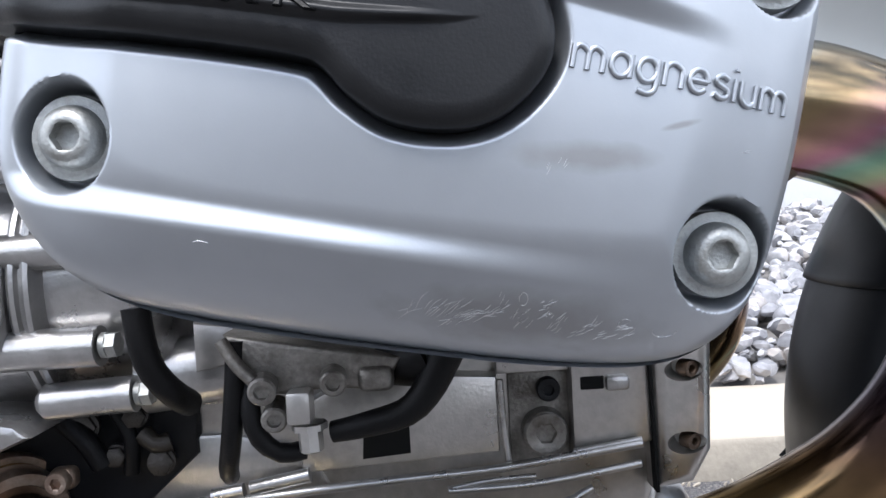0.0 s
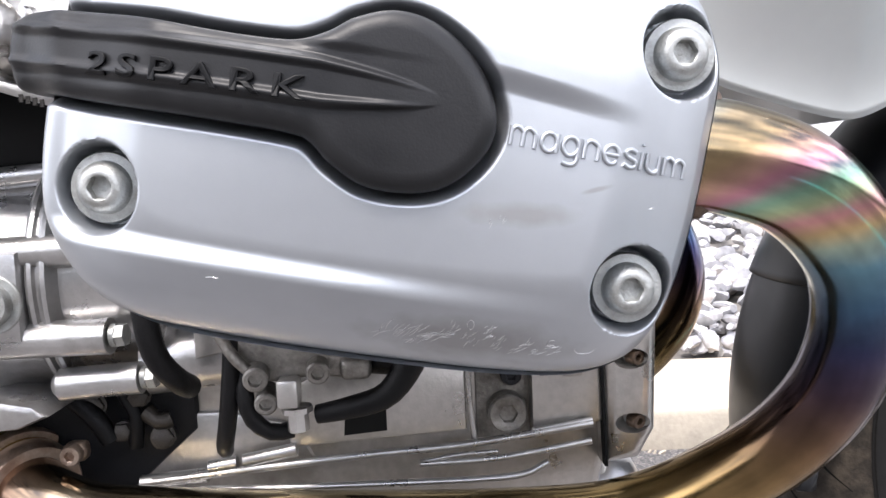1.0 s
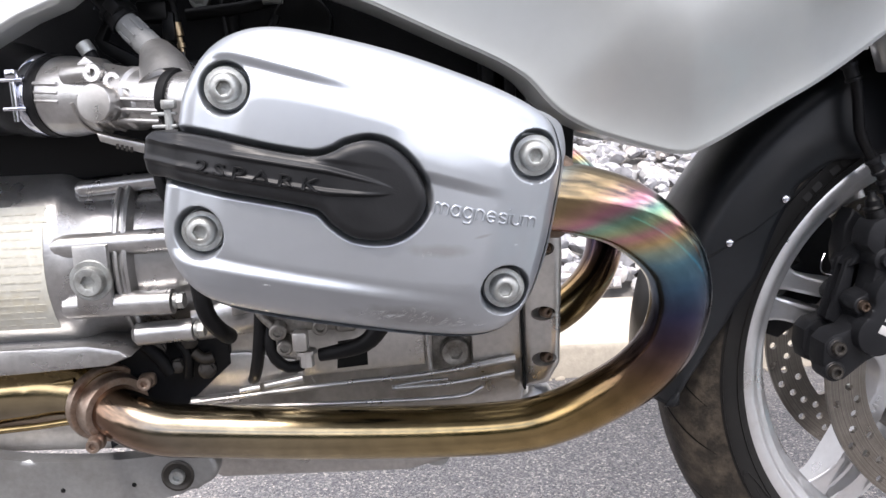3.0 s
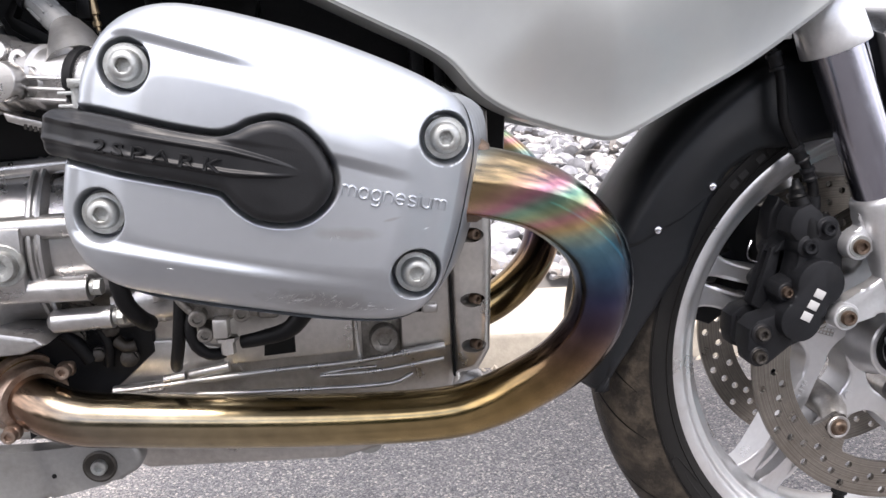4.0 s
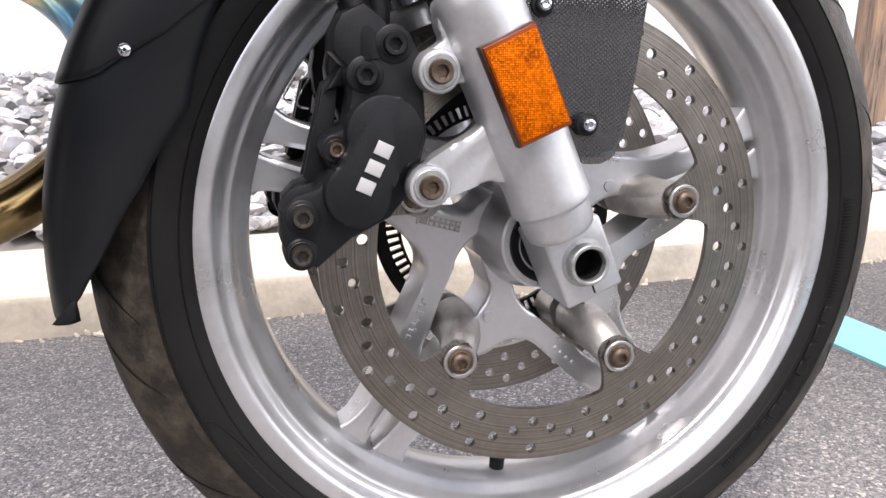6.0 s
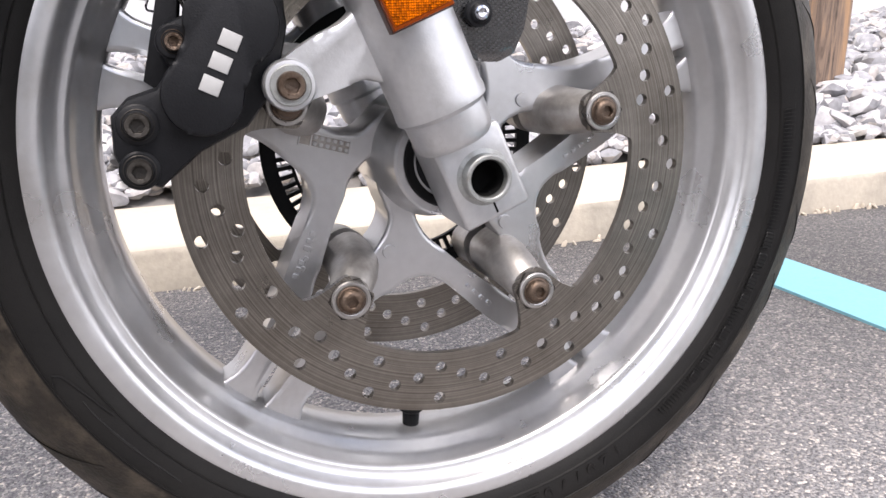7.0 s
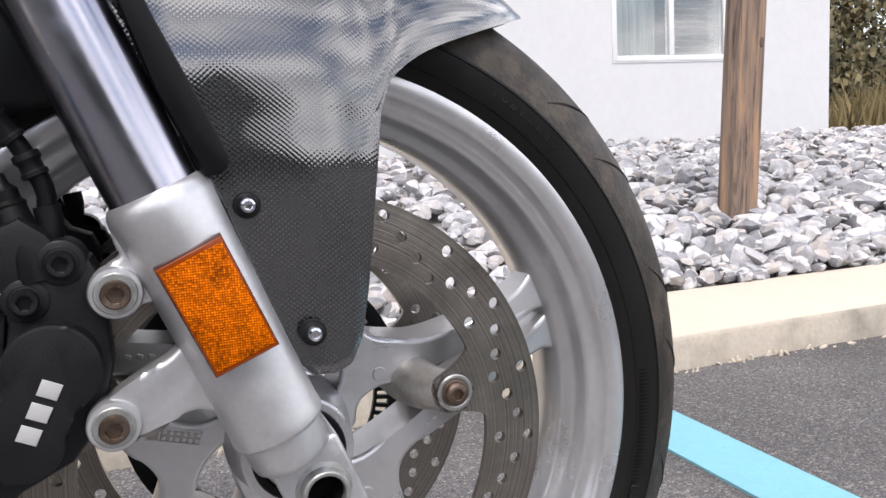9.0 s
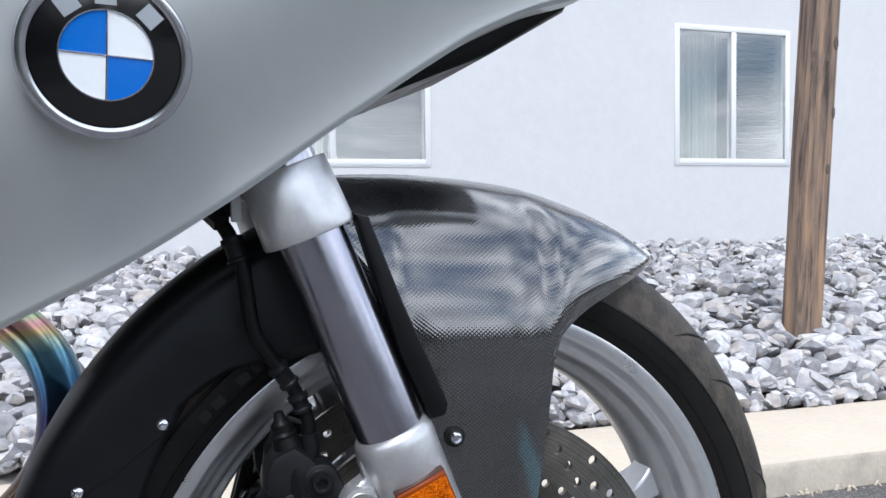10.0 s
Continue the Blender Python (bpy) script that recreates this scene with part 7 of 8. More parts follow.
def build_disc(wheel, y, rot):
    """A brake disc with drilled holes, five scalloped ears and bolts; y: its outer face."""
    s = -1 if y < 0 else 1
    ears = [13 + 72 * k for k in range(5)]
    n = 360
    inner = []
    for i in range(n):
        a = 360 * i / n
        off = min(abs((a - e + 180) % 360 - 180) for e in ears)
        r = 0.1205
        if off < 12:
            u = min(1, max(0, (off - 6.9) / 4.9))
            r = 0.0915 + 0.0290 * math.sin(math.pi / 2 * u) ** 0.75
        inner.append(r)
    holes = []
    for k in range(20):
        a = rot + 18 * k
        holes += [(a, 0.1505), (a, 0.1300), (a + 6, 0.1360 if k % 2 == 0 else 0.1430), (a + 12, 0.1425 if k % 2 == 0 else 0.1370)]
    # annulus as a grid whose cells near a hole are left out, then the hole walls
    bm = bmesh.new()
    radii = 5
    outer = 0.1585
    top, bot = [], []
    for side, store in ((0, top), (1, bot)):
        for i in range(n):
            a = 360 * i / n
            col = []
            for k in range(radii + 1):
                f = k / radii
                col.append(bm.verts.new(around(a, inner[i] + (outer - inner[i]) * f, y - s * 0.0046 * side)))
            store.append(col)
    open_cells = {}
    for i in range(n):
        j = (i + 1) % n
        a = 360 * (i + 0.5) / n
        for k in range(radii):
            bm.faces.new((top[i][k], top[i][k + 1], top[j][k + 1], top[j][k]))
            bm.faces.new((bot[i][k], bot[j][k], bot[j][k + 1], bot[i][k + 1]))
        bm.faces.new((top[i][0], top[j][0], bot[j][0], bot[i][0]))
        bm.faces.new((top[i][radii], bot[i][radii], bot[j][radii], top[j][radii]))
    # the holes are cut through
    cut = bmesh.new()
    for a, r in holes:
        lathe(cut, [(0, -0.01), (0.0038, -0.01), (0.0038, 0.01), (0, 0.01)], axis(around(a, r, y), (0, 1, 0)), 14)
    done = cut_through(bm, cut)
    part("brake_disc", done, DISC, wheel, "drilled steel brake disc with fine wear rings", 30)
    for e in ears:
        bm = bmesh.new()
        d = Vector((0, s, 0))
        p = around(e, 0.1017, y)
        lathe(bm, [(0.0136, -0.002), (0.0136, 0.0008), (0.0130, 0.0012), (0.0090, 0.0012)], axis(p, d), 6)
        part("disc_carrier_nut", bm, DARK_STEEL, wheel, "dark hexagon disc carrier nut")
        bm = bmesh.new()
        lathe(bm, [(0.0118, 0.0005), (0.0118, 0.0022), (0.0112, 0.0029), (0.0096, 0.0030), (0.0088, 0.0024), (0.0080, 0.0024)], axis(p, d), 36)
        part("disc_washer", bm, PLAIN_STEEL, wheel, "bright steel washer of a disc bolt")
        bm = bmesh.new()
        dome_screw(bm, p + d * 0.0002, d, 0.0078, 0.0042, 0.0032, 0.0086, 30)
        part("disc_bolt", bm, RUSTY, wheel, "brownish domed socket bolt of the brake disc")


def build_wheel():
    bm = bmesh.new()
    lathe(bm, [(0.0, 0.062), (0.021, 0.062), (0.021, -0.062), (0, -0.062)], WHEEL_AXIS, 32)
    wheel = part("front_wheel", bm, BLACK_METAL, BIKE, "silver five spoke front wheel with a worn sport tyre")
    build_tyre(wheel)
    build_rim(wheel)
    build_disc(wheel, -0.0665, 12.4)
    build_disc(wheel, 0.0665, 5.0)


def build_fork_leg(s):
    """One telescopic leg; s = -1 on the near side, 1 beyond the wheel."""
    y = s * 0.104
    top, low = Vector((-0.1165, y, 0.5785)), Vector((-0.0045, y, 0.293))
    d = (low - top).normalized()
    fwd = Vector((d.z * -1, 0, d.x)).normalized()          # ahead of the leg
    if fwd.x < 0:
        fwd = -fwd
    out = Vector((0, s, 0))

    def at(z):
        return top + d * ((top.z - z) / -d.z)

    bm = bmesh.new()
    lathe(bm, [(0.0, 0), (0.0225, 0), (0.0225, 0.30), (0, 0.30)], axis(at(0.70), d), 48)
    leg = part("fork_leg", bm, FORK_TUBE, BIKE, "polished steel fork tube with a satin cast slider")
    bm = bmesh.new()
    ln = (at(0.452) - at(0.306)).length
    lathe(bm, [(0.0226, -0.001), (0.0245, 0.0), (0.0262, 0.003), (0.0268, 0.008), (0.0262, 0.020), (0.0252, 0.09), (0.0251, ln - 0.026), (0.0255, ln - 0.0225), (0.0252, ln - 0.0195), (0.0228, ln - 0.0170), (0.0223, ln - 0.005), (0.0215, ln - 0.0015), (0.0190, ln + 0.001), (0, ln + 0.0015)], axis(at(0.452), d), 48)
    slider = part("fork_slider", bm, FORK_CAST, leg, "satin silver cast fork slider")
    # axle clamp
    m = Matrix((d.cross(out), out, d)).transposed().to_4x4()
    m.translation = Vector((0.003, y - s * 0.0165, 0.2860))
    axle_end = Vector((0.0036, y + s * 0.0067, 0.2858))
    bm = bmesh.new()
    box(bm, (0.0, 0.0, 0.0), (0.0405, 0.047, 0.050), m, 0.0026, 3)
    cutter = bmesh.new()
    lathe(cutter, [(0, -0.02), (0.0112, -0.02), (0.0112, 0.03), (0, 0.03)], axis(axle_end, out), 32)
    part("axle_clamp", cut_through(bm, cutter), FORK_CAST, leg, "cast axle clamp with a slit")
    bm = bmesh.new()
    box(bm, (0.0, 0.0233, 0.0155), (0.0011, 0.0012, 0.013), m)
    part("clamp_slit", bm, GROOVE, leg)
    bm = bmesh.new()
    lathe(bm, [(0.0111, -0.018), (0.0155, -0.001), (0.0157, 0.0005), (0.0132, 0.0012), (0.0130, 0.0085), (0.0124, 0.0092), (0.0110, 0.0092), (0.0104, 0.0085), (0.0100, -0.017), (0, -0.0175)], axis(axle_end, out), 40)
    part("axle", bm, ZINC, leg, "hollow steel axle end")
    # black lining put in for the darkness inside the hollow axle
    bm = bmesh.new()
    lathe(bm, [(0.0100, -0.012), (0.0099, -0.0125), (0, -0.0125)], axis(axle_end, out), 32)
    lathe(bm, [(0.00985, 0.004), (0.00985, -0.0125)], axis(axle_end, out), 32)
    part("axle_bore", bm, GROOVE, leg, "black lining that darkens the hollow axle")
    # bridge collar on top
    bm = bmesh.new()
    lathe(bm, [(0.0228, 0.0), (0.0268, 0.0), (0.0277, 0.0012), (0.0292, 0.034), (0.0296, 0.0425), (0.0290, 0.0442), (0.0272, 0.0446), (0.0228, 0.0440)], axis(at(0.6195), d), 52)
    part("fork_collar", bm, FORK_CAST, leg, "satin silver fork bridge collar")
    # bracket with two ears for the caliper, hollow between them
    lo, hi = (y - 0.0065, y + 0.0075) if s < 0 else (y - 0.0075, y + 0.0065)
    bm = bmesh.new()
    ol = rounded([(-0.0722, 0.4437), (-0.0873, 0.4397), (-0.0880, 0.4300), (-0.0858, 0.4227), (-0.0932, 0.4173), (-0.0990, 0.4098), (-0.0993, 0.4033), (-0.0959, 0.3981), (-0.0901, 0.3967), (-0.0827, 0.3976), (-0.0710, 0.3980), (-0.0643, 0.3924), (-0.0599, 0.3833), (-0.0624, 0.3752), (-0.0700, 0.3689), (-0.0819, 0.3631), (-0.0949, 0.3553), (-0.1027, 0.3492), (-0.1056, 0.3419), (-0.1035, 0.3344), (-0.0977, 0.3314), (-0.0852, 0.3330), (-0.0720, 0.3368), (-0.0586, 0.3407), (-0.0427, 0.3410), (-0.0340, 0.3730)], 170)
    slab(bm, [tuple(q) for q in ol], lo, hi, 0.0030, 3)
    part("caliper_bracket", bm, FORK_CAST, leg, "cast bracket with two ears for the caliper")
    # caliper ears
    for ex, ez in ((-0.0890, 0.4055), (-0.0962, 0.3405)):
        e = Vector((ex, y + s * 0.004, ez))
        bm = bmesh.new()
        lathe(bm, [(0.0120, -0.012), (0.0128, -0.010), (0.0128, 0.005), (0.0120, 0.0065), (0.0100, 0.0068), (0.0, 0.0068)], axis(e, out), 32)
        part("caliper_ear", bm, FORK_CAST, leg, "cast ear that carries the caliper")
        bm = bmesh.new()
        lathe(bm, [(0.0102, 0), (0.0102, 0.0012), (0.0096, 0.0018), (0.0050, 0.0018)], axis(e + out * 0.0062, out), 32)
        part("bolt_washer", bm, ZINC, leg, "grey zinc washer")
        bm = bmesh.new()
        screw(bm, e + out * 0.0074, out, 0.0070, 0.0052, 0.52, 0, 28)
        part("caliper_bolt", bm, RUSTY, leg, "tarnished brownish socket bolt")
    # fork shield: black strip ahead of the tube
    bm = bmesh.new()
    ys = y + s * 0.007
    ol = [(-0.091, 0.592), (-0.081, 0.589), (-0.060, 0.535), (-0.0330, 0.474), (-0.0308, 0.467), (-0.0318, 0.4615), (-0.0350, 0.4592), (-0.043, 0.458), (-0.062, 0.500)]
    slab(bm, ol, ys - 0.006, ys + 0.006, 0.003)
    part("fork_shield", bm, BLACK, leg, "black plastic strip along the fork")
    return leg


def build_fork():
    leg = build_fork_leg(-1)
    build_fork_leg(1)
    # amber side reflector
    c = [Vector((-0.0705, 0, 0.417)), Vector((-0.040, 0, 0.4305)), Vector((-0.0175, 0, 0.375)), Vector((-0.0480, 0, 0.363))]
    bm = bmesh.new()
    slab(bm, [(v.x, v.z) for v in c], -0.1365, -0.1270, 0.0012)
    part("reflector", bm, material("clear_amber_rim", (0.20, 0.036, 0.003), 0.22, 0.0, 0.06, 90, spec=0.2), leg, "amber plastic side reflector")
    mid = (c[0] + c[1] + c[2] + c[3]) / 4
    bm = bmesh.new()
    slab(bm, [tuple((mid + (v - mid) * 1.03).xz) for v in c], -0.1330, -0.1255, 0.0005)
    part("reflector_back", bm, material("dark_amber_edge", (0.045, 0.012, 0.004), 0.35), leg)
    bm = bmesh.new()
    slab(bm, [tuple((mid + (v - mid) * 0.925).xz) for v in c], -0.1369, -0.1300, 0.0003)
    part("reflector_prism", bm, AMBER, leg, "amber prism field")
    # cross bridge between the legs
    bm = bmesh.new()
    tube(bm, [(-0.125, -0.10, 0.605), (-0.15, 0, 0.62), (-0.125, 0.10, 0.605)], 0.018, 20)
    part("fork_bridge", bm, BLACK_METAL, BIKE, "black fork bridge")
    # brake hose with its ends
    bm = bmesh.new()
    tube(bm, [(-0.175, -0.080, 0.595), (-0.165, -0.085, 0.580), (-0.157, -0.088, 0.560), (-0.1535, -0.088, 0.535), (-0.150, -0.087, 0.516), (-0.138, -0.084, 0.496), (-0.126, -0.082, 0.478), (-0.117, -0.082, 0.457), (-0.117, -0.082, 0.446)], 0.0048, 14)
    hose = part("brake_hose", bm, HOSE, BIKE, "black rubber brake hose with crimped ends")
    for p, q, r in (((-0.163, -0.0855, 0.577), (-0.1585, -0.087, 0.562), 0.0072), ((-0.137, -0.084, 0.494), (-0.128, -0.082, 0.481), 0.0068), ((-0.124, -0.082, 0.474), (-0.120, -0.082, 0.463), 0.0066)):
        bm = bmesh.new()
        dd = (Vector(q) - Vector(p))
        lathe(bm, [(0.004, -0.001), (r, 0), (r * 1.05, 0.003), (r * 0.85, 0.005), (r * 0.85, dd.length - 0.003), (r, dd.length - 0.002), (r, dd.length), (0.004, dd.length + 0.001)], axis(p, dd), 18)
        part("hose_end", bm, BLACK_METAL, hose)
    bm = bmesh.new()
    box(bm, (-0.1605, -0.100, 0.595), (0.006, 0.012, 0.016), pose(0, 0, 0), 0.001)
    part("hose_clip", bm, WHITE_PAINT, hose, "small white clip")
    bm = bmesh.new()
    lathe(bm, [(0.0065, -0.006), (0.0065, 0.006), (0, 0.006)], axis((-0.172, -0.085, 0.590), (0.5, -0.5, -0.5)), 6)
    box(bm, (-0.168, -0.070, 0.597), (0.022, 0.02, 0.014), None, 0.002)
    part("hose_bracket", bm, BLACK_METAL, hose)


CAL_OUT = [(-0.141, 0.439), (-0.128, 0.4445), (-0.117, 0.436), (-0.111, 0.427), (-0.099, 0.422), (-0.0945, 0.411), (-0.0945, 0.391), (-0.0935, 0.368), (-0.098, 0.352), (-0.105, 0.335),
           (-0.117, 0.321), (-0.141, 0.310), (-0.162, 0.2935), (-0.178, 0.300), (-0.182, 0.312), (-0.181, 0.330), (-0.173, 0.338), (-0.159, 0.342), (-0.151, 0.351),
           (-0.1535, 0.3565), (-0.1565, 0.3645), (-0.1515, 0.3720), (-0.1415, 0.3760), (-0.138, 0.393), (-0.139, 0.409), (-0.147, 0.418), (-0.146, 0.430)]


def build_caliper(s):
    """Four-piston caliper; s = -1 near, 1 far."""
    def slab_s(bm, ol, near, far, bev=0.0):
        lo, hi = (near, far) if s < 0 else (-far, -near)
        slab(bm, ol, lo, hi, bev, 2)
    out = Vector((0, s, 0))
    bm = bmesh.new()
    slab_s(bm, CAL_OUT, -0.1010, -0.0755, 0.004)
    cal = part("brake_caliper", bm, BLACK_METAL, BIKE, "black brake caliper with worn socket bolts")
    bm = bmesh.new()
    slab_s(bm, [(x + 0.004 if x < -0.14 else x - 0.006, z) for x, z in CAL_OUT], -0.056, -0.034, 0.003)
    part("caliper_inner", bm, BLACK_METAL, cal)
    for ol in ([(-0.150, 0.395), (-0.138, 0.413), (-0.112, 0.420), (-0.118, 0.402)], [(-0.176, 0.306), (-0.160, 0.299), (-0.150, 0.312), (-0.172, 0.330)]):
        bm = bmesh.new()
        slab_s(bm, ol, -0.08, -0.045, 0.003)
        part("caliper_bridge", bm, BLACK_METAL, cal)
    # piston housing, a figure of eight
    mid = Vector(((-0.1205 - 0.1375) / 2, 0, (0.3715 + 0.338) / 2))
    v = Vector((-0.017, 0, -0.0335)).normalized()
    w = Vector((v.z, 0, -v.x))
    left, right = [], []
    for k in range(37):
        along = -0.0015 - 0.0396 * math.cos(math.pi * k / 36)
        width = max(0.0225 ** 2 - (along + 0.0188) ** 2, 0.0195 ** 2 - (along - 0.0188) ** 2, 0.0172 ** 2 if abs(along) < 0.022 else 0.0, 1e-6) ** 0.5
        left.append(tuple((mid + v * along + w * width).xz))
        right.append(tuple((mid + v * along - w * width).xz))
    bm = bmesh.new()
    slab_s(bm, [tuple(q) for q in rounded(left + right[::-1], 120)], -0.1122, -0.09, 0.0024)
    part("piston_housing", bm, BLACK_METAL, cal)
    # maker's mark as three white bars
    for k in range(3):
        p = Vector((-0.136, 0, 0.3375)).lerp(Vector((-0.1195, 0, 0.3680)), (k + 0.5) / 3)
        bm = bmesh.new()
        slab_s(bm, [tuple((p - v * a + w * b).xz) for a, b in ((-0.0040, -0.0048), (0.0040, -0.0048), (0.0040, 0.0048), (-0.0040, 0.0048))], -0.1131, -0.111, 0.0003)
        part("caliper_mark", bm, WHITE_PAINT, cal, "white painted bar of the maker's mark")
    for (x, z), r, mat in (((-0.112, 0.421), 0.0066, BLACK_METAL), ((-0.129, 0.4045), 0.0064, BLACK_METAL), ((-0.1478, 0.3635), 0.0045, RUSTY), ((-0.169, 0.3255), 0.0062, DARK_STEEL), ((-0.1708, 0.3035), 0.0062, DARK_STEEL)):
        bm = bmesh.new()
        lathe(bm, [(r * 1.35, -0.002), (r * 1.35, 0.0012), (r * 1.2, 0.002)], axis((x, s * 0.1005, z), out), 24)
        screw(bm, (x, s * 0.1015, z), out, r, 0.0055, 0.52)
        part("caliper_screw", bm, mat, cal, "worn socket screw")
    for x, z, r in ((-0.112, 0.421, 0.0115), (-0.129, 0.4045, 0.0110), (-0.169, 0.3255, 0.0105), (-0.1708, 0.3035, 0.0100), (-0.1478, 0.3635, 0.0088)):
        bm = bmesh.new()
        lathe(bm, [(r, -0.022), (r, -0.002), (r * 0.96, 0.0004), (r * 0.86, 0.0012), (0, 0.0012)], axis((x, s * 0.1010, z), out), 28)
        part("screw_boss", bm, BLACK_METAL, cal)
    # neck of the hose and boss of the pad pin
    bm = bmesh.new()
    tube(bm, [(-0.1245, s * 0.0930, 0.4130), (-0.1265, s * 0.0925, 0.4260), (-0.1300, s * 0.0900, 0.4390), (-0.1325, s * 0.0880, 0.4470)], lambda f: 0.0105 - 0.0025 * f, 20, 0.004)
    part("hose_neck", bm, BLACK, cal)
    bm = bmesh.new()
    tube(bm, [(-0.1478, s * 0.086, 0.3635), (-0.1478, s * 0.06, 0.3635), (-0.1478, s * 0.04, 0.3635)], 0.0080, 16)
    part("pad_pin_boss", bm, BLACK_METAL, cal)
    # bleed nipple with rubber cap, banjo
    bm = bmesh.new()
    tube(bm, [(-0.128, s * 0.086, 0.430), (-0.131, s * 0.086, 0.440), (-0.133, s * 0.086, 0.447)], 0.0085, 16)
    lathe(bm, [(0.0082, 0), (0.0088, 0.003), (0.0070, 0.005), (0.0068, 0.010), (0.0040, 0.013), (0.0030, 0.018), (0, 0.019)], axis((-0.133, s * 0.086, 0.447), (-0.2, 0, 1)), 18)
    part("bleed_cap", bm, BLACK, cal, "black rubber bleed cap")
    bm = bmesh.new()
    tube(bm, [(-0.117, s * 0.083, 0.448), (-0.116, s * 0.083, 0.436), (-0.119, s * 0.083, 0.426)], 0.0065, 14)
    part("banjo", bm, BLACK_METAL, cal)
    # pads and spring clips between the caliper halves
    bm = bmesh.new()
    slab_s(bm, [(-0.165, 0.345), (-0.150, 0.40), (-0.140, 0.405), (-0.152, 0.335)], -0.076, -0.070, 0.001)
    slab_s(bm, [(-0.165, 0.345), (-0.150, 0.40), (-0.140, 0.405), (-0.152, 0.335)], -0.0605, -0.055, 0.001)
    part("brake_pad", bm, BLACK_METAL, cal)
    bm = bmesh.new()
    tube(bm, [(-0.158, s * 0.066, 0.385), (-0.164, s * 0.060, 0.387), (-0.161, s * 0.052, 0.394), (-0.156, s * 0.048, 0.402)], 0.0008, 6, 0.002)
    part("pad_spring", bm, CHROME, cal, "thin steel pad spring")


def build_front_guard():
    """Carbon front half over the tyre; its sides hang down to the fork."""
    def top_z(x):
        pts = [(-0.12, 0.617), (-0.08, 0.620), (-0.03, 0.620), (0.012, 0.617), (0.06, 0.610), (0.111, 0.593), (0.150, 0.575), (0.183, 0.5535)]
        return float(np.interp(x, *zip(*pts)))

    def low_z(x):
        pts = [(-0.12, 0.585), (-0.095, 0.565), (-0.060, 0.500), (-0.036, 0.448), (-0.012, 0.380), (-0.002, 0.354), (0.006, 0.3465), (0.018, 0.3460), (0.027, 0.350), (0.034, 0.364), (0.0395, 0.392), (0.046, 0.440), (0.053, 0.485),
               (0.060, 0.503), (0.070, 0.512), (0.085, 0.520), (0.105, 0.527), (0.135, 0.536), (0.160, 0.543), (0.183, 0.550)]
        return float(np.interp(x, *zip(*pts)))

    def half_w(x):
        pts = [(-0.12, 0.090), (-0.04, 0.100), (0.03, 0.102), (0.07, 0.092), (0.11, 0.073), (0.15, 0.048), (0.172, 0.028), (0.183, 0.012)]
        return float(np.interp(x, *zip(*pts)))

    def eased(fn):
        g = np.linspace(-0.12, 0.183, 304)
        v = np.array([fn(x) for x in g])
        pad = np.concatenate([2 * v[0] - v[40:0:-1], v, 2 * v[-1] - v[-2:-42:-1]])
        k = np.exp(-0.5 * (np.arange(-36, 37) / 13.0) ** 2)
        v = np.convolve(pad, k / k.sum(), "same")[40:-40]
        return lambda x: float(np.interp(x, g, v))

    top_z, half_w = eased(top_z), eased(half_w)
    nx, nv = 150, 44
    xs = []
    for i in range(nx + 1):
        xs.append(-0.12 + 0.303 * i / nx)
    verts, weave = [], []
    for i, x in enumerate(xs):
        zt, zl, w = top_z(x), low_z(x), half_w(x)
        acc, last = 0.0, None
        col = []
        for j in range(nv + 1):
            f = j / nv
            # arch to the shoulder, then straight down, spreading a little
            shoulder = min(0.125, (zt - zl) * 0.95)
            if f < 0.5:
                th = f / 0.5 * math.pi / 2
                y, z = w * math.sin(th) ** 0.9, zt - shoulder * (1 - math.cos(th))
            else:
                g = (f - 0.5) / 0.5
                drop = (zt - shoulder - zl) * g
                z = zt - shoulder - drop
                y = w + 0.0015 * smooth(np.array(drop), 0.0, 0.03) - 0.004 * smooth(np.array(drop), 0.03, 0.14)
            p = Vector((x, y, z))
            acc += (p - last).length if last else 0.0
            last = p
            col.append((p, acc))
        verts.append(col)
    for _ in range(14):
        for j in range(nv + 1):
            line = [verts[i][j] for i in range(nx + 1)]
            for i in range(1, nx):
                if xs[i] > 0.066 or j < nv * 0.6:
                    verts[i][j] = ((line[i - 1][0] + line[i][0] * 2 + line[i + 1][0]) / 4, line[i][1])
    bm = bmesh.new()
    lay = bm.verts.layers.float_vector.new("weave")
    for sgn in (-1, 1):
        grid = []
        for col in verts:
            r = []
            for p, acc in col:
                v = bm.verts.new((p.x, sgn * p.y, p.z))
                v[lay] = Vector((p.x, acc * sgn, 0))
                r.append(v)
            grid.append(r)
        for a, b in zip(grid, grid[1:]):
            for j in range(nv):
                bm.faces.new((a[j], b[j], b[j + 1], a[j + 1]))
    bmesh.ops.remove_doubles(bm, verts=bm.verts[:], dist=1e-5)
    ob = part("front_mudguard", bm, CARBON, BIKE, "black woven carbon front mudguard reflecting the sky", 60)
    sol = ob.modifiers.new("thick", "SOLIDIFY")
    sol.thickness, sol.offset = 0.0028, 0.0
    for x, z, y in ((-0.023, 0.442, -0.101), (0.0055, 0.3715, -0.1035)):
        bm = bmesh.new()
        dome_screw(bm, (x, y - 0.001, z), OUT, 0.0054, 0.0032, 0.0022, 0.0072, 24)
        part("guard_screw", bm, BLACK_METAL, ob, "small socket screw with a black washer")
        bm = bmesh.new()
        lathe(bm, [(0.0040, 0.0), (0.0036, 0.0012), (0.0024, 0.0016), (0.0020, 0.0002, 1), (0, 0.0)], axis((x, y - 0.0066, z), OUT), 18)
        part("screw_head", bm, CHROME, ob)


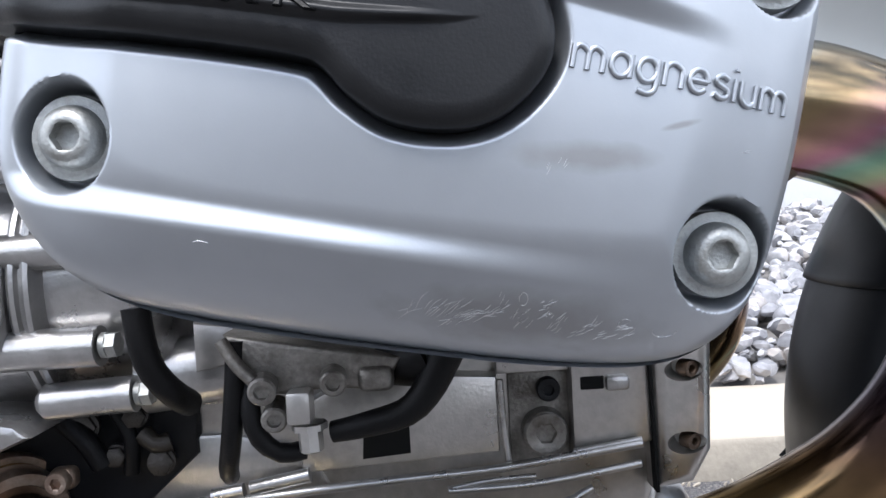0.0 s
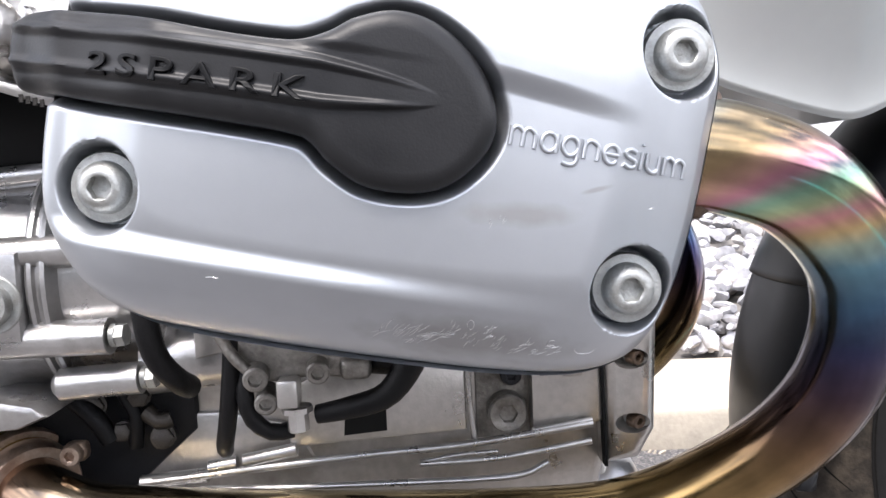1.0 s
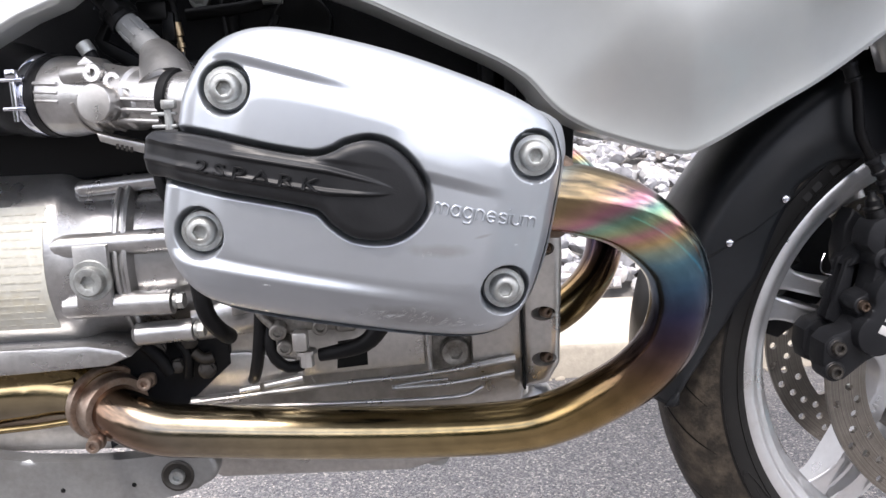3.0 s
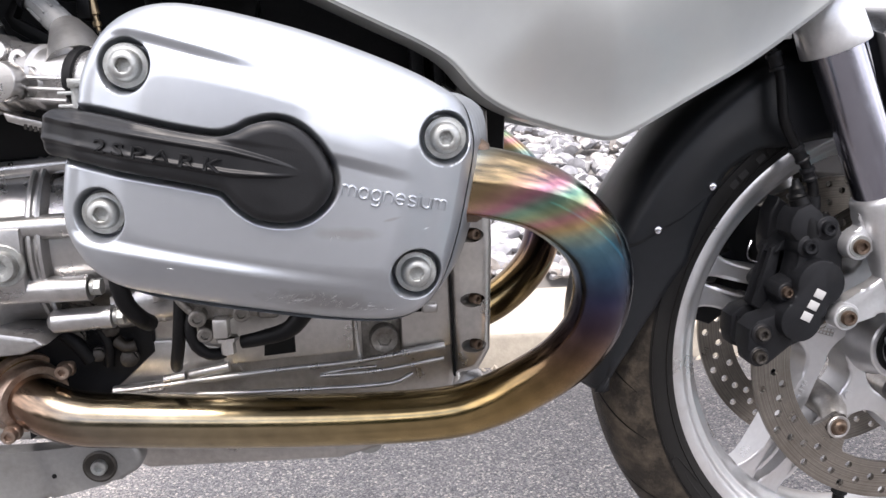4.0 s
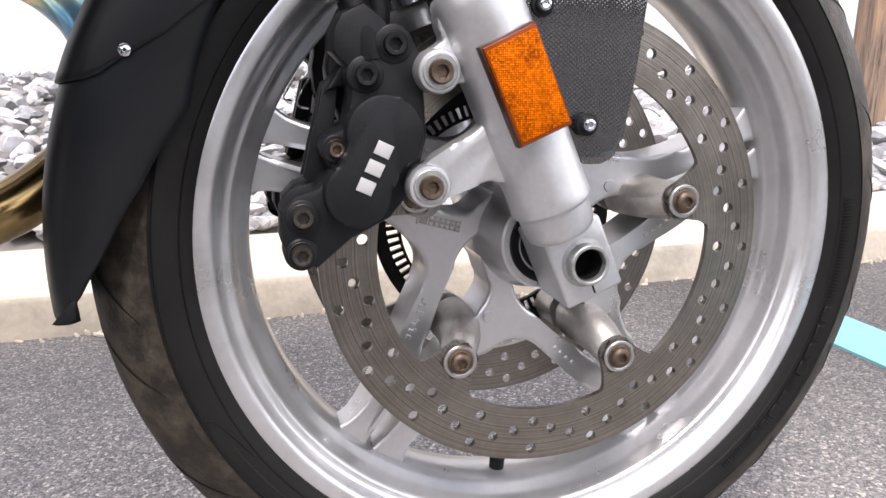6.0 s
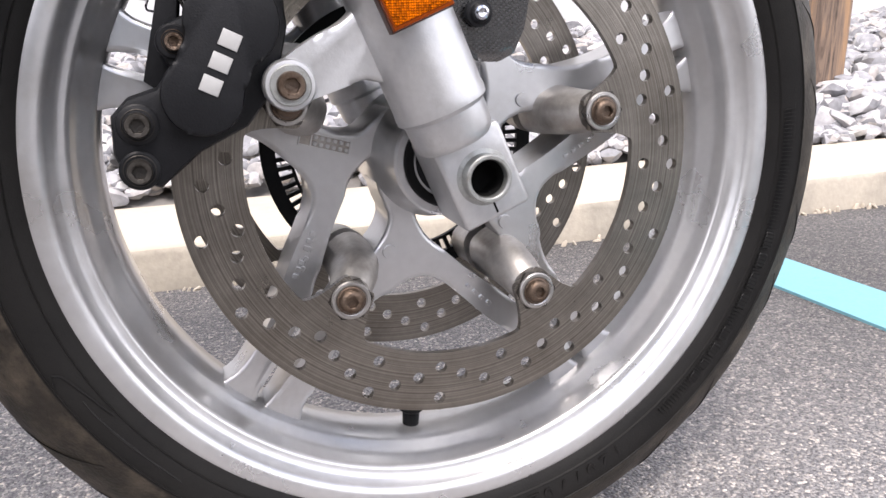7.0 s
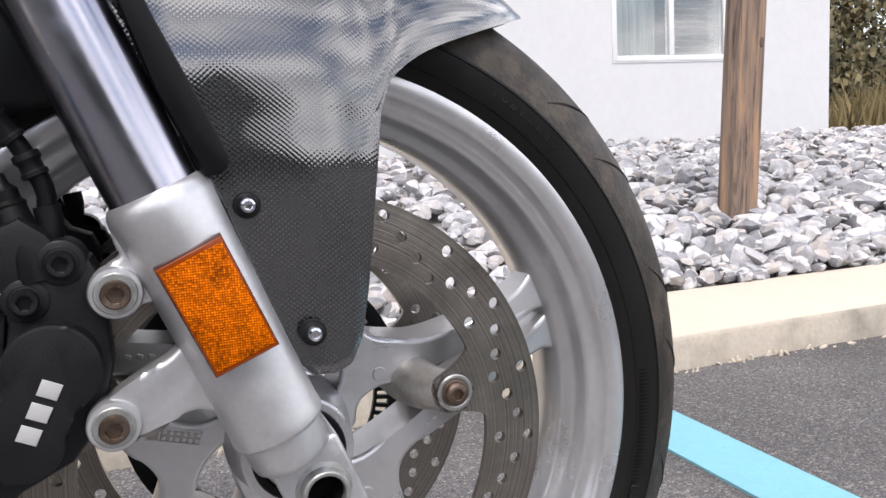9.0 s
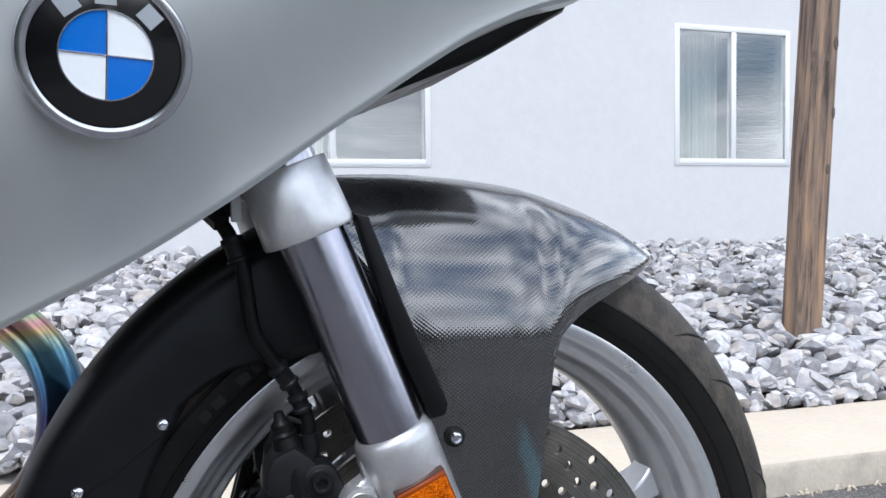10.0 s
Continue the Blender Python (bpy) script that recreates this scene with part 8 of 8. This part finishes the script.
def build_rear_guard():
    """Black rear half: an arched cover with side cheeks, and a flap screwed on below."""
    def cheek(a):
        return float(np.interp(a, (94, 112, 122.5, 129, 136, 140, 156.6, 168, 177, 182, 184.5), (0.215, 0.228, 0.242, 0.259, 0.2675, 0.264, 0.250, 0.266, 0.286, 0.303, 0.318)))

    def build(name, a0, a1, lift, label, slant):
        bm = bmesh.new()
        grid = []
        steps = int((a1 - a0) / 1.0)
        for i in range(steps + 1):
            f = i / steps
            row = []
            sec = []
            for j in range(9):
                th = math.pi / 2 * j / 8
                sec.append((0.3245 - 0.020 * (1 - math.cos(th)), 0.066 * math.sin(th) ** 0.8))
            for j in range(1, 9):
                sec.append((None, 0.066 + 0.003 * math.sin(math.pi * j / 8), j / 8))
            pts = []
            for r, y, *g in sec:
                a = a0 + (a1 - a0) * f
                if r is None:
                    for _ in range(3):
                        rc = cheek(a)
                        r = 0.3045 + (rc - 0.3045) * g[0]
                        if slant:
                            a = a0 + (float(np.interp(r, (0.258, 0.2744, 0.300, 0.3245), (139, 149, 157, 159.5))) - a0) * f
                elif slant:
                    a = a0 + (float(np.interp(r, (0.258, 0.2744, 0.300, 0.3245), (139, 149, 157, 159.5))) - a0) * f
                pts.append((a, r + lift, y + lift))
            full = [(a, r, -y) for a, r, y in pts[::-1]] + pts[1:]
            grid.append([bm.verts.new(around(a, r, y)) for a, r, y in full])
        for p, q in zip(grid, grid[1:]):
            for j in range(len(p) - 1):
                bm.faces.new((p[j], q[j], q[j + 1], p[j + 1]))
        ob = part(name, bm, BLACK_MATT, BIKE, label, 60)
        so = ob.modifiers.new("thick", "SOLIDIFY")
        so.thickness, so.offset = 0.003, 0.0
        return ob
    up = build("rear_mudguard", 104, 159.5, 0.0, "matt black plastic rear part of the front mudguard", True)
    low = build("mudguard_flap", 134, 184.5, -0.0024, "matt black mudguard flap screwed below", False)
    for x, z in ((-0.207, 0.459), (-0.258, 0.421)):
        bm = bmesh.new()
        lathe(bm, [(0.0038, -0.002), (0.0036, 0.0010), (0.0026, 0.0020), (0.0012, 0.0023), (0.0010, 0.0014, 1), (0, 0.0014)], axis((x, -0.0705, z), OUT), 20)
        part("guard_screw", bm, CHROME, up, "bright screw")


FAIR = [(-0.95, 0.90), (-0.90, 0.72), (-0.75, 0.675), (-0.681, 0.661), (-0.615, 0.648), (-0.568, 0.629), (-0.510, 0.601), (-0.478, 0.586), (-0.454, 0.571), (-0.446, 0.557), (-0.433, 0.545),
        (-0.407, 0.5305), (-0.366, 0.517), (-0.345, 0.5115), (-0.335, 0.5100), (-0.326, 0.5125), (-0.311, 0.519), (-0.268, 0.541), (-0.227, 0.561), (-0.198, 0.578), (-0.156, 0.605), (-0.105, 0.641), (-0.055, 0.675), (-0.010, 0.704),
        (0.032, 0.724), (0.074, 0.736), (0.085, 0.745), (0.090, 0.80), (0.06, 0.90)]


def build_fairing():
    ol = np.array(FAIR)
    fine = []
    for a, b in zip(ol, np.roll(ol, -1, 0)):
        k = max(2, int(np.hypot(*(b - a)) / 0.006))
        fine += [a + (b - a) * i / k for i in range(k)]
    fine = np.array(fine)
    sm = fine.copy()
    for _ in range(3):
        sm = (np.roll(sm, 1, 0) + 2 * sm + np.roll(sm, -1, 0)) / 4

    def height(x, z, d):
        y = -0.176 + 0.062 * smooth(x, -0.40, 0.10)
        y = y - 0.030 * smooth(d, 0.0, 0.10) - 0.012 * smooth(d, 0.08, 0.2)
        return y + 0.0020 * np.sqrt(np.maximum(0, 1 - np.clip(d / 0.0022, 0, 1)))
    for sgn in (1, -1):
        me = relief("fairing", sm, (-0.40, 0.80), height, -0.09, 70, 1.6)
        if sgn < 0:
            me.transform(Matrix.Diagonal((1, -1, 1, 1)))
            me.flip_normals()
        fair = part("fairing", me, SILVER_BODY, BIKE, "glossy silver painted side fairing", 50)
        if sgn > 0:
            near = fair
    # round badge: black ring, blue and white quarters, chrome rims
    c = Vector((-0.222, -0.1995, 0.6655))
    nrm = Vector((0.18, -1, -0.12)).normalized()
    m = axis(c, nrm)
    bm = bmesh.new()
    lathe(bm, [(0.0, -0.006), (0.0386, -0.006), (0.0386, 0.001), (0.0376, 0.0024), (0.0350, 0.0026), (0.0332, 0.0022), (0.0328, 0.0014), (0, 0.0014)], m, 72)
    badge = part("badge", bm, CHROME, near, "round badge with chrome rim and blue and white quarters")
    bm = bmesh.new()
    lathe(bm, [(0.0330, 0.0012), (0.0325, 0.0028), (0.0205, 0.0030), (0.0203, 0.0012)], m, 72, True)
    part("badge_ring", bm, BLACK_ENAMEL, near, "glossy black badge ring")
    q = m.to_3x3()
    up0 = (Vector((0, 0, 1)) - nrm * nrm.z).normalized()
    rt = up0.cross(nrm)
    roll = radians(-2.0)
    upv, rtv = up0 * math.cos(roll) - rt * math.sin(roll), rt * math.cos(roll) + up0 * math.sin(roll)
    for k in range(4):
        bm = bmesh.new()
        vs = [bm.verts.new(c + nrm * 0.0026)]
        for i in range(13):
            a = radians(90 * k + 90 * i / 12)
            vs.append(bm.verts.new(c + nrm * 0.0026 + (rtv * math.cos(a) + upv * math.sin(a)) * 0.0200))
        f = bm.faces.new(vs)
        e = bmesh.ops.extrude_face_region(bm, geom=[f])
        for g in e["geom"]:
            if isinstance(g, bmesh.types.BMVert):
                g.co -= nrm * 0.0015
        part("badge_quarter", bm, BLUE if k % 2 else WHITE_ENAMEL, near)
    bm = bmesh.new()
    lathe(bm, [(0.0199, 0.0020), (0.0201, 0.0032), (0.0207, 0.0032), (0.0209, 0.0020)], m, 72)
    for d1 in (rtv, upv):
        tube(bm, [c + nrm * 0.0027 - d1 * 0.02, c + nrm * 0.0027, c + nrm * 0.0027 + d1 * 0.02], 0.00045, 6)
    part("badge_line", bm, CHROME, near)
    for a in (129, 92, 47):
        bm = bmesh.new()
        aa = radians(a)
        p = c + nrm * 0.0030 + (rtv * math.cos(aa) + upv * math.sin(aa)) * 0.0268
        tan = (-rtv * math.sin(aa) + upv * math.cos(aa))
        rad = (rtv * math.cos(aa) + upv * math.sin(aa))
        vs = [bm.verts.new(p + tan * u * 0.0046 + rad * w * 0.0042) for u, w in ((-1, -1), (1, -1), (1, 1), (-1, 1))]
        f = bm.faces.new(vs)
        e = bmesh.ops.extrude_face_region(bm, geom=[f])
        for g in e["geom"]:
            if isinstance(g, bmesh.types.BMVert):
                g.co += nrm * 0.0005
        part("badge_bar", bm, SILVER, near, "silver bar in place of a badge letter")
    # black inner nose under the fairing
    bm = bmesh.new()
    slab(bm, [(-0.075, 0.665), (-0.029, 0.684), (0.018, 0.703), (0.075, 0.736), (0.09, 0.76), (-0.03, 0.76), (-0.1, 0.70)], -0.075, 0.075, 0.006)
    part("fairing_inner", bm, BLACK, BIKE, "black inner panel under the fairing nose")
    bm = bmesh.new()
    slab(bm, [(-0.42, 0.55), (-0.16, 0.61), (-0.05, 0.70), (-0.05, 0.82), (-0.45, 0.82)], -0.06, 0.06, 0.006)
    part("steering_head", bm, BLACK_METAL, BIKE, "black steering head and inner fairing")
    # silver side panel behind, above the intake
    ol = [(-1.05, 0.55), (-0.90, 0.578), (-0.835, 0.609), (-0.806, 0.6245), (-0.781, 0.634), (-0.761, 0.6485), (-0.735, 0.661), (-0.716, 0.668), (-0.69, 0.684), (-0.70, 0.80), (-1.05, 0.80)]
    fine = []
    for a, b in zip(np.array(ol), np.roll(np.array(ol), -1, 0)):
        k = max(2, int(np.hypot(*(b - a)) / 0.006))
        fine += [a + (b - a) * i / k for i in range(k)]
    me = relief("side_panel", np.array(fine), (-0.87, 0.70), lambda x, z, d: -0.196 - 0.006 * np.sqrt(np.maximum(0, 1 - np.clip(1 - d / 0.006, 0, 1) ** 2)) + 0.85 * np.maximum(d - 0.004, 0), -0.17, 40, 1.6)
    part("side_panel", me, SILVER_BODY, BIKE, "silver painted side panel", 50)


build_wheel()
build_fork()
build_caliper(-1)
build_caliper(1)
build_front_guard()
build_rear_guard()
build_fairing()
